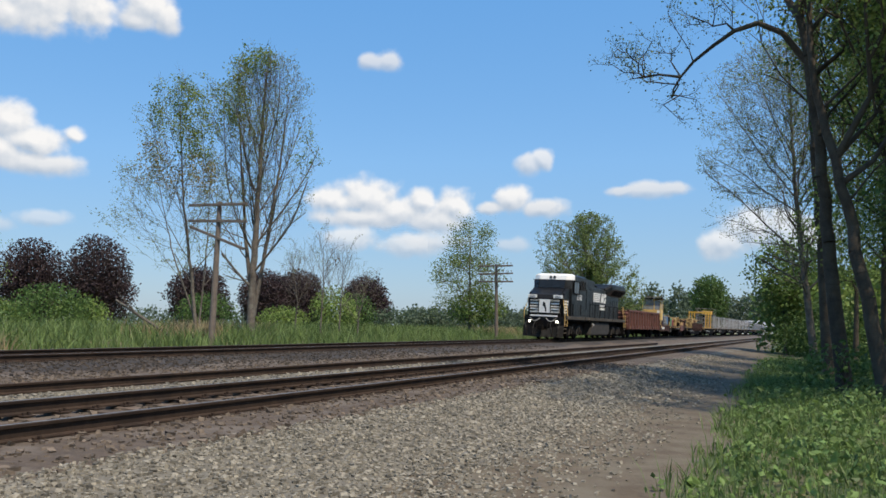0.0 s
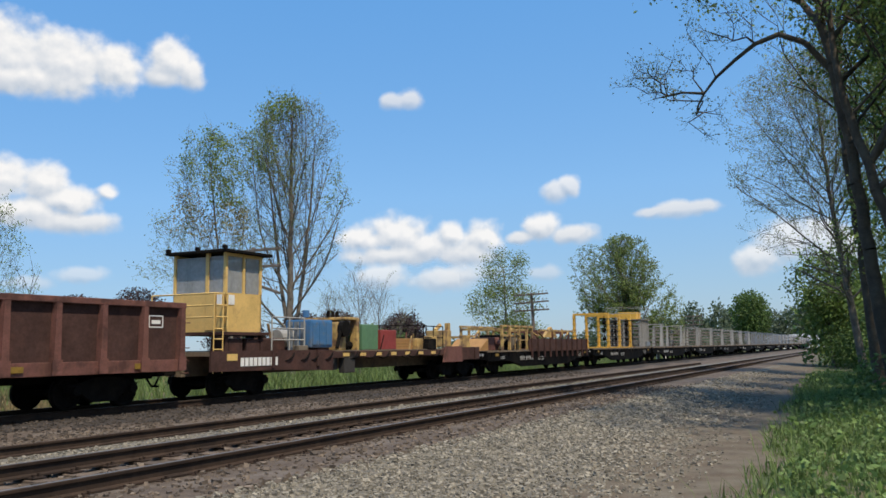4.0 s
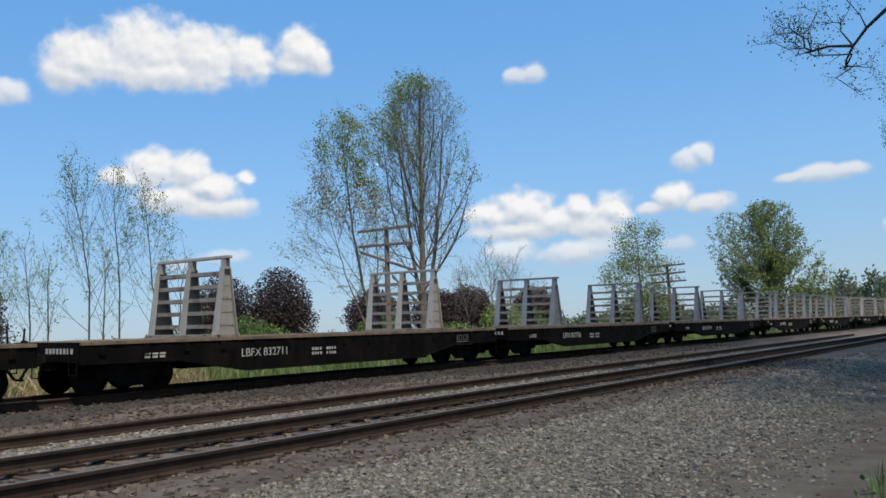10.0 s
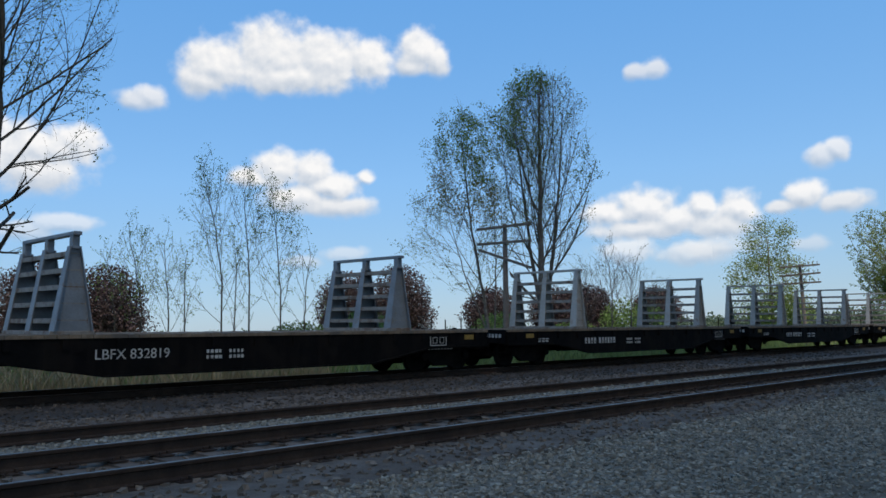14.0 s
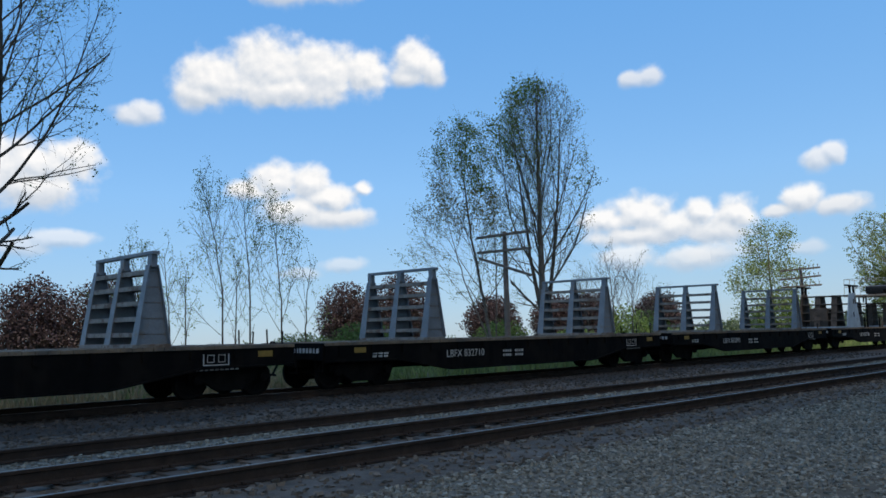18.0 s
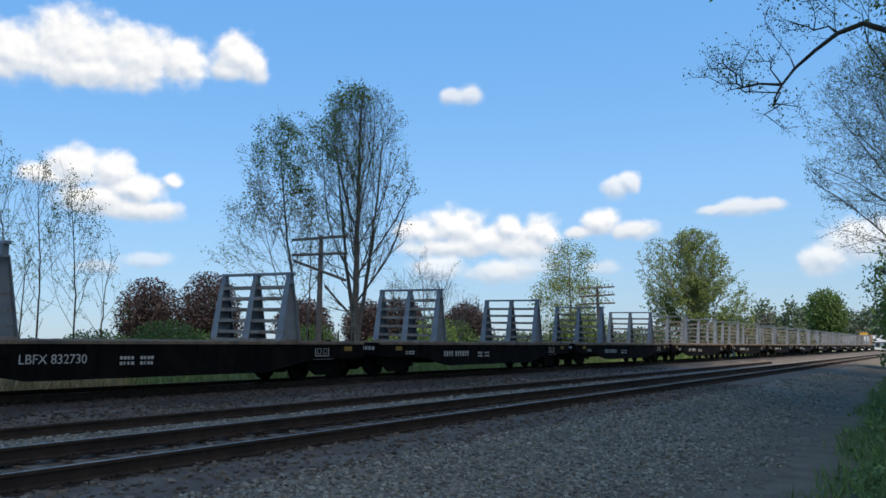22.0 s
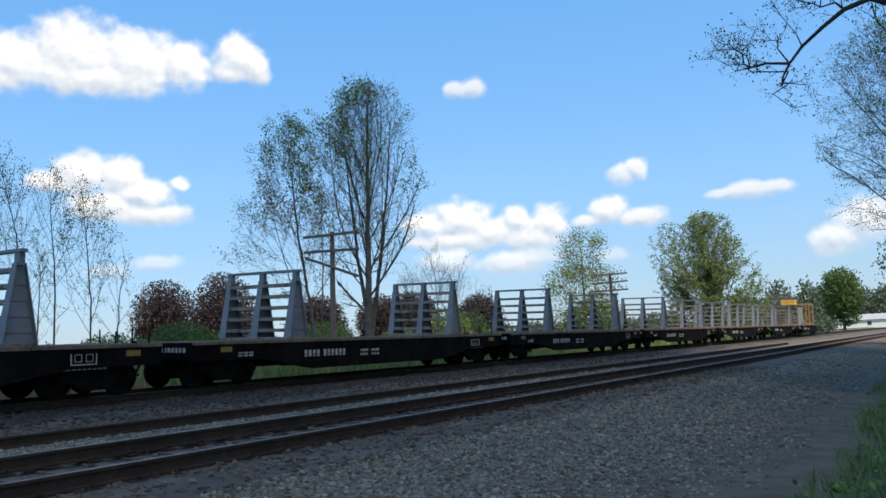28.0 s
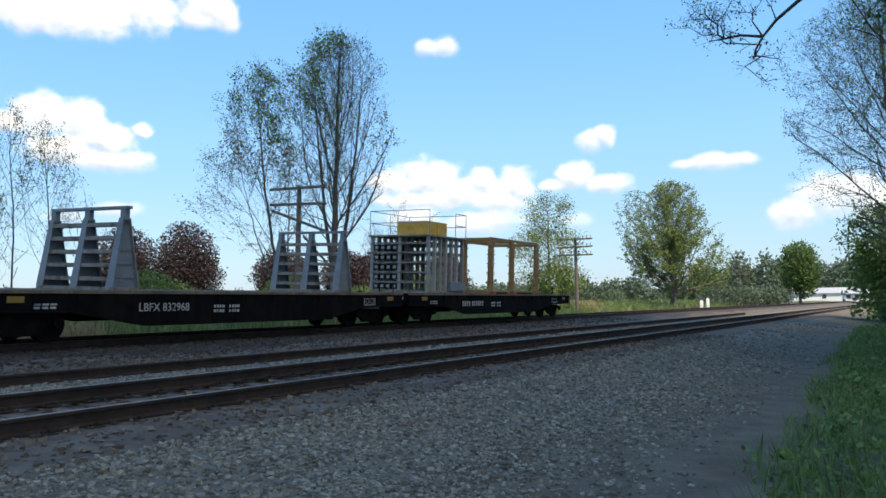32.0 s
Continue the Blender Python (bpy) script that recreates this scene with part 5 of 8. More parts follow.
def double_rack(v, x, loaded_y=True):
    """A long shelf rack with a railed platform and a yellow box on top."""
    bm = bmesh.new()
    box(bm, x - 1.5, x + 1.5, -1.42, 1.42, DECK + 0.02, DECK + 0.12, bevel=0.012)
    rack = part("tall_rack", bm, M_RACK_DARK, v)
    for dx in (-1.4, -0.95, -0.5, -0.05, 0.4, 0.85, 1.35):
        for y in (-1.36, 0.0, 1.36):
            bm = bmesh.new()
            box(bm, x + dx - 0.06, x + dx + 0.06, y - 0.07, y + 0.07, DECK + 0.1, DECK + 2.3, bevel=0.008)
            part("post", bm, M_RACK, rack)
    for z in (0.42, 0.82, 1.22, 1.62, 2.0):
        for dx in (-1.4, -0.5, 0.4, 1.35):
            bm = bmesh.new()
            box(bm, x + dx - 0.09, x + dx + 0.09, -1.38, 1.38, DECK + z, DECK + z + 0.06)
            part("shelf_beam", bm, M_RACK_DARK, rack)
        for k in range(8):
            y = -1.25 + k * 0.34
            bm = bmesh.new()
            box(bm, x - 1.42, x + 1.42, y - 0.03, y + 0.03, DECK + z + 0.06, DECK + z + 0.1)
            part("shelf_bar", bm, M_RACK_DARK, rack)
    for z in (0.16, 0.54, 0.94, 1.34, 1.74):
        for k in range(4):
            y = 0.22 + k * 0.3
            bm = bmesh.new()
            box(bm, x - 1.46, x - 0.7, y - 0.12, y + 0.12, DECK + z, DECK + z + 0.24, bevel=0.01)
            block = part("spacer_block", bm, M_BLACK, rack)
            bm = bmesh.new()
            box(bm, x - 1.475, x - 1.462, y - 0.07, y + 0.07, DECK + z + 0.06, DECK + z + 0.18)
            part("end_label", bm, M_RACK, block)
    bm = bmesh.new()
    box(bm, x + 0.2, x + 1.45, -1.5, -1.30, DECK + 0.12, DECK + 0.5, bevel=0.015)
    part("locker", bm, M_BLUEGREY, rack, "grey steel locker")
    bm = bmesh.new()
    box(bm, x - 1.55, x + 1.55, -1.5, 1.5, DECK + 2.3, DECK + 2.37, bevel=0.01)
    part("platform", bm, M_RACK_DARK, rack)
    bm = bmesh.new()
    z = DECK + 2.37
    railing(bm, [(x - 1.5, -1.45, z), (x - 1.5, 1.45, z), (x, 1.45, z), (x + 1.5, 1.45, z), (x + 1.5, -1.45, z), (x + 0.6, -1.45, z)], 1.0, 0.016)
    part("guard_rail", bm, M_RACK, rack)
    bm = bmesh.new()
    box(bm, x - 0.85, x + 0.75, -0.95, 0.55, z, z + 0.62, bevel=0.03)
    box(bm, x - 0.1, x - 0.04, -0.99, -0.95, z + 0.12, z + 0.5)
    part("tool_box", bm, M_GOLD, rack, "yellow steel box on the platform")
    return rack


def threader_posts(v, xs, mat, rollers=True):
    """Tall braced portal posts with rollers."""
    for x in xs:
        bm = bmesh.new()
        for y in (-1.3, 1.3):
            box(bm, x - 0.20, x + 0.20, y - 0.06, y + 0.06, DECK + 0.02, DECK + 2.45, bevel=0.015)
            for k in range(6):
                box(bm, x - 0.24, x + 0.24, y - 0.10, y + 0.10, DECK + 0.12 + k * 0.42, DECK + 0.17 + k * 0.42)
        box(bm, x - 0.16, x + 0.16, -1.36, 1.36, DECK + 2.45, DECK + 2.6, bevel=0.015)
        box(bm, x - 0.5, x + 0.5, -1.36, 1.36, DECK + 0.02, DECK + 0.10)
        p = part("portal", bm, mat, v, "yellow steel portal" if rollers else "orange-brown timber portal")
        if not rollers:
            continue
        for z in (0.7, 1.3, 1.9):
            bm = bmesh.new()
            rod(bm, (x - 0.02, -1.1, DECK + z), (x - 0.02, -0.9, DECK + z), 0.12, 12)
            part("roller", bm, M_UNDER, p)
        bm = bmesh.new()
        rod(bm, (x, -1.0, DECK + 0.1), (x, -1.0, DECK + 2.4), 0.03, 8)
        part("roller_shaft", bm, M_UNDER, p)


def build_locomotive():
    v = vehicle("locomotive", "black diesel locomotive with white nose stripes and white cab roof", "locomotive", -146.0)
    # frame and walkway
    bm = bmesh.new()
    box(bm, 1.0, 20.6, -1.50, 1.50, 1.30, 1.46)
    box(bm, 0.9, 20.7, -0.8, 0.8, 0.75, 1.30, bevel=0.03)
    part("frame", bm, M_UNDER, v)
    for s in (-1, 1):
        bm = bmesh.new()
        for a, b in ((1.5, 6.35), (6.5, 9.4), (9.55, 15.2), (15.35, 20.4)):
            box(bm, a, b, s * 1.53 - 0.03, s * 1.53 + 0.03, 1.40, 1.62, bevel=0.008)
        part("side_sill", bm, M_DUSTSILL, v, "dusty dark walkway edge")
    bm = bmesh.new()
    box(bm, 1.0, 20.6, -1.50, 1.50, 1.56, 1.60)
    part("walkway", bm, M_UNDER, v)
    # wide nose and cab
    bm = bmesh.new()
    prism(bm, [(1.15, 1.60), (1.02, 2.80), (1.18, 3.06), (2.42, 3.58), (3.2, 3.58), (3.2, 1.60)], -1.33, 1.33)
    up_edges = [e for e in bm.edges if abs(e.verts[0].co.y - e.verts[1].co.y) < 0.01 and max(e.verts[0].co.x, e.verts[1].co.x) < 1.25]
    bmesh.ops.bevel(bm, geom=up_edges, offset=0.2, segments=3, affect="EDGES")
    nose = part("nose", bm, M_BLACK, v)

    def ring(z, fx, d=0.0, inset=0.0, back=6.6):
        h = 1.5 - inset
        return [(back, h + d, z), (fx + 0.36, h - 0.04 + d, z), (fx - d, 1.0, z), (fx - d, -1.0, z), (fx + 0.36, -h + 0.04 - d, z), (back, -h - d, z)]

    def loft(levels, closed=True):
        bm = bmesh.new()
        rows = [[bm.verts.new(p) for p in lv] for lv in levels]
        n = len(rows[0])
        for a, b in zip(rows, rows[1:]):
            for i in range(n if closed else n - 1):
                bm.faces.new((a[i], a[(i + 1) % n], b[(i + 1) % n], b[i]))
        if closed:
            bm.faces.new(rows[-1])
            bm.faces.new(rows[0][::-1])
        bmesh.ops.recalc_face_normals(bm, faces=bm.faces)
        return bm

    cab = part("cab", loft([ring(1.60, 2.42), ring(3.56, 2.42), ring(4.20, 2.70), ring(4.50, 2.80), ring(4.64, 3.2, 0, 0.22)]), M_BLACK, v)
    bm = loft([ring(4.21, 2.70, 0.016, 0, 3.3), ring(4.51, 2.80, 0.016, 0, 3.3), ring(4.655, 3.2, 0.0, 0.22, 3.45)], False)
    bmesh.ops.solidify(bm, geom=bm.faces[:], thickness=-0.012)
    part("roof_cap", bm, M_WHITE, cab, "white front edge of the cab roof")
    for i, (f0, f1) in enumerate(((0.06, 0.94), (0.03, 0.49), (0.51, 0.97), (0.06, 0.94))):
        lo, hi = ring(3.62, 2.446, 0.02), ring(4.15, 2.678, 0.02)
        k = (1, 2, 2, 3)[i]
        bm = bmesh.new()
        q = [Vector(lo[k]).lerp(Vector(lo[k + 1]), f0), Vector(lo[k]).lerp(Vector(lo[k + 1]), f1), Vector(hi[k]).lerp(Vector(hi[k + 1]), f1), Vector(hi[k]).lerp(Vector(hi[k + 1]), f0)]
        bm.faces.new([bm.verts.new(p) for p in q])
        bmesh.ops.solidify(bm, geom=bm.faces[:], thickness=0.012)
        bmesh.ops.recalc_face_normals(bm, faces=bm.faces)
        part("windshield", bm, M_GLASS, cab)
    bm = bmesh.new()
    rod(bm, (1.2, -1.1, 3.1), (2.3, -1.15, 3.66), 0.018, 6)
    part("nose_grab_rail", bm, M_UNDER, nose)
    for s in (-1, 1):
        for a, b in ((3.15, 3.75), (3.85, 4.55)):
            bm = bmesh.new()
            box(bm, a, b, s * 1.505 - 0.012, s * 1.505 + 0.012, 3.3, 4.1, bevel=0.01)
            part("side_window", bm, M_GLASS, cab)
        for a, b in ((5.0, 5.6), (5.75, 6.35)):
            bm = bmesh.new()
            for x0, x1, z0, z1 in ((a, b, 4.22, 4.27), (a, b, 3.58, 3.63), (a, a + 0.05, 3.58, 4.27), (b - 0.05, b, 3.58, 4.27)):
                box(bm, x0, x1, s * 1.515 - 0.012, s * 1.515 + 0.012, z0, z1)
            g = part("grille_frame", bm, M_GREYTANK, cab, "grey grille frame")
            bm = bmesh.new()
            for k in range(7):
                box(bm, a + 0.05, b - 0.05, s * 1.507 - 0.01, s * 1.507 + 0.01, 3.66 + k * 0.08, 3.70 + k * 0.08)
            part("grille_slats", bm, M_UNDER, g)
        bm = bmesh.new()
        box(bm, 4.72, 4.80, s * 1.53 - 0.05, s * 1.53 + 0.05, 3.55, 3.95, bevel=0.01)
        part("mirror", bm, M_UNDER, cab)
        bm = bmesh.new()
        for x0, x1 in ((3.12, 3.16), (4.55, 4.59)):
            box(bm, x0, x1, s * 1.53 - 0.02, s * 1.53 + 0.02, 3.26, 4.14)
        box(bm, 3.12, 4.59, s * 1.54 - 0.05, s * 1.54 + 0.05, 3.22, 3.27)
        part("window_surround", bm, M_UNDER, cab)
        bm = bmesh.new()
        box(bm, 3.0, 4.7, s * 1.52 - 0.1, s * 1.52 + 0.1, 4.16, 4.2)
        part("sunshade", bm, M_BLACK, cab)
    # equipment box behind the cab
    bm = bmesh.new()
    prism(bm, [(6.6, 1.60), (6.6, 4.50), (9.2, 4.42), (9.2, 3.75), (7.6, 3.75), (7.6, 1.60)], -1.47, 1.47)
    housing = part("equipment_housing", bm, M_BLACK, v)
    for s in (-1, 1):
        for a, b, z0, z1 in ((6.7, 7.5, 2.2, 3.1), (6.7, 7.5, 3.2, 3.7), (3.1, 4.0, 1.7, 2.5), (5.2, 6.4, 1.75, 2.5)):
            bm = bmesh.new()
            box(bm, a, b, s * 1.495 - 0.022, s * 1.495 + 0.022, z0, z1, bevel=0.01)
            part("access_door", bm, M_BLACK, housing)
    # long hood
    bm = bmesh.new()
    prism(bm, [(7.6, 1.60), (7.6, 4.12), (16.0, 4.12), (16.0, 1.60)], -0.98, 0.98)
    bmesh.ops.bevel(bm, geom=[e for e in bm.edges if abs(e.verts[0].co.z - 4.12) < 0.01 and abs(e.verts[1].co.z - 4.12) < 0.01], offset=0.16, segments=3, affect="EDGES")
    hood = part("long_hood", bm, M_BLACK, v)
    for s in (-1, 1):
        for i in range(9):
            bm = bmesh.new()
            a = 8.0 + i * 0.88
            box(bm, a, a + 0.80, s * 0.99 - 0.012, s * 0.99 + 0.012, 1.75, 2.95, bevel=0.008)
            for z in (2.0, 2.7):
                box(bm, a + 0.72, a + 0.78, s * 1.005 - 0.012, s * 1.005 + 0.012, z, z + 0.08)
            part("hood_door", bm, M_BLACK, hood)
    bm = bmesh.new()
    prism(bm, [(16.0, 1.60), (16.0, 3.55), (20.2, 3.55), (20.2, 1.60)], -0.92, 0.92)
    rad = part("radiator_body", bm, M_BLACK, v)
    # radiator wings: flare out above the hood
    def wing_ring(x, w, top):
        return [(x, -0.96, 3.55), (x, -w, top - 0.42), (x, -w, top - 0.12), (x, -w + 0.12, top), (x, w - 0.12, top), (x, w, top - 0.12), (x, w, top - 0.42), (x, 0.96, 3.55)]

    wing = part("radiator_wing", loft([wing_ring(14.9, 1.0, 4.14), wing_ring(15.7, 1.38, 4.50), wing_ring(16.4, 1.44, 4.58), wing_ring(20.35, 1.44, 4.58), wing_ring(20.75, 1.44, 4.46)]), M_BLACK, rad)
    for s in (-1, 1):
        for k in range(3):
            bm = bmesh.new()
            a = 16.5 + k * 1.28
            m = Matrix.Translation((0, s * 1.2, 3.86)) @ Matrix.Rotation(s * radians(-38), 4, "X")
            box(bm, a, a + 1.16, -0.02, 0.02, -0.28, 0.26, m=m)
            part("intake_screen", bm, M_UNDER, wing)
        for k in range(5):
            bm = bmesh.new()
            box(bm, 16.2 + k * 0.78, 16.9 + k * 0.78, s * 0.93 - 0.012, s * 0.93 + 0.012, 1.75, 3.2, bevel=0.008)
            part("radiator_door", bm, M_BLACK, rad)
    bm = bmesh.new()
    for x in (9.9, 10.3):
        lathe(bm, (x, -0.3, 4.36), "x", [(-0.25, 0.10), (0.1, 0.05), (0.3, 0.04)], 10)
    lathe(bm, (10.2, 0.1, 4.30), "x", [(-0.3, 0.13), (0.2, 0.05), (0.4, 0.04)], 10)
    box(bm, 9.8, 10.6, -0.4, 0.3, 4.10, 4.26)
    part("air_horn", bm, M_UNDER, hood)
    bm = bmesh.new()
    lathe(bm, (13.2, 0, 4.1), "z", [(0.0, 0.62), (0.16, 0.62), (0.2, 0.55), (0.2, 0.1)], 20)
    part("exhaust_stack", bm, M_UNDER, hood)
    # tank
    bm = bmesh.new()
    prism(bm, [(8.55, 0.26), (8.95, 1.26), (14.75, 1.26), (14.75, 0.5), (14.5, 0.26)], -1.42, 1.42)
    bmesh.ops.bevel(bm, geom=[e for e in bm.edges], offset=0.07, segments=2, affect="EDGES")
    tank = part("fuel_tank", bm, M_GREYTANK, v, "dusty grey fuel tank")
    bm = bmesh.new()
    rod(bm, (8.9, -1.46, 0.9), (8.9, -1.46, 1.2), 0.04, 8)
    box(bm, 9.2, 9.5, -1.46, -1.40, 1.0, 1.18)
    rod(bm, (9.6, -1.1, 1.28), (12.0, -1.1, 1.28), 0.1, 10)
    part("filler", bm, M_RACK, tank)
    # trucks
    for xc in (4.15, 17.45):
        bm = bmesh.new()
        box(bm, -2.6, 2.6, -0.9, 0.9, 0.5, 1.2, bevel=0.03)
        for q in (-1.35, 0.62, 2.3):
            box(bm, q - 0.55, q + 0.5, -0.6, 0.6, 0.2, 0.9, bevel=0.05)
        truck = part("truck", bm, M_UNDER, v)
        truck.location = (xc, 0, 0)
        for s in (-1, 1):
            bm = bmesh.new()
            pts = [(-2.75, 0.56), (-2.75, 0.96), (-2.2, 1.08), (-1.1, 0.98), (-0.6, 1.12), (0.6, 1.12), (1.1, 0.98), (2.2, 1.08), (2.75, 0.96), (2.75, 0.56), (2.3, 0.52), (1.4, 0.30), (0.5, 0.52), (-0.5, 0.52), (-1.4, 0.30), (-2.3, 0.52)]
            prism(bm, pts, s * 1.14 - 0.07, s * 1.14 + 0.07)
            part("side_frame", bm, M_UNDER, truck)
            for q in (-1.96, 0.0, 1.96):
                bm = bmesh.new()
                lathe(bm, (q, s * 1.2, 0.53), "y", [(0.0, 0.2), (s * 0.12, 0.19), (s * 0.16, 0.1)], 12)
                box(bm, q - 0.22, q + 0.22, s * 1.22 - 0.05, s * 1.22 + 0.05, 0.72, 0.95, bevel=0.03)
                part("journal_box", bm, M_UNDER, truck)
            for q in (-1.0, 1.0):
                bm = bmesh.new()
                rod(bm, (q - 0.12, s * 1.26, 0.36), (q + 0.12, s * 1.26, 0.92), 0.045, 8)
                rod(bm, (q + 0.3, s * 1.26, 0.88), (q + 0.55, s * 1.26, 0.88), 0.1, 10)
                rod(bm, (q + 0.42, s * 1.3, 0.9), (q + 0.42, s * 1.3, 0.45), 0.05, 8)
                rod(bm, (q - 0.5, s * 1.3, 0.98), (q + 0.6, s * 1.3, 0.98), 0.022, 6)
                part("brake_cylinder", bm, M_GREYTANK, truck, "dusty brake cylinder and rigging")
        for q in (-1.96, 0.0, 1.96):
            wheelset(0.53, truck, q)
    # pilots, steps, handrails
    for s, xb in ((-1, 0.95), (1, 20.6)):
        bm = bmesh.new()
        box(bm, xb - 0.05, xb + 0.05, -1.45, 1.45, 1.28, 1.52, bevel=0.01)
        for y0, y1 in ((-1.45, -0.55), (0.55, 1.45)):
            box(bm, xb - s * 0.10 - 0.04, xb - s * 0.10 + 0.04, y0, y1, 0.62, 1.28)
        pil = part("pilot", bm, M_BLACK, v)
        bm = bmesh.new()
        box(bm, min(xb, xb + s * 0.12), max(xb, xb + s * 0.12), -1.0, 1.0, 1.53, 1.63, bevel=0.01)
        part("platform_edge", bm, M_WHITE, pil, "pale front platform edge")
        bm = bmesh.new()
        tip = xb + s * 0.5
        v4 = [bm.verts.new(p) for p in ((xb + s * 0.02, -1.5, 0.98), (tip, 0, 0.62), (xb + s * 0.02, 1.5, 0.98), (xb + s * 0.16, -1.5, 0.13), (tip + s * 0.16, 0, 0.10), (xb + s * 0.16, 1.5, 0.13))]
        bm.faces.new((v4[0], v4[1], v4[4], v4[3]))
        bm.faces.new((v4[1], v4[2], v4[5], v4[4]))
        bmesh.ops.solidify(bm, geom=bm.faces[:], thickness=0.04)
        part("snow_plow", bm, M_GREYTANK, pil, "worn grey-brown snow plow")
        for i, y in enumerate((-1.25, -1.05, -0.85, -0.6, -0.42, 0.42, 0.6, 0.85, 1.05, 1.25)):
            bm = bmesh.new()
            sag = 0.28 + 0.1 * (i % 3)
            p = [Vector((xb + s * 0.1, y, 1.16)), Vector((xb + s * 0.30, y + 0.03, 1.0)), Vector((xb + s * 0.42, y + 0.06 * (-1) ** i, 0.72)), Vector((xb + s * 0.40, y + 0.1 * (-1) ** i, 0.72 - sag))]
            for a, b in zip(p, p[1:]):
                rod(bm, a, b, 0.028, 6)
            rod(bm, p[3], p[3] + Vector((0, 0.03, -0.07)), 0.04, 6)
            part("air_hose", bm, M_UNDER if i % 3 else M_GREYTANK, pil)
        for y0, y1 in ((-0.95, -0.2), (0.25, 1.0)):
            bm = bmesh.new()
            p = [Vector((xb + s * (0.12 + 0.16 * math.sin(math.pi * q / 6)), y0 + (y1 - y0) * q / 6, 1.42 - 0.22 * math.sin(math.pi * q / 6))) for q in range(7)]
            for a, b in zip(p, p[1:]):
                rod(bm, a, b, 0.03, 6)
            part("jumper_cable", bm, M_RACK, pil, "pale looped jumper cable")
        coupler(v, 0.02 if s < 0 else 21.48, s)
        for sy in (-1, 1):
            bm = bmesh.new()
            box(bm, xb - s * 0.66 if s > 0 else xb + 0.62, xb - s * 0.62 if s > 0 else xb + 0.66, sy * 1.3 - 0.22, sy * 1.3 + 0.22, 0.4, 1.5)
            part("step_well", bm, M_UNDER, pil)
            for k in range(4):
                bm = bmesh.new()
                box(bm, min(xb - s * 0.62, xb - s * 0.08), max(xb - s * 0.62, xb - s * 0.08), sy * 1.3 - 0.2, sy * 1.3 + 0.2, 0.42 + k * 0.3, 0.46 + k * 0.3)
                rod(bm, (xb - s * 0.62, sy * 1.5, 0.44 + k * 0.3), (xb - s * 0.08, sy * 1.5, 0.44 + k * 0.3), 0.02, 6)
                part("step_tread", bm, M_TANSILL, pil)
            for dx in (0.08, 0.66):
                a = xb - s * dx
                bm = bmesh.new()
                for p, q in (((a, sy * 1.52, 0.9), (a, sy * 1.52, 1.9)), ((a, sy * 1.52, 1.9), (a - s * 0.12, sy * 1.36, 2.45)), ((a - s * 0.12, sy * 1.36, 2.45), (a - s * 0.12, sy * 1.34, 2.75))):
                    rod(bm, p, q, 0.026, 8)
                part("step_handrail", bm, M_YELLOW, pil, "yellow step handrail")
            bm = bmesh.new()
            railing(bm, [(xb, sy * 1.1, 1.6), (xb, sy * 0.45, 1.6)], 1.05, 0.022, 2)
            part("end_rail", bm, M_UNDER, pil)
    for s in (-1, 1):
        xs = (7.9, 9.5, 11.1, 12.7, 14.3, 15.9, 17.5, 19.1, 20.4)
        bm = bmesh.new()
        rod(bm, (xs[0], s * 1.48, 2.62), (xs[-1], s * 1.48, 2.62), 0.021, 6)
        rail = part("handrail", bm, M_UNDER, v)
        for x in xs:
            bm = bmesh.new()
            rod(bm, (x, s * 1.48, 1.6), (x, s * 1.48, 2.62), 0.021, 6)
            part("stanchion", bm, M_UNDER, rail)
    # lights
    glow = bpy.data.materials.new("lamp_glow")
    glow.use_nodes = True
    gb = glow.node_tree.nodes["Principled BSDF"]
    gb.inputs["Emission Color"].default_value = (1.0, 0.97, 0.88, 1)
    gb.inputs["Emission Strength"].default_value = 9.0
    for y in (-1.02, 1.02):
        bm = bmesh.new()
        lathe(bm, (0.84, y, 1.18), "x", [(0.06, 0.14), (-0.05, 0.13)], 16)
        h = part("ditch_light", bm, M_UNDER, v)
        bm = bmesh.new()
        lathe(bm, (0.79, y, 1.18), "x", [(0.0, 0.075), (-0.015, 0.06)], 16)
        part("lens", bm, glow, h, "bright lit lens")
    bm = bmesh.new()
    for y in (-0.14, 0.14):
        lathe(bm, (2.72, y, 4.37), "x", [(0.04, 0.11), (-0.06, 0.10)], 14)
    part("headlight", bm, M_GLASS, cab)
    # number boards and stripes
    for y in (-0.95, 0.95):
        bm = bmesh.new()
        box(bm, 1.0, 1.10, y - 0.34, y + 0.34, 2.82, 3.04, bevel=0.02)
        nb = part("number_board", bm, M_WHITE, nose, "white number board")
        text_part("digits", "8360", 0.19, M_BLACK, nb, Matrix.Translation((0.995, y, 2.92)) @ Matrix.Rotation(-math.pi / 2, 4, "Z") @ Matrix.Rotation(math.pi / 2, 4, "X"))
    for k in range(5):
        z = 1.80 + k * 0.195
        xf = 1.13 - 0.13 * (z - 1.6) / 1.2
        spans = [(xf - 0.045, xf, -1.10, -0.42), (xf - 0.045, xf, 0.42, 1.10)] + [(1.34, 2.0 + 0.1 * k, s * 1.337 - 0.006, s * 1.337 + 0.006) for s in (-1, 1)]
        for x0, x1, y0, y1 in spans:
            bm = bmesh.new()
            box(bm, x0, x1, y0, y1, z, z + 0.115)
            part("stripe", bm, M_WHITE, nose, "white paint stripe")
    bm = bmesh.new()
    box(bm, 0.985, 1.10, -0.40, 0.40, 1.80, 2.72)
    panel = part("nose_panel", bm, M_WHITE, nose, "white nose panel")
    bm = bmesh.new()
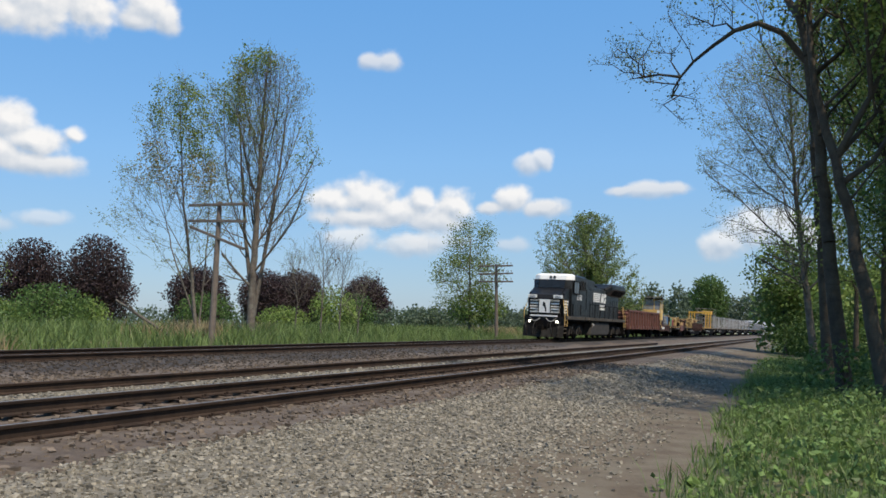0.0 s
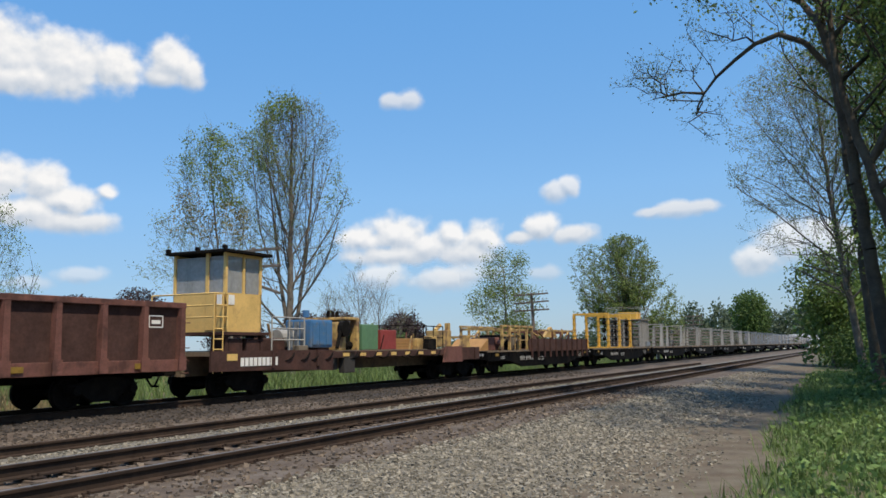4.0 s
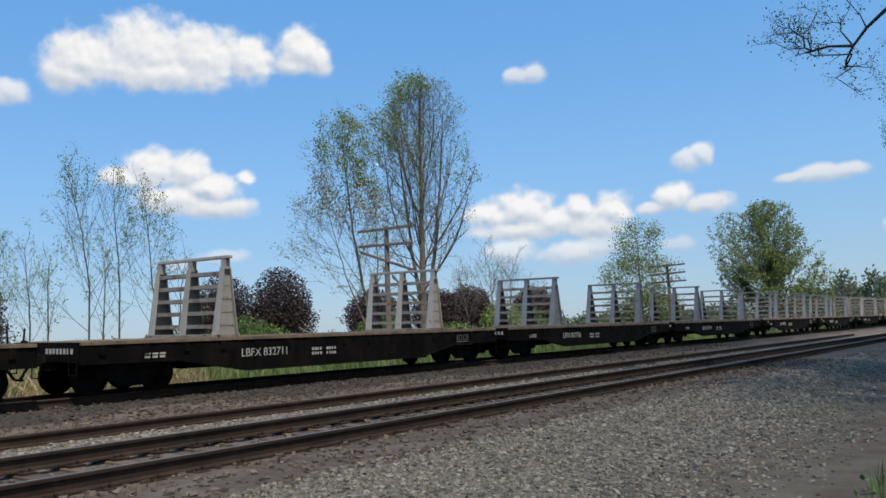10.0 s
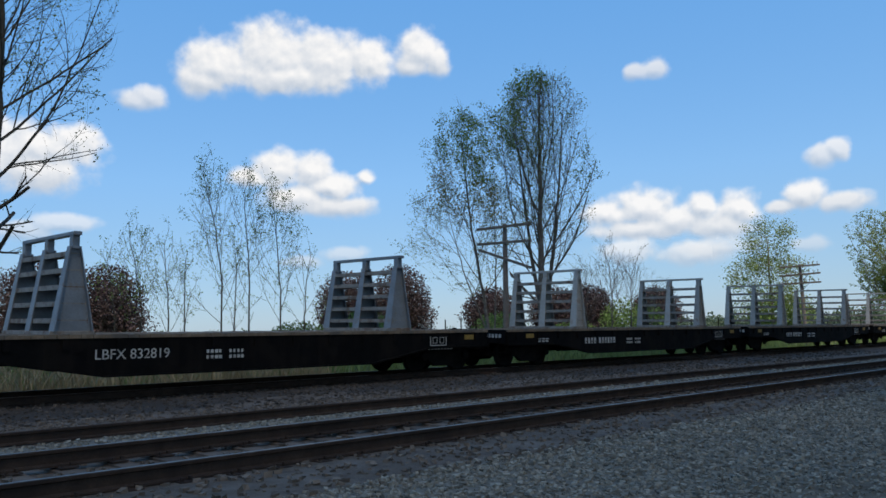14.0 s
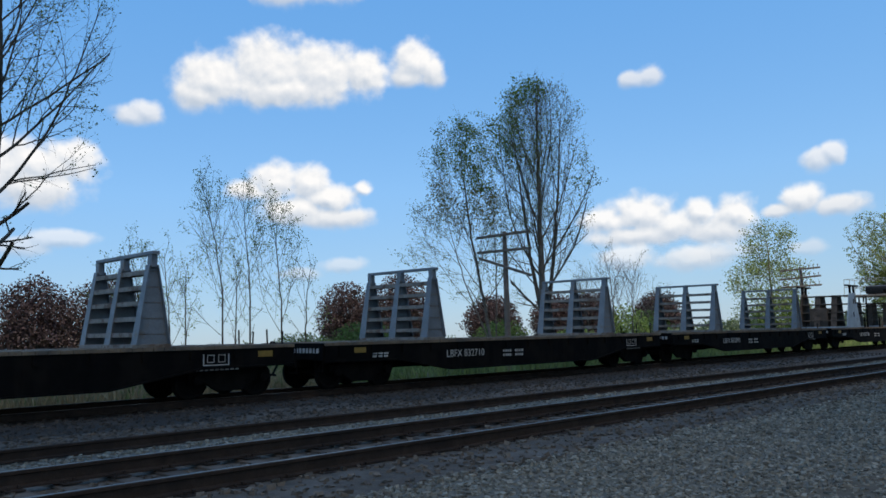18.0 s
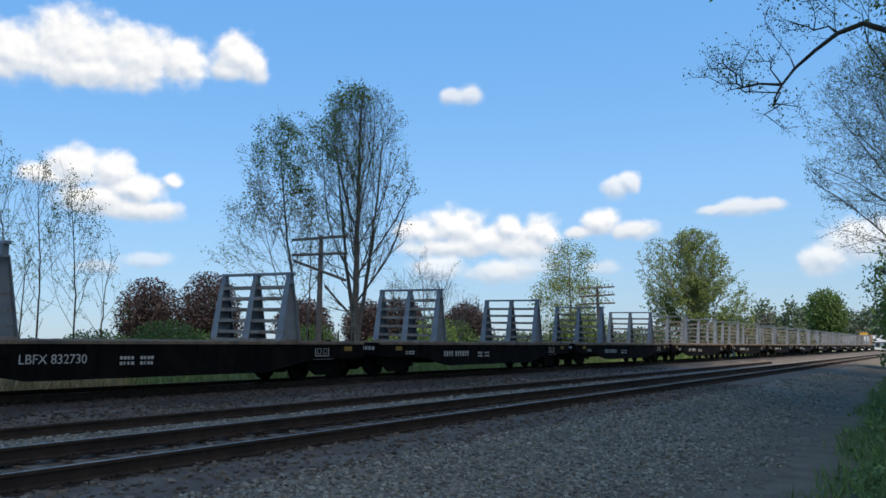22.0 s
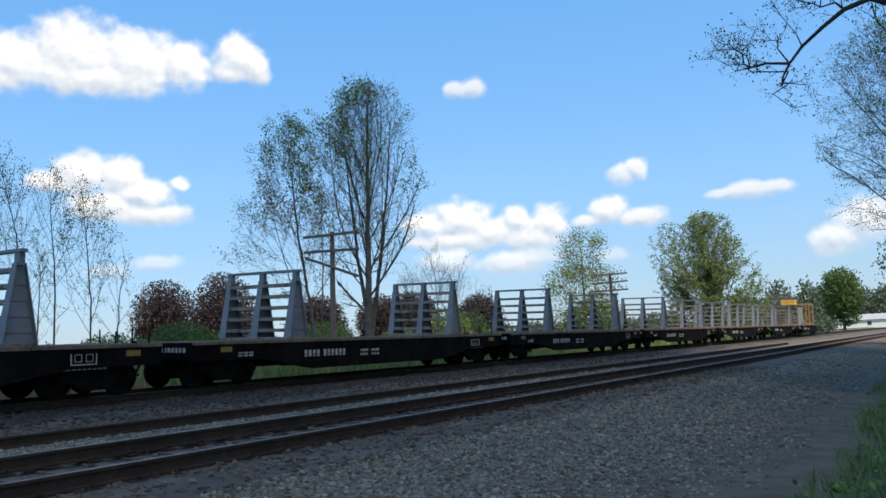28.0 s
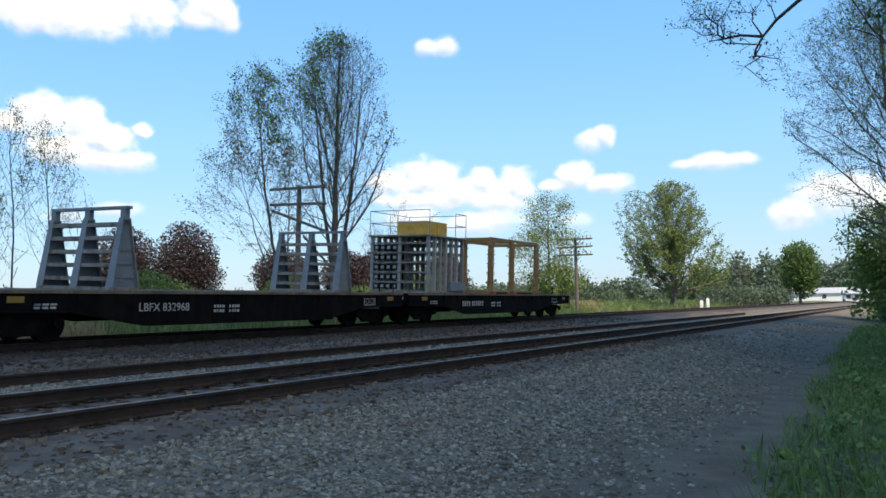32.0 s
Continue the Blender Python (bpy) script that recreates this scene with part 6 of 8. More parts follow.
    prism(bm, [(0, 0)] * 0 + [(-0.16, 1.86), (-0.06, 1.86), (0.0, 2.15), (0.16, 2.32), (0.10, 2.55), (-0.02, 2.50), (-0.10, 2.25)], -0.003, 0.003)
    bmesh.ops.transform(bm, matrix=Matrix.Translation((0.978, 0.0, 0)) @ Matrix.Rotation(math.pi / 2, 4, "Z"), verts=bm.verts)
    part("emblem", bm, M_BLACK, panel, "plain dark emblem shape")
    text_part("cab_number", "8360", 0.56, M_WHITE, cab, side_m(4.7, -1.512, 3.0) @ Matrix.Diagonal((1.2, 1.0, 1.0, 1.0)), "white cab number")
    # hood emblem as plain shapes
    for k in range(5):
        bm = bmesh.new()
        prism(bm, [(10.0 - 0.07 * k * 0, 2.98 + k * 0.15), (12.05 + 0.07 * k, 2.98 + k * 0.15), (12.10 + 0.07 * k, 3.09 + k * 0.15), (10.0, 3.09 + k * 0.15)], -1.005, -0.995)
        part("emblem_stripe", bm, M_WHITE, hood)
    for pts in ([(12.45, 2.95), (12.75, 2.95), (13.05, 3.68), (12.78, 3.72)], [(12.75, 3.1), (13.1, 2.95), (13.35, 2.95), (13.05, 3.55)], [(13.15, 2.95), (13.42, 2.95), (13.62, 3.70), (13.35, 3.70)],
                [(13.6, 2.93), (14.1, 2.95), (14.22, 3.25), (13.95, 3.36), (14.3, 3.55), (14.25, 3.70), (13.8, 3.72), (13.68, 3.45), (13.95, 3.28), (13.65, 3.1)]):
        bm = bmesh.new()
        prism(bm, pts, -1.006, -0.995)
        part("emblem_block", bm, M_WHITE, hood)
    for z, w in ((2.62, 1.75), (2.36, 1.95)):
        bm = bmesh.new()
        n = 7 if z > 2.5 else 8
        for i in range(n):
            a = 12.1 + (w / n) * i
            prism(bm, [(a, z), (a + w / n - 0.06, z), (a + w / n - 0.02, z + 0.17), (a + 0.04, z + 0.17)], -1.018, -0.995)
        part("emblem_bar", bm, M_WHITE, hood)
    for o in hood.children:
        if o.name.startswith("emblem"):
            o.location = (0.75, 0, -0.06)
    # a little longer, taller and wider all over
    for o in v.children:
        o.matrix_basis = Matrix.Diagonal((1.02, 1.02, 1.0 if o.name.startswith("truck") else 1.045, 1.0)) @ o.matrix_basis


def build_gondola():
    L = 17.9
    v = vehicle("gondola_car", "rust-brown open gondola car with ribbed steel sides", "gondola car", -124.5)
    x0, x1, zt, zb = 1.3, L - 0.6, 2.56, 0.98
    for s in (-1, 1):
        bm = bmesh.new()
        box(bm, x0, x1, s * 1.36 - 0.02, s * 1.36 + 0.02, zb, zt)
        # the shade of chord and ribs is put into the panels' darker colour
        side = part("side_panel", bm, M_RUST_DARK, v)
        bm = bmesh.new()
        box(bm, x0, x1, s * 1.40 - 0.07, s * 1.40 + 0.07, zb - 0.16, zb + 0.16, bevel=0.01)
        part("side_sill", bm, M_RUST, side)
        bm = bmesh.new()
        box(bm, x0 - 0.05, x1 + 0.05, s * 1.40 - 0.09, s * 1.40 + 0.09, zt - 0.02, zt + 0.14, bevel=0.02)
        part("top_chord", bm, M_RUST, side)
        n = 13
        for i in range(n):
            a = x0 + 0.12 + (x1 - x0 - 0.24) * i / (n - 1)
            bm = bmesh.new()
            y0, y1 = s * 1.37, s * 1.56
            b = [(a - 0.10, zb - 0.12), (a + 0.10, zb - 0.12), (a + 0.07, zt - 0.02), (a - 0.07, zt - 0.02)]
            prism(bm, b, min(y0, y1), max(y0, y1))
            box(bm, a - 0.13, a + 0.13, s * 1.565 - 0.012, s * 1.565 + 0.012, zb - 0.14, zb + 0.22)
            part("rib", bm, M_RUST, side)
        bm = bmesh.new()
        for a in (2.0, 6.6, 9.4, 12.2, 15.8):
            box(bm, a - 0.22, a + 0.22, s * 1.50 - 0.004, s * 1.50 + 0.004, zb - 0.06, zb + 0.08)
        part("reflector_patches", bm, M_REFLECTOR, side, "dull yellow reflective patches")["kind"] = "stuff"
    text_part("letter_mark", "CR", 0.42, M_TANSILL, v, side_m(2.78, -1.392, 2.30), "faded pale letters")
    text_part("number_mark", "2544", 0.42, M_TANSILL, v, side_m(3.1, -1.392, 1.92), "faded pale number")
    bm = bmesh.new()
    for a, b, c, d in ((16.1, 16.6, 2.0, 2.03), (16.1, 16.6, 2.3, 2.33), (16.1, 16.13, 2.0, 2.33), (16.57, 16.6, 2.0, 2.33), (16.2, 16.5, 2.1, 2.2)):
        box(bm, a, b, -1.392, -1.384, c, d)
    part("inspection_panel", bm, M_WHITE, v)
    for s, x in ((-1, x0), (1, x1)):
        bm = bmesh.new()
        box(bm, x - 0.03, x + 0.03, -1.4, 1.4, zb - 0.1, zt)
        end = part("end_wall", bm, M_RUST, v)
        for k in range(4):
            bm = bmesh.new()
            z = zb + 0.26 + k * 0.36
            pts = [(x, z - 0.14), (x + s * 0.14, z - 0.05), (x + s * 0.14, z + 0.05), (x, z + 0.14)]
            prism(bm, pts if s < 0 else pts[::-1], -1.38, 1.38)
            part("corrugation", bm, M_RUST, end)
        bm = bmesh.new()
        for z in (0.75, 1.1, 1.45, 1.8, 2.15):
            for y in (-1.32, 1.32):
                rod(bm, (x + s * 0.2, y - 0.17, z), (x + s * 0.2, y + 0.17, z), 0.014, 6)
        part("ladder", bm, M_RUST, end)
    bm = bmesh.new()
    box(bm, x0, x1, -1.36, 1.36, zb - 0.05, zb + 0.02)
    box(bm, x0, x1, -0.3, 0.3, 0.6, zb - 0.05)
    part("floor", bm, M_UNDER, v)
    bm = bmesh.new()
    for x, h, w in ((6.4, 1.7, 1.5), (4.2, 1.4, 1.0), (12.6, 1.62, 1.6), (9.6, 1.2, 2.0)):
        g = bmesh.ops.create_icosphere(bm, subdivisions=3, radius=1.0)
        for p in g["verts"]:
            p.co = Vector((x + p.co.x * w, p.co.y * 1.1, zb + max(p.co.z, 0) * h)) + Vector((noise.noise(p.co * 3), noise.noise(p.co * 3 + Vector((5, 0, 0))), noise.noise(p.co * 4))) * 0.16
    part("scrap_load", bm, M_RUST, v, "mounds of rusty scrap inside")
    for x in (3.3, L - 2.9):
        freight_truck(v, x)
    coupler(v, 0.3, -1)
    coupler(v, L - 0.02, 1)


def build_cab_car():
    L = 19.4
    v = vehicle("work_car", "rusty depressed work car with a yellow operator's cab and machinery", "work car", -106.6)
    # low frame, with raised ends
    for s in (-1, 1):
        bm = bmesh.new()
        prism(bm, [(0.5, 1.35), (0.5, 0.75), (4.0, 0.72), (6.6, 0.62), (6.6, 1.05), (15.0, 1.05), (15.4, 0.78), (18.9, 0.82), (18.9, 1.38), (15.2, 1.38), (15.0, 1.28), (6.8, 1.28), (6.4, 1.35)], s * 1.42 - 0.04, s * 1.42 + 0.04)
        for a in (3.2, 5.6, 15.5, 18.3):
            box(bm, a, a + 0.14, s * 1.47 - 0.04, s * 1.47 + 0.04, 0.8, 1.35)
        part("side_sill", bm, M_RUST_DARK if s < 0 else M_SILL, v)
    bm = bmesh.new()
    for k in range(7):
        box(bm, 7.2 + k * 1.12, 7.6 + k * 1.12, -1.475, -1.465, 1.10, 1.22)
    part("warning_patches", bm, M_YELLOW, v, "yellow warning patches")["kind"] = "stuff"
    bm = bmesh.new()
    box(bm, 1.15, 1.6, -1.475, -1.465, 1.06, 1.26)
    part("warning_patch", bm, M_YELLOW, v)
    bm = bmesh.new()
    for i in range(9):
        box(bm, 1.75 + i * 0.2, 1.90 + i * 0.2, -1.475, -1.463, 0.88, 1.14)
    part("stencil_marks", bm, M_WHITE, v, "white stencilled marks")
    bm = bmesh.new()
    box(bm, 0.5, 18.9, -1.4, 1.4, 1.2, 1.32)
    box(bm, 0.5, 18.9, -0.3, 0.3, 0.6, 1.2)
    part("deck", bm, M_DECK, v)
    # cab on legs
    bm = bmesh.new()
    for x in (1.3, 2.9):
        for y in (-1.25, 0.7):
            box(bm, x - 0.06, x + 0.06, y - 0.06, y + 0.06, 1.3, 1.92)
    box(bm, 1.0, 3.15, -1.4, 0.95, 1.82, 1.92, bevel=0.01)
    for x in (1.7, 2.5):
        box(bm, x - 0.3, x + 0.3, -1.3, -0.6, 1.32, 1.7)
    box(bm, 3.3, 4.6, -0.9, 0.6, 1.32, 1.75, bevel=0.05)
    part("cab_stand", bm, M_RUST_DARK, v)
    z0, z1 = 1.92, 4.32
    xa, xb, ya, yb = 1.2, 2.85, -1.3, 0.82
    zw = z0 + 1.18
    bm = bmesh.new()
    for a, b, c, d in ((xa, xb, ya, ya + 0.05), (xa, xb, yb - 0.05, yb), (xa, xa + 0.05, ya, yb), (xb - 0.05, xb, ya, yb)):
        box(bm, a, b, c, d, z0, zw)
    cab = part("operator_cab", bm, M_YELLOW, v, "yellow steel operator's cab with wire-glass windows")
    for x in (xa + 0.04, (xa + xb) / 2, xb - 0.04):
        for y in (ya + 0.04, yb - 0.04):
            bm = bmesh.new()
            box(bm, x - 0.05, x + 0.05, y - 0.045, y + 0.045, zw, z1)
            part("corner_post", bm, M_YELLOW, cab)
    for x in (xa + 0.04, xb - 0.04):
        bm = bmesh.new()
        box(bm, x - 0.045, x + 0.045, -0.62, -0.50, zw, z1)
        part("window_post", bm, M_YELLOW, cab)
    for y in (ya + 0.04, yb - 0.04):
        bm = bmesh.new()
        box(bm, xa, xb, y - 0.035, y + 0.035, z1 - 0.1, z1 - 0.003)
        part("head_rail", bm, M_YELLOW, cab)
    bm = bmesh.new()
    box(bm, xa - 0.2, xb + 0.3, ya - 0.2, yb + 0.2, z1, z1 + 0.09, bevel=0.02)
    part("roof", bm, M_UNDER, cab, "dark flat cab roof")
    haze = material("wire_glass", (0.36, 0.37, 0.37), 0.45, vary=0.15, scale=8.0, streak=(0.22, 0.23, 0.24))
    haze.node_tree.nodes["Principled BSDF"].inputs["Alpha"].default_value = 0.62
    for x0, x1, y0, y1 in ((xa + 0.09, 2.05, ya + 0.035, ya + 0.045), (2.15, xb - 0.09, ya + 0.035, ya + 0.045), (xa + 0.09, 2.05, yb - 0.045, yb - 0.035), (2.15, xb - 0.09, yb - 0.045, yb - 0.035),
                           (xa + 0.035, xa + 0.045, ya + 0.09, -0.62), (xa + 0.035, xa + 0.045, -0.5, yb - 0.09), (xb - 0.045, xb - 0.035, ya + 0.09, -0.62), (xb - 0.045, xb - 0.035, -0.5, yb - 0.09)):
        bm = bmesh.new()
        box(bm, x0, x1, y0, y1, zw + 0.01, z1 - 0.1)
        part("window", bm, haze, cab, "hazy wire-glass window")
    bm = bmesh.new()
    box(bm, xa - 0.03, xa, -1.25, -0.55, z0 + 0.05, zw - 0.02, bevel=0.01)
    part("door", bm, M_YELLOW, cab)
    for x0, x1, y0, y1 in ((xa - 0.045, xa - 0.03, -1.2, -0.9), (xa + 0.12, xa + 0.4, ya - 0.012, ya)):
        bm = bmesh.new()
        box(bm, x0, x1, y0, y1, zw - 0.36, zw - 0.06)
        part("notice", bm, M_WHITE, cab, "white notice plate with unreadable print")
    for y in (ya - 0.1, -0.3, yb + 0.1):
        bm = bmesh.new()
        box(bm, xa - 0.22, xa - 0.1, y - 0.07, y + 0.07, z1 + 0.09, z1 + 0.2, bevel=0.02)
        part("work_lamp", bm, M_UNDER, cab)
    bm = bmesh.new()
    railing(bm, [(0.7, -1.4, 2.0), (0.7, 1.2, 2.0)], 1.05, 0.025, 2)
    railing(bm, [(0.7, -1.4, 2.0), (1.2, -1.4, 2.0)], 1.05, 0.025, 2)
    for k in range(5):
        rod(bm, (0.62, -1.42, 0.8 + 0.3 * k), (1.0, -1.42, 0.8 + 0.3 * k), 0.02, 6)
    rod(bm, (0.62, -1.42, 0.7), (0.62, -1.42, 3.05), 0.02, 6)
    rod(bm, (1.0, -1.42, 0.7), (1.0, -1.42, 3.05), 0.02, 6)
    part("guard_rail", bm, M_YELLOW, v, "yellow tube railing and ladder")
    bm = bmesh.new()
    railing(bm, [(3.3, -1.38, 1.32), (4.2, -1.38, 1.32), (5.0, -1.38, 1.32)], 1.1, 0.025, 2)
    part("pale_rail", bm, M_RACK, v)
    # machinery
    bm = bmesh.new()
    box(bm, 5.6, 6.9, -1.22, -0.1, 1.42, 2.4, bevel=0.06)
    rod(bm, (6.0, -0.7, 2.5), (6.0, -0.7, 2.74), 0.12, 10)
    blue = part("blue_cabinet", bm, M_BLUE, v, "blue machinery cabinet")
    for k in range(3):
        bm = bmesh.new()
        box(bm, 5.68 + k * 0.4, 6.02 + k * 0.4, -1.245, -1.215, 1.52, 2.3, bevel=0.012)
        part("cabinet_door", bm, M_BLUE, blue)
    for x in (4.5, 4.85, 5.2):
        bm = bmesh.new()
        box(bm, x - 0.05, x + 0.05, -1.25, -1.1, 1.32, 2.3)
        part("upright", bm, M_BLUEGREY, v)
    bm = bmesh.new()
    rod(bm, (4.6, -0.5, 1.75), (5.4, -0.5, 1.75), 0.3, 14)
    part("oil_drum", bm, M_RACK, v)
    for x, r in ((5.6, 0.34), (6.6, 0.24)):
        bm = bmesh.new()
        rod(bm, (x, -1.36, 1.0), (x, -0.8, 1.0), r, 16)
        rod(bm, (x, -1.4, 1.0), (x, -1.36, 1.0), r * 0.5, 12)
        part("hose_reel", bm, M_TANSILL, v, "tan hose reel under the deck")
    bm = bmesh.new()
    box(bm, 7.3, 8.0, -1.46, -1.2, 0.5, 1.3, bevel=0.03)
    box(bm, 6.5, 7.1, -1.3, -0.9, 0.62, 1.2, bevel=0.05)
    part("hanger", bm, M_GREYTANK, v)
    bm = bmesh.new()
    box(bm, 7.35, 7.95, -1.1, 0.9, 1.3, 2.35, bevel=0.06)
    box(bm, 7.95, 8.75, -0.2, 0.9, 1.3, 2.45, bevel=0.04)
    box(bm, 7.9, 8.8, -1.1, 0.9, 2.45, 2.55, bevel=0.02)
    box(bm, 8.62, 8.8, -1.12, -0.8, 1.3, 2.5, bevel=0.02)
    engine = part("engine_house", bm, M_WORN_YELLOW, v, "weathered yellow engine housing")
    bm = bmesh.new()
    rod(bm, (7.65, -1.3, 2.1), (7.65, -1.1, 2.1), 0.3, 16)
    rod(bm, (7.2, -1.2, 1.4), (7.5, -1.2, 2.3), 0.07, 8)
    rod(bm, (8.35, -0.9, 1.35), (8.15, -0.9, 2.6), 0.05, 8)
    rod(bm, (8.2, -0.8, 1.5), (8.6, -0.8, 1.5), 0.16, 10)
    part("engine", bm, M_UNDER, engine)
    for a in (7.9, 8.2, 8.5):
        bm = bmesh.new()
        rod(bm, (a, -0.3, 2.55), (a, -0.3, 2.8), 0.06, 8)
        part("exhaust_pipe", bm, M_UNDER, engine)
    bm = bmesh.new()
    box(bm, 8.95, 10.1, -1.15, 0.3, 1.32, 2.3, bevel=0.03)
    part("green_box", bm, M_GREEN, v, "dull green steel box")
    bm = bmesh.new()
    box(bm, 10.3, 11.5, -1.15, 0.3, 1.32, 2.1, bevel=0.03)
    part("red_box", bm, M_RED, v, "dark red steel box")
    for k in range(4):
        bm = bmesh.new()
        box(bm, 11.7, 14.3 - 0.2 * k, -0.9, 0.8, 1.30 + 0.12 * k, 1.41 + 0.12 * k, bevel=0.01)
        part("timber", bm, M_ORANGE, v, "orange-brown timber")
    bm = bmesh.new()
    railing(bm, [(13.4, -1.38, 1.3), (14.3, -1.38, 1.3), (15.2, -1.38, 1.3)], 1.0, 0.022, 1)
    railing(bm, [(13.4, 1.38, 1.3), (14.3, 1.38, 1.3), (15.2, 1.38, 1.3), (18.7, 1.38, 1.38)], 1.1, 0.022, 1)
    part("guard_rail", bm, M_UNDER, v)
    bm = bmesh.new()
    prism(bm, [(15.0, 0.72), (15.25, 1.42), (16.9, 1.42), (16.9, 0.72)], -1.52, -1.46)
    part("gusset", bm, M_RUST, v)
    bm = bmesh.new()
    box(bm, 15.8, 16.6, -1.1, -0.2, 1.42, 2.15, bevel=0.03)
    box(bm, 16.5, 16.7, -1.0, -0.8, 1.42, 2.5)
    rod(bm, (15.9, -0.6, 2.15), (16.4, -0.6, 2.4), 0.1, 10)
    part("winch", bm, M_WORN_YELLOW, v, "small yellow winch frame")
    rng = random.Random(5)
    for i in range(34):
        x, y = rng.uniform(3.2, 15.0), rng.uniform(-1.3, -0.2)
        bm = bmesh.new()
        r = rng.uniform(0.02, 0.06)
        if i % 3 == 0:
            h = rng.uniform(0.5, 1.0)
            rod(bm, (x, y, 1.3), (x + rng.uniform(-0.3, 0.3), y, 1.3 + h), r, 7)
            part("stanchion", bm, (M_WORN_YELLOW, M_RUST, M_UNDER)[i % 9 // 3], v)
        elif i % 3 == 1:
            w = rng.uniform(0.12, 0.35)
            box(bm, x - w, x + w, y - 0.2, y + 0.2, 1.3, 1.3 + rng.uniform(0.2, 0.6), bevel=0.03)
            part("gear_box", bm, (M_RUST, M_UNDER, M_TANSILL, M_WORN_YELLOW)[i % 4], v)
        else:
            p = [Vector((x + 0.16 * q, -1.45 + 0.05 * math.sin(q), 1.25 - 0.25 * math.sin(math.pi * q / 6))) for q in range(7)]
            for a, b in zip(p, p[1:]):
                rod(bm, a, b, 0.025, 6)
            part("hydraulic_hose", bm, M_UNDER, v)
    bm = bmesh.new()
    prism(bm, [(17.3, 1.38), (18.5, 1.38), (18.2, 1.8), (17.6, 1.9)], -1.2, -1.1)
    prism(bm, [(17.3, 1.38), (18.5, 1.38), (18.2, 1.8), (17.6, 1.9)], 0.4, 0.5)
    box(bm, 17.5, 18.3, -1.2, 0.5, 1.8, 1.9)
    part("roller_cradle", bm, M_WORN_YELLOW, v, "worn yellow roller cradle")
    freight_truck(v, 2.4)
    freight_truck(v, 16.2)
    freight_truck(v, 17.9, 1.2)
    coupler(v, 0.02, -1)
    coupler(v, L - 0.02, 1)


def build_machine_car():
    L = 17.5
    v = vehicle("work_car", "flat work car with ribbed steel sides and yellow machinery", "work car", -87.2)
    flat_body(v, L, M_SILL, M_DECK)
    for s in (-1, 1):
        bm = bmesh.new()
        box(bm, 6.0, 16.6, s * 1.50 - 0.02, s * 1.50 + 0.02, 1.05, 1.75)
        wall = part("side_wall", bm, M_RUST_DARK, v)
        for i in range(11):
            bm = bmesh.new()
            a = 6.3 + i * 1.0
            prism(bm, [(a - 0.06, 0.7), (a + 0.06, 0.7), (a + 0.06, 1.8), (a - 0.06, 1.8)], s * 1.56 - 0.04, s * 1.56 + 0.04)
            part("rib", bm, M_RUST_DARK, wall)
    bm = bmesh.new()
    prism(bm, [(0.6, 1.12), (1.8, 1.12), (1.8, 1.75)], -0.9, 0.9)
    part("ramp", bm, M_ORANGE, v, "orange timber ramp")
    for x in (2.9, 3.9, 5.2, 6.4, 7.2):
        for y in (-1.2, 1.2):
            bm = bmesh.new()
            box(bm, x - 0.06, x + 0.06, y - 0.06, y + 0.06, 1.12, 2.42)
            part("upright", bm, M_WORN_YELLOW, v)
    for y in (-1.2, 1.2):
        for x0, x1, z in ((2.8, 7.3, 2.36), (2.8, 5.3, 1.85), (8.6, 14.6, 2.2)):
            bm = bmesh.new()
            box(bm, x0, x1, y - 0.07, y + 0.07, z, z + 0.11, bevel=0.01)
            part("long_beam", bm, M_WORN_YELLOW, v)
        for a, b in (((3.0, 1.2), (4.8, 2.3)), ((7.0, 2.3), (8.8, 1.9)), ((8.8, 2.2), (10.6, 1.4)), ((13.0, 1.5), (14.4, 2.25))):
            bm = bmesh.new()
            rod(bm, (a[0], y * 0.8, a[1]), (b[0], y * 0.8, b[1]), 0.06, 8)
            part("brace", bm, M_WORN_YELLOW, v)
    for x in (2.9, 5.2, 7.2, 11.4, 14.5):
        bm = bmesh.new()
        box(bm, x - 0.07, x + 0.07, -1.2, 1.2, 2.2, 2.32)
        part("cross_beam", bm, M_WORN_YELLOW if x < 11 else M_RUST, v)
    for x in (8.8, 11.4, 13.0, 14.5):
        bm = bmesh.new()
        for y in (-0.9, 0.9):
            box(bm, x - 0.06, x + 0.06, y - 0.06, y + 0.06, 1.12, 2.25)
        box(bm, x - 0.06, x + 0.06, -0.9, 0.9, 2.1, 2.2)
        part("trestle", bm, M_RUST, v)
    for x, h, mat in ((3.4, 0.7, M_RUST), (4.5, 0.85, M_UNDER), (6.0, 0.7, M_TANSILL)):
        bm = bmesh.new()
        box(bm, x - 0.35, x + 0.35, -0.7, 0.7, 1.12, 1.12 + h, bevel=0.05)
        rod(bm, (x, -0.75, 1.5), (x, -0.95, 1.5), 0.2, 12)
        part("machinery", bm, mat, v)
    bm = bmesh.new()
    rod(bm, (7.6, -0.8, 1.6), (7.6, 0.8, 1.6), 0.4, 16)
    part("cable_drum", bm, M_UNDER, v)
    for outline, y0, y1 in (([(10.0, 1.85), (12.5, 1.85), (11.3, 2.5)], -0.9, -0.7), ([(12.9, 1.85), (13.3, 1.85), (13.1, 2.4)], -1.0, -0.9)):
        bm = bmesh.new()
        prism(bm, outline, y0, y1)
        part("clamp_arm", bm, M_WORN_YELLOW, v)
    bm = bmesh.new()
    railing(bm, [(4.2, -1.4, 1.12), (5.0, -1.4, 1.12), (5.9, -1.4, 1.12)], 1.1, 0.025, 1)
    part("guard_rail", bm, M_WORN_YELLOW, v)
    for o in v.children:
        if o.name.split(".")[0] not in FLAT_PARTS:
            o.location.z += DECK - 1.10
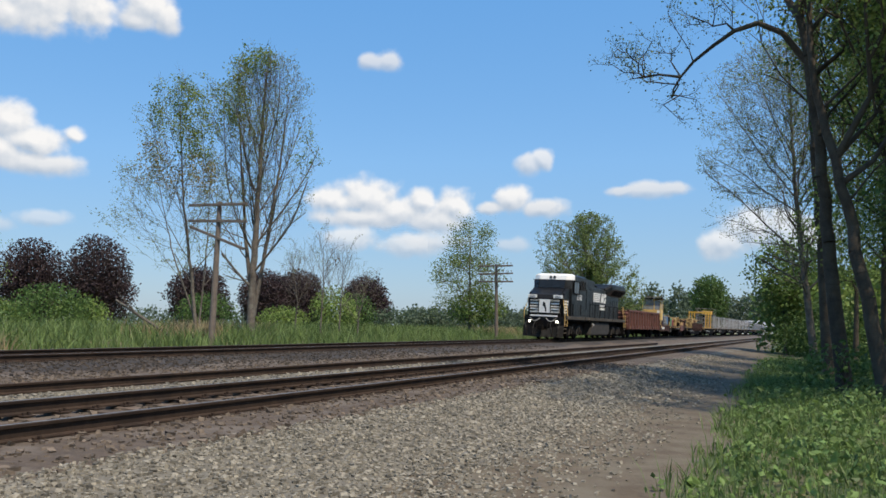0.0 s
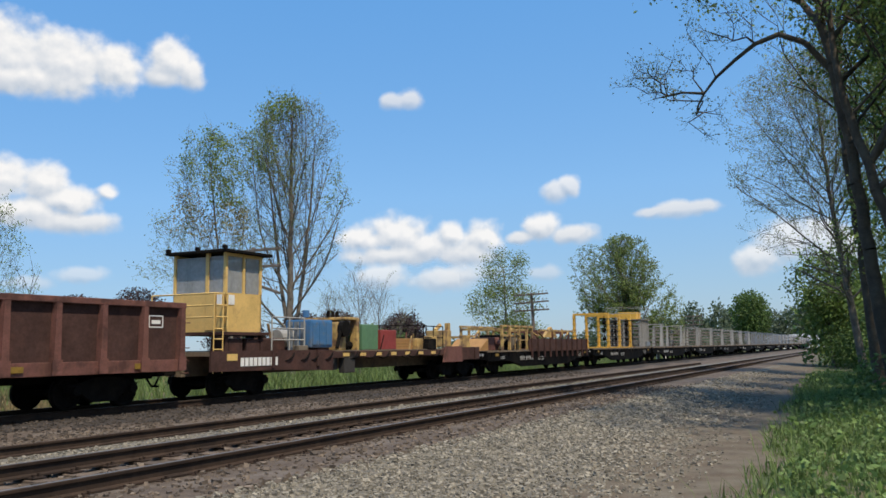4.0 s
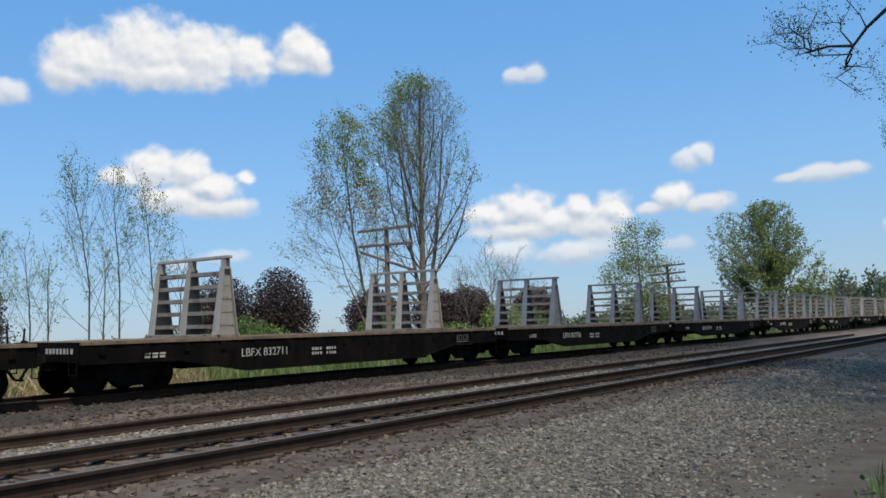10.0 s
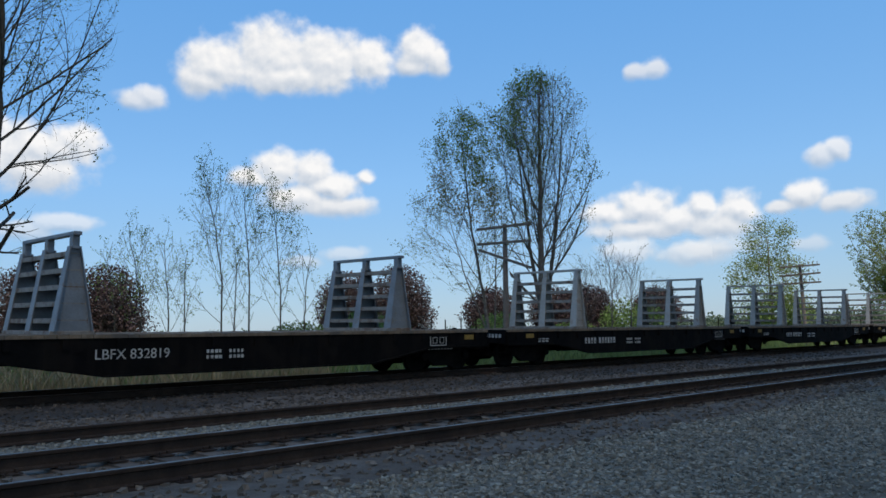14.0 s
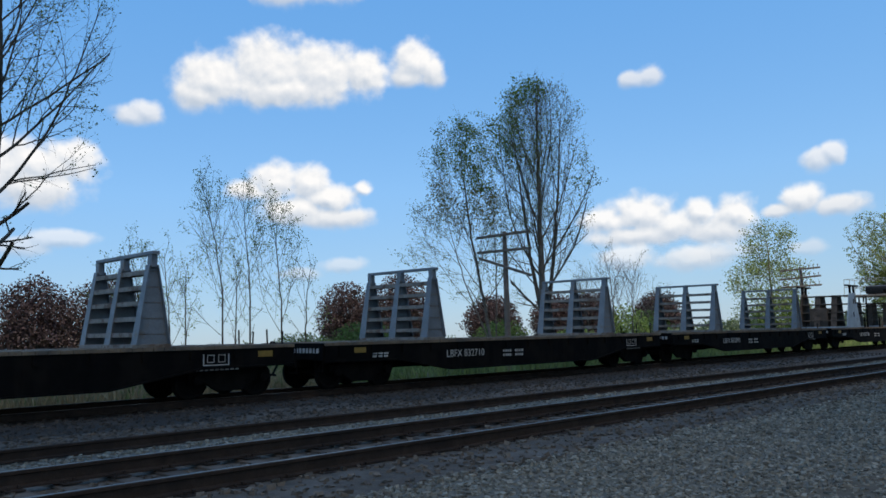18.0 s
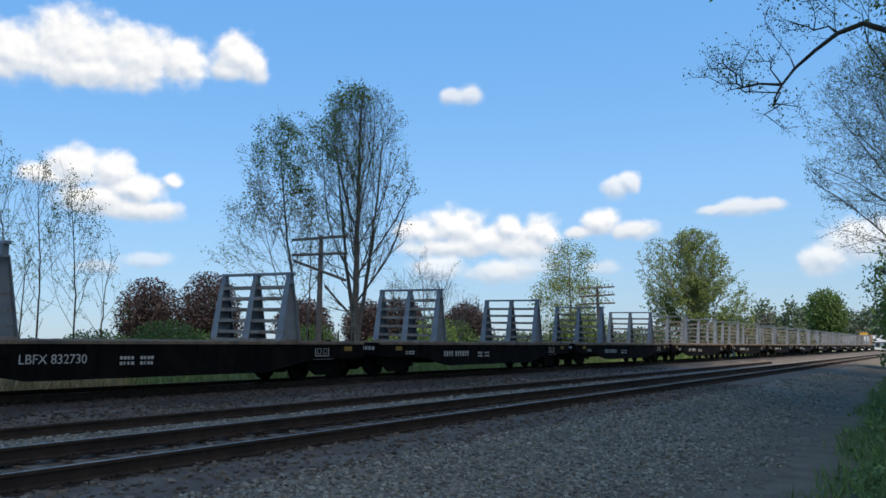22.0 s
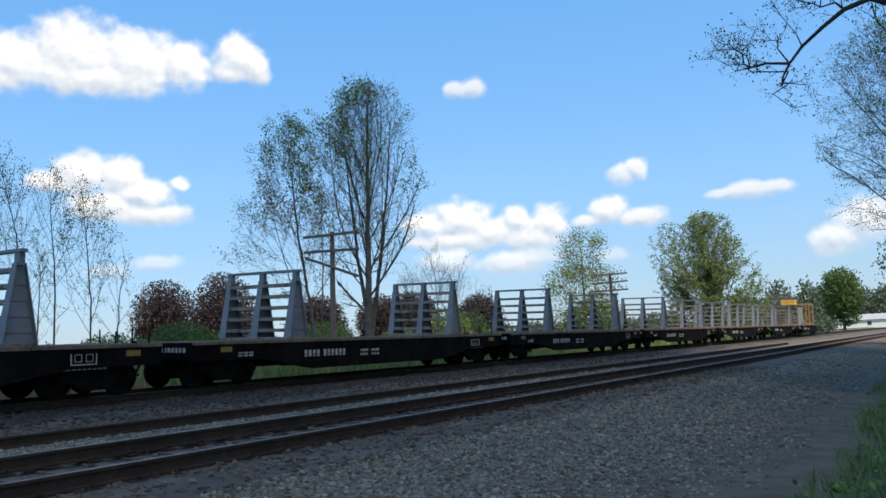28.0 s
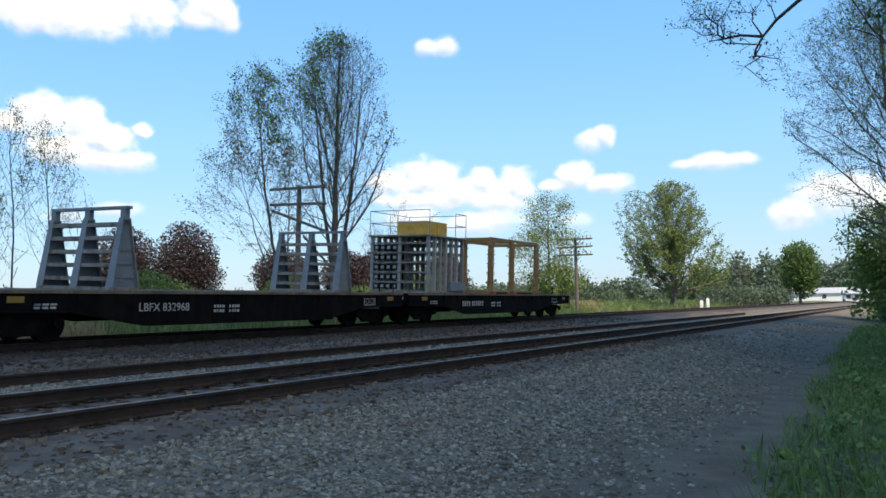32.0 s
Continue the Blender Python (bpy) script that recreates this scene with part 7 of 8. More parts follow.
    stencils(v, L, "", 7)


def build_end_cars():
    v = vehicle("flat_car", "flat car with yellow portals and a tall railed rack", "flat car", -4 * LC, "end flat cars")
    flat_body(v, LC, M_SILL, M_DECK)
    threader_posts(v, (4.8, 7.8, 11.0), M_GOLD)
    double_rack(v, 15.3)
    stencils(v, LC, "", 3)
    v = vehicle("flat_car", "last flat car with orange timber portals and a tall railed rack", "flat car", 25 * LC - 0.5, "end flat cars")
    flat_body(v, LC, M_SILL, M_DECK)
    double_rack(v, 3.4)
    threader_posts(v, (7.6, 9.8, 12.7), M_ORANGE, False)
    bm = bmesh.new()
    box(bm, 7.1, 13.3, -1.35, 1.35, DECK + 0.1, DECK + 0.18)
    for y in (-1.3, 1.3):
        box(bm, 7.5, 12.8, y - 0.07, y + 0.07, DECK + 2.5, DECK + 2.62)
    part("timber_sill", bm, M_ORANGE, v, "orange timber base and top beams")
    stencils(v, LC, "", 5)


def build_winch_car():
    """The one flat car with two solid frames and a platform in place of racks."""
    v = vehicle("flat_car", "flat car with blue-grey solid frames and a railed platform of tanks", "flat car", 11 * LC)
    flat_body(v, LC, M_SILL, M_DECK)
    def tapered_frame(x, half, top, height, slots):
        """Two tapered side plates on a base, with dirty columns and shelves between."""
        bm = bmesh.new()
        box(bm, x - half - 0.1, x + half + 0.1, -1.42, 1.42, DECK + 0.03, DECK + 0.1)
        fr = part("solid_frame", bm, M_PALEBLUE, v)
        for y in (-1.38, 1.38):
            s = -1 if y < 0 else 1
            bm = bmesh.new()
            prism(bm, [(x - half, DECK + 0.1), (x + half, DECK + 0.1), (x + half * 0.94, DECK + height * 0.22), (x + top * 1.2, DECK + height * 0.9), (x + top, DECK + height), (x - top, DECK + height), (x - top * 1.2, DECK + height * 0.9), (x - half * 0.94, DECK + height * 0.22)],
                  y - 0.04, y + 0.04)
            side = part("side_plate", bm, M_PALEBLUE if y < 0 else M_RUSTY_FRAME, fr, "pale blue tapered steel plate" if y < 0 else "grimy brown tapered steel plate")
            for a, b, c, d, mat in slots if y < 0 else ():
                bm = bmesh.new()
                box(bm, x + a, x + b, min(y + s * 0.042, y + s * 0.055), max(y + s * 0.042, y + s * 0.055), DECK + c, DECK + d, bevel=0.004)
                part("slot", bm, mat, side)
        for y in (-0.5, 0.45):
            bm = bmesh.new()
            prism(bm, [(x - half * 0.7, DECK + 0.1), (x + half * 0.7, DECK + 0.1), (x + top * 0.8, DECK + height - 0.1), (x - top * 0.8, DECK + height - 0.1)], y - 0.16, y + 0.16)
            part("column", bm, M_RUSTY_FRAME, fr, "grimy brown steel column")
        for z in (0.42, 0.9, 1.38, height - 0.18):
            bm = bmesh.new()
            w = half * 0.72 + (top - half) * 0.6 * z / height
            box(bm, x - w, x + w, -1.36, 1.36, DECK + z, DECK + z + 0.07, bevel=0.006)
            part("shelf", bm, M_RUSTY_FRAME, fr)
        return fr

    tapered_frame(4.2, 1.05, 0.42, 2.05, [(-0.06, 0.08, 0.65, 0.95, M_UNDER), (0.02, 0.16, 1.42, 1.68, M_UNDER), (0.30, 0.52, 1.42, 1.86, M_UNDER), (0.34, 0.48, 1.47, 1.81, M_RACK)])
    tapered_frame(13.5, 0.85, 0.52, 1.72, [(-0.1, 0.02, 0.62, 0.82, M_UNDER), (-0.02, 0.1, 1.25, 1.45, M_UNDER), (-0.75, 0.75, 0.24, 0.3, M_UNDER), (0.0, 0.08, 0.14, 0.22, M_UNDER)])
    for y in (-1.38, 1.38):
        bm = bmesh.new()
        for dx in (-0.3, 0.3):
            box(bm, 4.2 + dx - 0.05, 4.2 + dx + 0.05, y - 0.05, y + 0.05, DECK + 2.05, DECK + 2.45)
        box(bm, 3.2, 5.2, y - 0.07, y + 0.07, DECK + 2.45, DECK + 2.53)
        part("guide_beam", bm, M_UNDER, v)
    bm = bmesh.new()
    box(bm, 3.6, 4.8, -0.15, 0.9, DECK + 0.1, DECK + 1.2, bevel=0.06)
    part("winch_drum_box", bm, M_RUSTY_FRAME, v)
    for x in (11.9, 13.3, 14.2):
        for y in (-1.2, 1.2) if x > 12.9 else (0.3, 1.2):
            bm = bmesh.new()
            box(bm, x - 0.04, x + 0.04, y - 0.04, y + 0.04, DECK + (1.7 if x > 12.9 else 0.02), DECK + 2.06)
            part("platform_leg", bm, M_UNDER, v)
    for x, h, mat in ((6.2, 0.62, M_UNDER), (6.7, 0.6, M_UNDER), (8.9, 0.66, M_UNDER), (9.35, 0.62, M_RUSTY_FRAME)):
        bm = bmesh.new()
        box(bm, x - 0.045, x + 0.045, -1.40, -1.31, DECK + 0.02, DECK + h, bevel=0.008)
        part("deck_post", bm, mat, v)
    z = DECK + 2.18
    bm = bmesh.new()
    box(bm, 11.3, 14.5, -1.5, 1.5, z - 0.13, z - 0.02, bevel=0.01)
    part("platform", bm, M_RACK_DARK, v)
    bm = bmesh.new()
    railing(bm, [(11.35, -1.45, z), (11.35, 1.45, z), (12.4, 1.45, z), (13.4, 1.45, z), (14.45, 1.45, z), (14.45, -1.45, z), (13.6, -1.45, z)], 1.05, 0.016)
    part("guard_rail", bm, M_RACK, v)
    bm = bmesh.new()
    box(bm, 13.15, 14.3, -1.2, 0.2, z, z + 0.62, bevel=0.05)
    part("red_tank", bm, M_RED, v, "dark red tank")
    bm = bmesh.new()
    for x in (11.85, 12.4):
        rod(bm, (x, -1.1, z + 0.30), (x, 0.2, z + 0.30), 0.28, 16)
    box(bm, 11.55, 12.75, -0.9, 0.1, z, z + 0.28, bevel=0.05)
    part("engine", bm, M_BLACK, v)
    stencils(v, LC, "LBFX 832760", 11)


build_locomotive()
build_gondola()
build_cab_car()
# these bodies ride a hand's width higher on their trucks
for v, c in TRAIN:
    for o in v.children:
        if o.name.split(".")[0] not in ("truck", "coupler"):
            o.location.z += BODY_LIFT
build_machine_car()
build_end_cars()
NUMBERS = {-2: "LBFX 832725", -1: "LBFX 832717", 0: "LBFX 832711", 1: "LBFX 832708", 2: "LBFX 832774", 3: "LBFX 832723", 4: "LBFX 832819", 9: "LBFX 832710", 10: "LBFX 832893", 13: "LBFX 832730", 24: "LBFX 832968"}
pale = rack_car(-3, None, 0)
blue = rack_car(3, None, 1, NUMBERS[3])
for n in range(-2, 25):
    if n in (3, 11):
        continue
    rack_car(n, pale if n in (-2, -1, 0, 5, 6, 7) else blue, 0, NUMBERS.get(n, ""))
build_winch_car()


# ---- telegraph poles ----
def build_pole(label, az, dist, top, lean=0.0, arms=3, arm_len=2.9, broken=False):
    base = at(az, dist)
    pole = new("telegraph_pole")
    pole.location = base
    pole.rotation_euler = (0, 0, math.pi / 2 - PHI)
    tagged(pole, label, "utility pole", "telegraph poles")
    h = top - base.z
    bm = bmesh.new()
    rod(bm, (0, 0, 0), (lean * 0.5, 0, h * 0.5), 0.15, 12, 0.13)
    rod(bm, (lean * 0.5, 0, h * 0.5), (lean, 0, h), 0.13, 12, 0.10)
    part("shaft", bm, M_POLE, pole)
    for i in range(arms):
        z = h - 0.15 - i * (0.62 if not broken else 0.75)
        # arms stand across the line
        m = Matrix.Translation((lean, 0, z)) @ Matrix.Rotation(radians((2, 3, 20)[i] if broken else (0.5, -0.4, 0.8)[i]), 4, "X")
        bm = bmesh.new()
        box(bm, -0.19, -0.08, -arm_len / 2, arm_len / 2, -0.06, 0.06, bevel=0.01, m=m)
        arm = part("crossarm", bm, M_POLE, pole)
        bm = bmesh.new()
        for k in (-4, -3, -2, -1, 1, 2, 3, 4):
            y = k * arm_len / 9.0
            if broken and k % 2:
                continue
            c = m @ Vector((-0.135, y, 0.06))
            rod(bm, c, c + Vector((0, 0, 0.13)), 0.014, 6)
            if i == arms - 1 or not broken:
                rod(bm, c + Vector((0, 0, 0.11)), c + Vector((0, 0, 0.2)), 0.04, 8, 0.03)
        part("insulator_pins", bm, M_POLE, arm)["kind"] = "stuff"
        if not broken:
            bm = bmesh.new()
            for s in (-1, 1):
                rod(bm, m @ Vector((-0.2, s * 0.62, -0.05)), m @ Vector((-0.14, s * 0.05, -0.55)), 0.014, 6)
            part("brace", bm, M_UNDER, pole)
    return pole


build_pole("old weathered telegraph pole with sagging crossarms", -15.65, 38.0, 7.25, 0.25, broken=True, arm_len=3.3)
build_pole("weathered telegraph pole with three crossarms", 3.76, 65.0, 6.75, -0.06)
build_pole("distant telegraph pole beside the line", 14.4, 128.0, 6.8)
bm = bmesh.new()
rod(bm, (0, 0, 0), (2.6, 0, 1.75), 0.09, 7, 0.05)
rod(bm, (1.7, 0, 1.15), (2.5, 0.3, 2.1), 0.04, 6, 0.02)
dead = mesh_object("fallen_branch", bm, M_BARK)
dead.matrix_world = Matrix.Translation(at(-18.0, 40.0)) @ Matrix.Rotation(radians(180 + 16), 4, "Z")
tagged(dead, "dead branch leaning out of the grass", "branch")

# ---- far buildings ----
def build_shed(label, az, dist, w, d, h, roof, mats):
    base = bearing(az, dist)
    base.z = gz(base)
    shed = new("farm_building")
    shed.location = base
    shed.rotation_euler = (0, 0, radians(-az + 8))
    tagged(shed, label, "building")
    bm = bmesh.new()
    box(bm, -w / 2, w / 2, -d / 2, d / 2, 0, h)
    part("wall", bm, mats[0], shed)
    bm = bmesh.new()
    a = [(-d / 2 - 0.4, h), (0, h + roof), (d / 2 + 0.4, h), (d / 2 + 0.4, h + 0.12), (0, h + roof + 0.15), (-d / 2 - 0.4, h + 0.12)]
    lo = [bm.verts.new((-w / 2 - 0.3, y, z)) for y, z in a]
    hi = [bm.verts.new((w / 2 + 0.3, y, z)) for y, z in a]
    bm.faces.new(lo)
    bm.faces.new(hi[::-1])
    for i in range(6):
        bm.faces.new((lo[i], hi[i], hi[(i + 1) % 6], lo[(i + 1) % 6]))
    part("roof", bm, mats[1], shed)
    for k in range(4):
        bm = bmesh.new()
        x = -w / 2 + w * (k + 0.5) / 4
        box(bm, x - 0.6, x + 0.6, -d / 2 - 0.06, -d / 2 + 0.02, 1.0, 2.2)
        part("window", bm, M_GLASS, shed)
    return shed


build_shed("long low pale building with a grey roof far off", 19.9, 300.0, 26.0, 9.0, 2.6, 1.8, (M_SIDING, M_ROOF))
build_shed("small pale shed beside a distant road", 21.4, 280.0, 9.0, 5.0, 2.4, 1.2, (M_SIDING, M_ROOF))
# white marker posts by the willow
for az, d, h in ((12.35, 92.0, 1.1), (11.95, 88.0, 0.9)):
    bm = bmesh.new()
    box(bm, -0.16, 0.16, -0.12, 0.12, 0, h, bevel=0.02)
    bmesh.ops.create_cube(bm, size=0.2, matrix=Matrix.Translation((0, 0, h)))
    m_post = mesh_object("marker_post", bm, M_WHITE)
    m_post.location = at(az, d)
    tagged(m_post, "low white concrete marker post in the grass", "post", "marker posts")


# ---- clouds ----
CLOUD_GLOW = 0.90
CLOUD_DIST = 3600.0
CLOUDS = []


def cloud_material(lobes, base, thick, seed):
    """White vapour for one cloud: lobes of (across, up, half width, half height) in metres on its sheet, torn by noise; flat below base."""
    m = bpy.data.materials.new("cloud")
    m.use_nodes = True
    n, l = m.node_tree.nodes, m.node_tree.links
    n.remove(n["Principled BSDF"])
    k = CLOUD_DIST * math.pi / 180

    def calc(op, a, b=None, c=None, clamp=False):
        x = n.new("ShaderNodeMath")
        x.operation, x.use_clamp = op, clamp
        for i, v in enumerate((a, b, c)):
            if isinstance(v, (int, float)):
                x.inputs[i].default_value = v
            elif v is not None:
                l.new(v, x.inputs[i])
        return x.outputs[0]

    def noise_at(vec, scale, detail):
        t = n.new("ShaderNodeTexNoise")
        t.inputs["Scale"].default_value = scale / k
        t.inputs["Detail"].default_value = detail
        t.inputs["Roughness"].default_value = 0.46
        l.new(vec, t.inputs["Vector"])
        return t.outputs

    start = n.new("ShaderNodeVectorMath")
    l.new(n.new("ShaderNodeTexCoord").outputs["Object"], start.inputs[0])
    start.inputs[1].default_value = (0, 0, 700.0 * seed)

    def density(shift):
        """The vapour's depth at a place moved by shift (degrees)."""
        p = n.new("ShaderNodeVectorMath")
        l.new(start.outputs[0], p.inputs[0])
        p.inputs[1].default_value = (shift[0] * k, shift[1] * k, 0)
        warp = n.new("ShaderNodeVectorMath")
        warp.operation = "MULTIPLY_ADD"
        l.new(noise_at(p.outputs[0], 0.7, 1.0)["Color"], warp.inputs[0])
        warp.inputs[1].default_value = (0.5 * k, 0.44 * k, 0)
        l.new(p.outputs[0], warp.inputs[2])
        sep = n.new("ShaderNodeSeparateXYZ")
        l.new(warp.outputs[0], sep.inputs[0])
        field = None
        for cx, cy, rx, ry in lobes:
            dx = calc("MULTIPLY_ADD", sep.outputs[0], 1 / rx, -(cx + 0.25 * k) / rx)
            dy = calc("MULTIPLY_ADD", sep.outputs[1], 1 / ry, -(cy + 0.22 * k) / ry)
            one = calc("SUBTRACT", 1.0, calc("SQRT", calc("MULTIPLY_ADD", dx, dx, calc("MULTIPLY", dy, dy))))
            field = one if field is None else calc("SMOOTH_MAX", field, one, 0.25)
        rag = calc("SUBTRACT", noise_at(p.outputs[0], 0.95, 3.0)["Fac"], 0.5)
        return calc("MULTIPLY_ADD", rag, 0.75, field), p

    here, p = density((0, 0))
    lit_side, _ = density((0.2, 0.42))
    sep = n.new("ShaderNodeSeparateXYZ")
    l.new(p.outputs[0], sep.inputs[0])
    # the base is flat and soft
    floor_ = n.new("ShaderNodeMapRange")
    floor_.interpolation_type = "SMOOTHSTEP"
    floor_.inputs["From Min"].default_value, floor_.inputs["From Max"].default_value = base - 0.75 * k, base + 0.65 * k
    l.new(sep.outputs[1], floor_.inputs["Value"])
    body = n.new("ShaderNodeMapRange")
    body.interpolation_type = "SMOOTHSTEP"
    body.inputs["From Min"].default_value, body.inputs["From Max"].default_value = 0.0, 0.56
    body.inputs["To Max"].default_value = thick
    l.new(here, body.inputs["Value"])
    alpha = calc("MULTIPLY", body.outputs[0], floor_.outputs[0])
    # sunlight painted into the glow: white tops, hollows and underside a little blue-grey
    relief = calc("MULTIPLY_ADD", calc("SUBTRACT", here, lit_side), 1.3, 0.64, clamp=True)
    rise = n.new("ShaderNodeMapRange")
    rise.inputs["From Min"].default_value, rise.inputs["From Max"].default_value = base, base + 1.7 * k
    rise.inputs["To Min"].default_value = 0.35
    l.new(sep.outputs[1], rise.inputs["Value"])
    colr = n.new("ShaderNodeMix")
    colr.data_type = "RGBA"
    l.new(calc("MULTIPLY", relief, rise.outputs[0], clamp=True), colr.inputs["Factor"])
    colr.inputs[6].default_value = (0.46, 0.57, 0.74, 1)
    colr.inputs[7].default_value = (0.96, 0.99, 1.05, 1)
    em = n.new("ShaderNodeEmission")
    em.inputs["Strength"].default_value = CLOUD_GLOW
    l.new(colr.outputs[2], em.inputs["Color"])
    mix = n.new("ShaderNodeMixShader")
    l.new(alpha, mix.inputs[0])
    l.new(n.new("ShaderNodeBsdfTransparent").outputs[0], mix.inputs[1])
    l.new(em.outputs[0], mix.inputs[2])
    l.new(mix.outputs[0], n["Material Output"].inputs["Surface"])
    return m


def build_cloud(lobes, thick=0.97, label="bright cumulus cloud with a flat grey base"):
    """lobes: (azimuth, elevation, half width, half height) in degrees, at the start of the walk."""
    az = sum(q[0] for q in lobes) / len(lobes)
    el = sum(q[1] for q in lobes) / len(lobes)
    k = CLOUD_DIST * math.pi / 180
    own = [((a - az) * math.cos(radians(el)) * k, (e - el) * k, 1.14 * w * k, 1.14 * h * k) for a, e, w, h in lobes]
    x0, x1 = min(q[0] - q[2] for q in own) - 1.2 * k, max(q[0] + q[2] for q in own) + 1.2 * k
    y0, y1 = min(q[1] - q[3] for q in own) - 0.8 * k, max(q[1] + q[3] for q in own) + 1.0 * k
    base = min(q[1] - 0.75 * q[3] for q in own)
    seed = len(CLOUDS) + 1
    verts = [(x0 + (x1 - x0) * a / 4, y0 + (y1 - y0) * b / 4, 0) for b in range(5) for a in range(5)]
    faces = [(b * 5 + a, b * 5 + a + 1, b * 5 + a + 6, b * 5 + a + 5) for b in range(4) for a in range(4)]
    cloud = raw("cloud", verts, faces, cloud_material(own, base, thick, seed))
    tagged(cloud, label, "cloud", "clouds")
    CLOUDS.append((cloud, az, el))
    return cloud


def cloud_pose(az, el):
    v = Vector((math.sin(radians(az)) * math.cos(radians(el)), math.cos(radians(az)) * math.cos(radians(el)), math.sin(radians(el)))) * CLOUD_DIST
    return look(v, v * 2) @ pose(0, 0, 0, 0, 0, 0)


def build_sun_cloud():
    """The cloud that drifts in front of the sun, high over the line and outside the view."""
    m = bpy.data.materials.new("thick_cloud")
    m.use_nodes = True
    n, l = m.node_tree.nodes, m.node_tree.links
    n.remove(n["Principled BSDF"])
    obj = n.new("ShaderNodeTexCoord").outputs["Object"]
    t = n.new("ShaderNodeTexNoise")
    t.inputs["Scale"].default_value = 0.03
    t.inputs["Detail"].default_value = 4.0
    l.new(obj, t.inputs["Vector"])
    ln = n.new("ShaderNodeSeparateXYZ")
    gen = n.new("ShaderNodeTexCoord").outputs["Generated"]
    l.new(gen, ln.inputs[0])

    def edge(v, width):
        a = n.new("ShaderNodeMath")
        a.operation = "PINGPONG"
        a.inputs[1].default_value = 0.5
        l.new(v, a.inputs[0])
        r = n.new("ShaderNodeMapRange")
        r.interpolation_type = "SMOOTHSTEP"
        r.inputs["From Max"].default_value = width
        l.new(a.outputs[0], r.inputs["Value"])
        return r.outputs[0]

    mul = n.new("ShaderNodeMath")
    mul.operation = "MULTIPLY"
    l.new(edge(ln.outputs[0], 0.052), mul.inputs[0])
    l.new(edge(ln.outputs[1], 0.04), mul.inputs[1])
    add = n.new("ShaderNodeMath")
    add.operation = "MULTIPLY_ADD"
    add.use_clamp = True
    l.new(t.outputs["Fac"], add.inputs[0])
    add.inputs[1].default_value = 0.5
    add.inputs[2].default_value = 0.68
    mul2 = n.new("ShaderNodeMath")
    mul2.operation = "MULTIPLY"
    l.new(mul.outputs[0], mul2.inputs[0])
    l.new(add.outputs[0], mul2.inputs[1])
    tl = n.new("ShaderNodeBsdfTranslucent")
    tl.inputs["Color"].default_value = (0.25, 0.222, 0.185, 1)
    tr = n.new("ShaderNodeBsdfTransparent")
    mix = n.new("ShaderNodeMixShader")
    l.new(mul2.outputs[0], mix.inputs[0])
    l.new(tr.outputs[0], mix.inputs[1])
    l.new(tl.outputs[0], mix.inputs[2])
    l.new(mix.outputs[0], n["Material Output"].inputs["Surface"])
    w, d = SUN_CLOUD_SIZE
    verts, faces = [], []
    for j in range(17):
        for i in range(25):
            x, y = w * (i / 24 - 0.5), d * (j / 16 - 0.5)
            verts.append((x, y, 9 * noise.noise(Vector((x * 0.02, y * 0.02, 0)))))
    for j in range(16):
        for i in range(24):
            a = j * 25 + i
            faces.append((a, a + 1, a + 26, a + 25))
    cl = raw("cloud", verts, faces, m, None, smooth=True)
    return tagged(cl, "grey cloud drifting across the sun high over the line", "cloud")


SUN_CLOUD_SIZE = (800.0, 640.0)
SUN_CLOUD_UP = 320.0
SUN_CLOUD = build_sun_cloud()

# azimuth, elevation, half width and half height of each lobe at the start
build_cloud([(-34.97, 19.69, 2.61, 1.98), (-30.99, 20.54, 3.56, 2.37), (-27.2, 20.2, 3.0, 2.37), (-24.27, 20.12, 1.98, 1.78), (-36.0, 18.61, 1.9, 1.26), (-30.24, 18.95, 5.14, 1.34)], 0.98)
build_cloud([(-20.66, 20.74, 1.74, 1.66), (-19.35, 19.99, 1.03, 1.26), (-21.09, 19.68, 1.42, 0.79)], 0.97)
build_cloud([(-5.21, 18.34, 1.11, 0.71), (-3.99, 18.47, 1.03, 0.79)], 0.8)
build_cloud([(-30.76, 12.7, 2.13, 1.5), (-28.36, 12.68, 1.74, 1.34), (-27.05, 11.48, 2.29, 1.11), (-32.66, 12.21, 1.58, 0.79), (-24.57, 12.14, 0.79, 0.63), (-26.87, 10.1, 3.16, 0.95), (-29.47, 10.77, 2.92, 1.11)], 0.96)
build_cloud([(-5.41, 9.13, 2.61, 1.58), (-8.0, 8.89, 1.74, 1.11), (-3.31, 8.21, 2.13, 1.26), (-1.51, 8.86, 1.11, 1.19), (0.77, 8.49, 1.58, 1.42), (-0.45, 7.62, 2.77, 1.11), (-5.3, 7.74, 4.43, 0.87)], 0.93)
build_cloud([(-6.57, 6.25, 2.21, 0.95), (-2.12, 5.79, 2.92, 0.95)], 0.7)
build_cloud([(4.94, 9.09, 1.5, 1.15), (7.05, 8.4, 1.9, 0.79), (3.4, 8.47, 1.19, 0.55)], 0.93)
build_cloud([(6.06, 11.44, 1.11, 0.87), (7.01, 11.78, 0.79, 0.87)], 0.8)
build_cloud([(14.18, 9.54, 2.37, 0.67), (15.63, 9.6, 1.34, 0.59), (12.54, 9.57, 1.26, 0.4)], 0.85)
build_cloud([(-40.08, 16.93, 1.58, 0.79), (-39.18, 17.19, 1.11, 0.95)], 0.85)
build_cloud([(-29.89, 25.58, 2.92, 1.34), (-26.39, 26.15, 3.32, 1.58), (-22.36, 26.47, 2.53, 1.34)], 0.9)
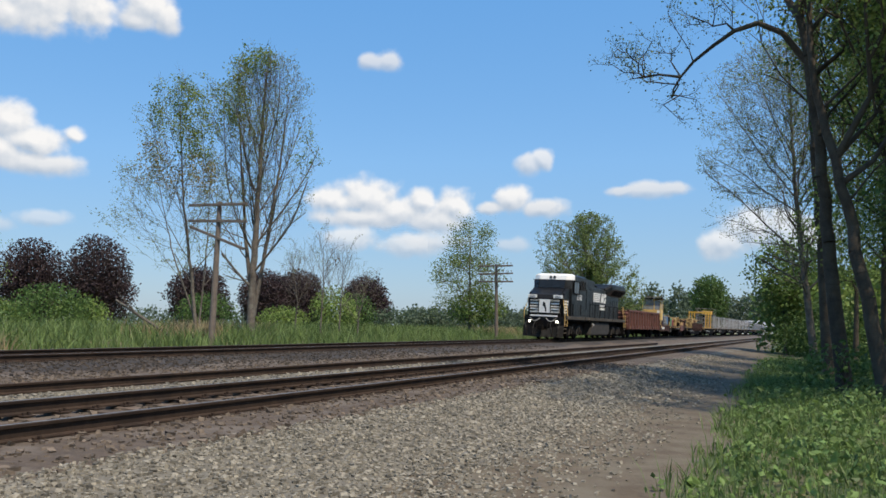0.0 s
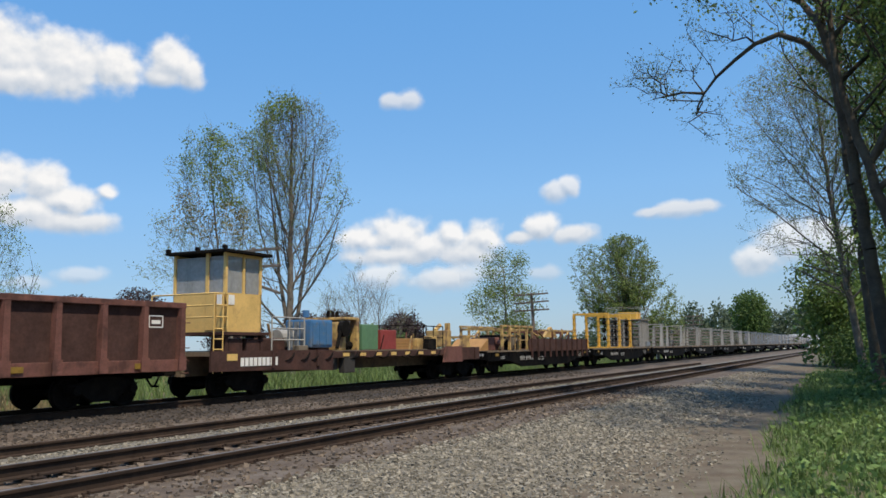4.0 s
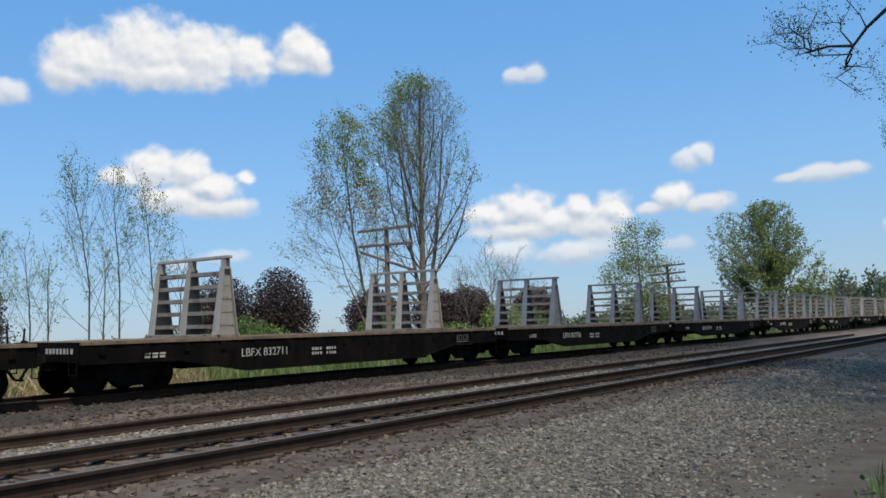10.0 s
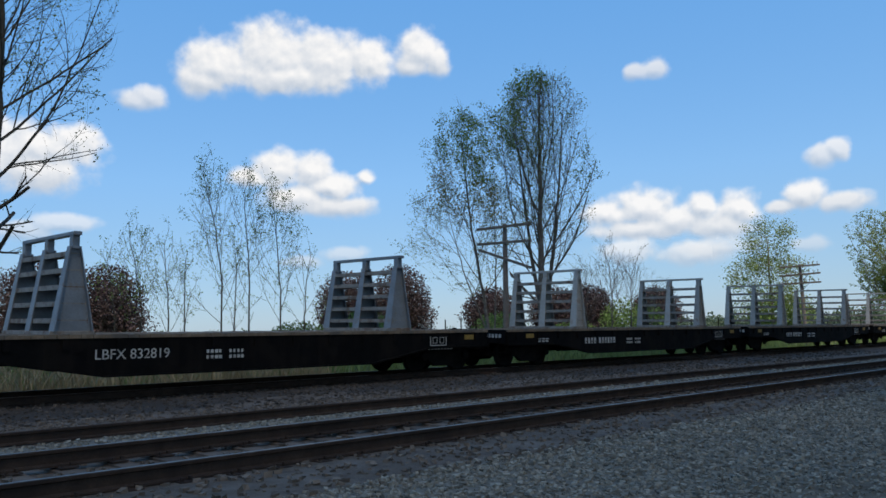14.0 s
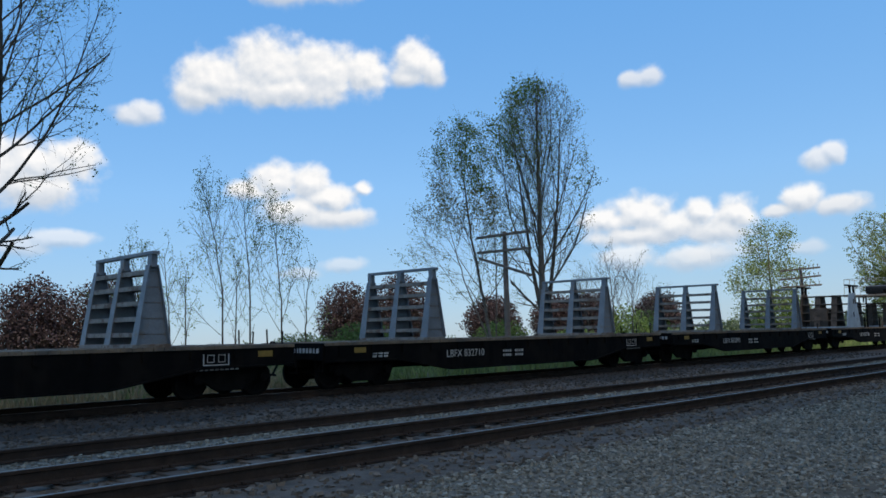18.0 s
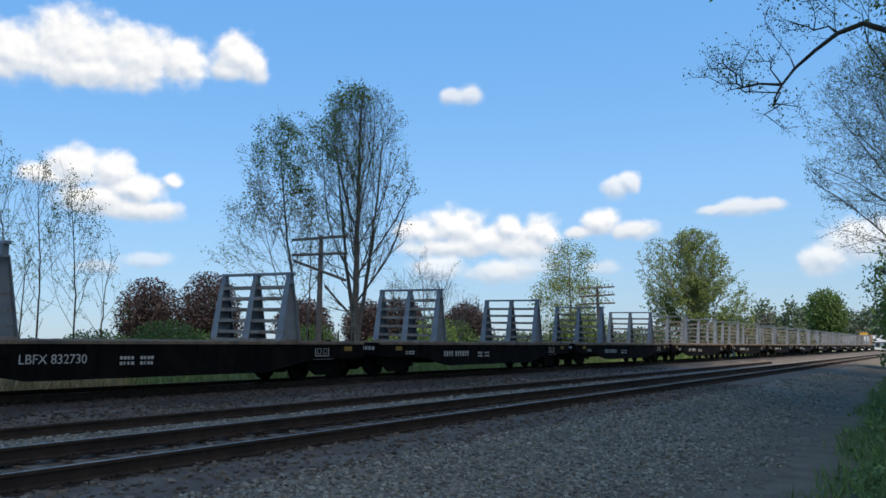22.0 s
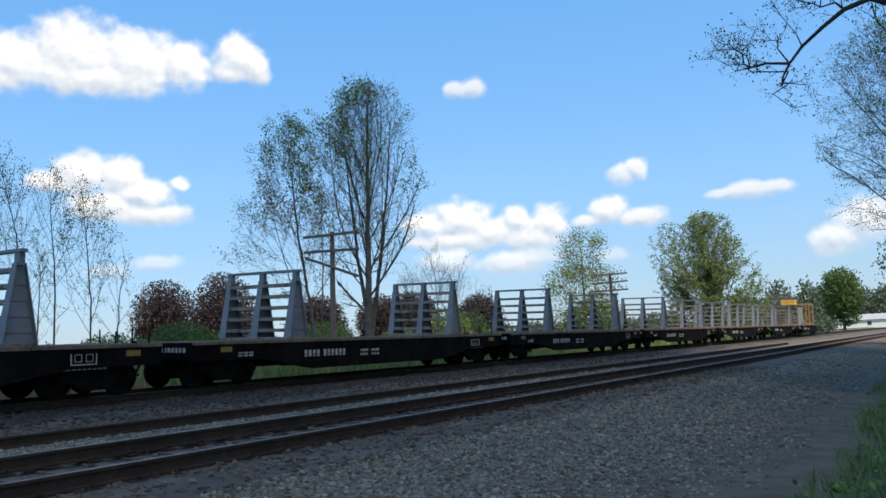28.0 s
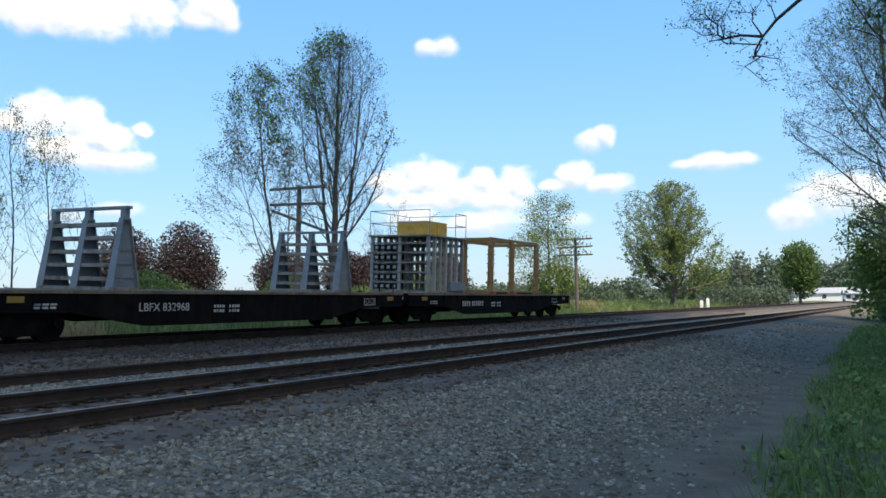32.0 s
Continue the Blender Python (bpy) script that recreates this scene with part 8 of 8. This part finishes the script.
build_cloud([(-46.02, 13.5, 4.15, 1.66), (-43.55, 14.1, 1.58, 1.26), (-46.01, 11.93, 3.16, 1.58), (-48.55, 13.18, 2.92, 2.29)], 0.95)
build_cloud([(-44.36, 8.78, 2.45, 0.71), (-46.93, 8.21, 2.37, 0.79)], 0.6)
build_cloud([(20.78, 6.8, 2.13, 1.58), (18.87, 5.8, 1.74, 1.26), (22.58, 6.85, 1.82, 1.5), (23.92, 6.0, 2.13, 1.66)], 0.75)
build_cloud([(-0.58, 6.12, 2.53, 0.79), (4.97, 5.91, 1.34, 0.63)], 0.5)
build_cloud([(-26.14, 6.76, 1.98, 0.63), (-29.1, 6.24, 1.58, 0.55)], 0.5)


# ---- what moves ----
def train_mark(t):
    """Where the train's zero mark stands along the track at t seconds."""
    return sum(c * t ** k for k, c in enumerate(TRAIN_FIT))


TRAIN_FIT = (202.423, -19.8938, 0.114776, -0.00796719, 0.000242165, -2.53957e-06)
TRACK_TILT = math.degrees(math.atan2(0.066, GAUGE))


def motions():
    for v, c in TRAIN:
        rows = []
        for t in range(0, 33, 2):
            u = train_mark(t) + c + 0.045 * max(0, t - 22)
            p = spot(u, SPACING, 0.918)
            rows.append((t, pose(p.x, p.y, p.z, 0, 0, 90 - math.degrees(PHI)) @ pose(0, 0, 0, TRACK_TILT, 0, 0)))
        walk(v, rows)
    for cloud, az, el in CLOUDS:
        walk(cloud, [(t, cloud_pose(az - 1.05 * t / 32, el - 0.6 * t / 32 * min(1.0, el / 18.0))) for t in (0, 16, 32)])
    # its shade reaches from behind the camera to short of the willow, and comes over from the right
    up = sun_dir * (SUN_CLOUD_UP / sun_dir.z)
    rows = []
    for t in (0, 8, 16, 24, 32):
        x = SUN_CLOUD_SIZE[0] / 2 - 16.0 - 11.0 * (t - 9.9)
        if t > 16:
            x = SUN_CLOUD_SIZE[0] / 2 - 16.0 - 11.0 * (16 - 9.9) - 6.0 * (t - 16)
        rows.append((t, pose(x + up.x, 75.0 - SUN_CLOUD_SIZE[1] / 2 + up.y, up.z)))
    walk(SUN_CLOUD, rows)


motions()
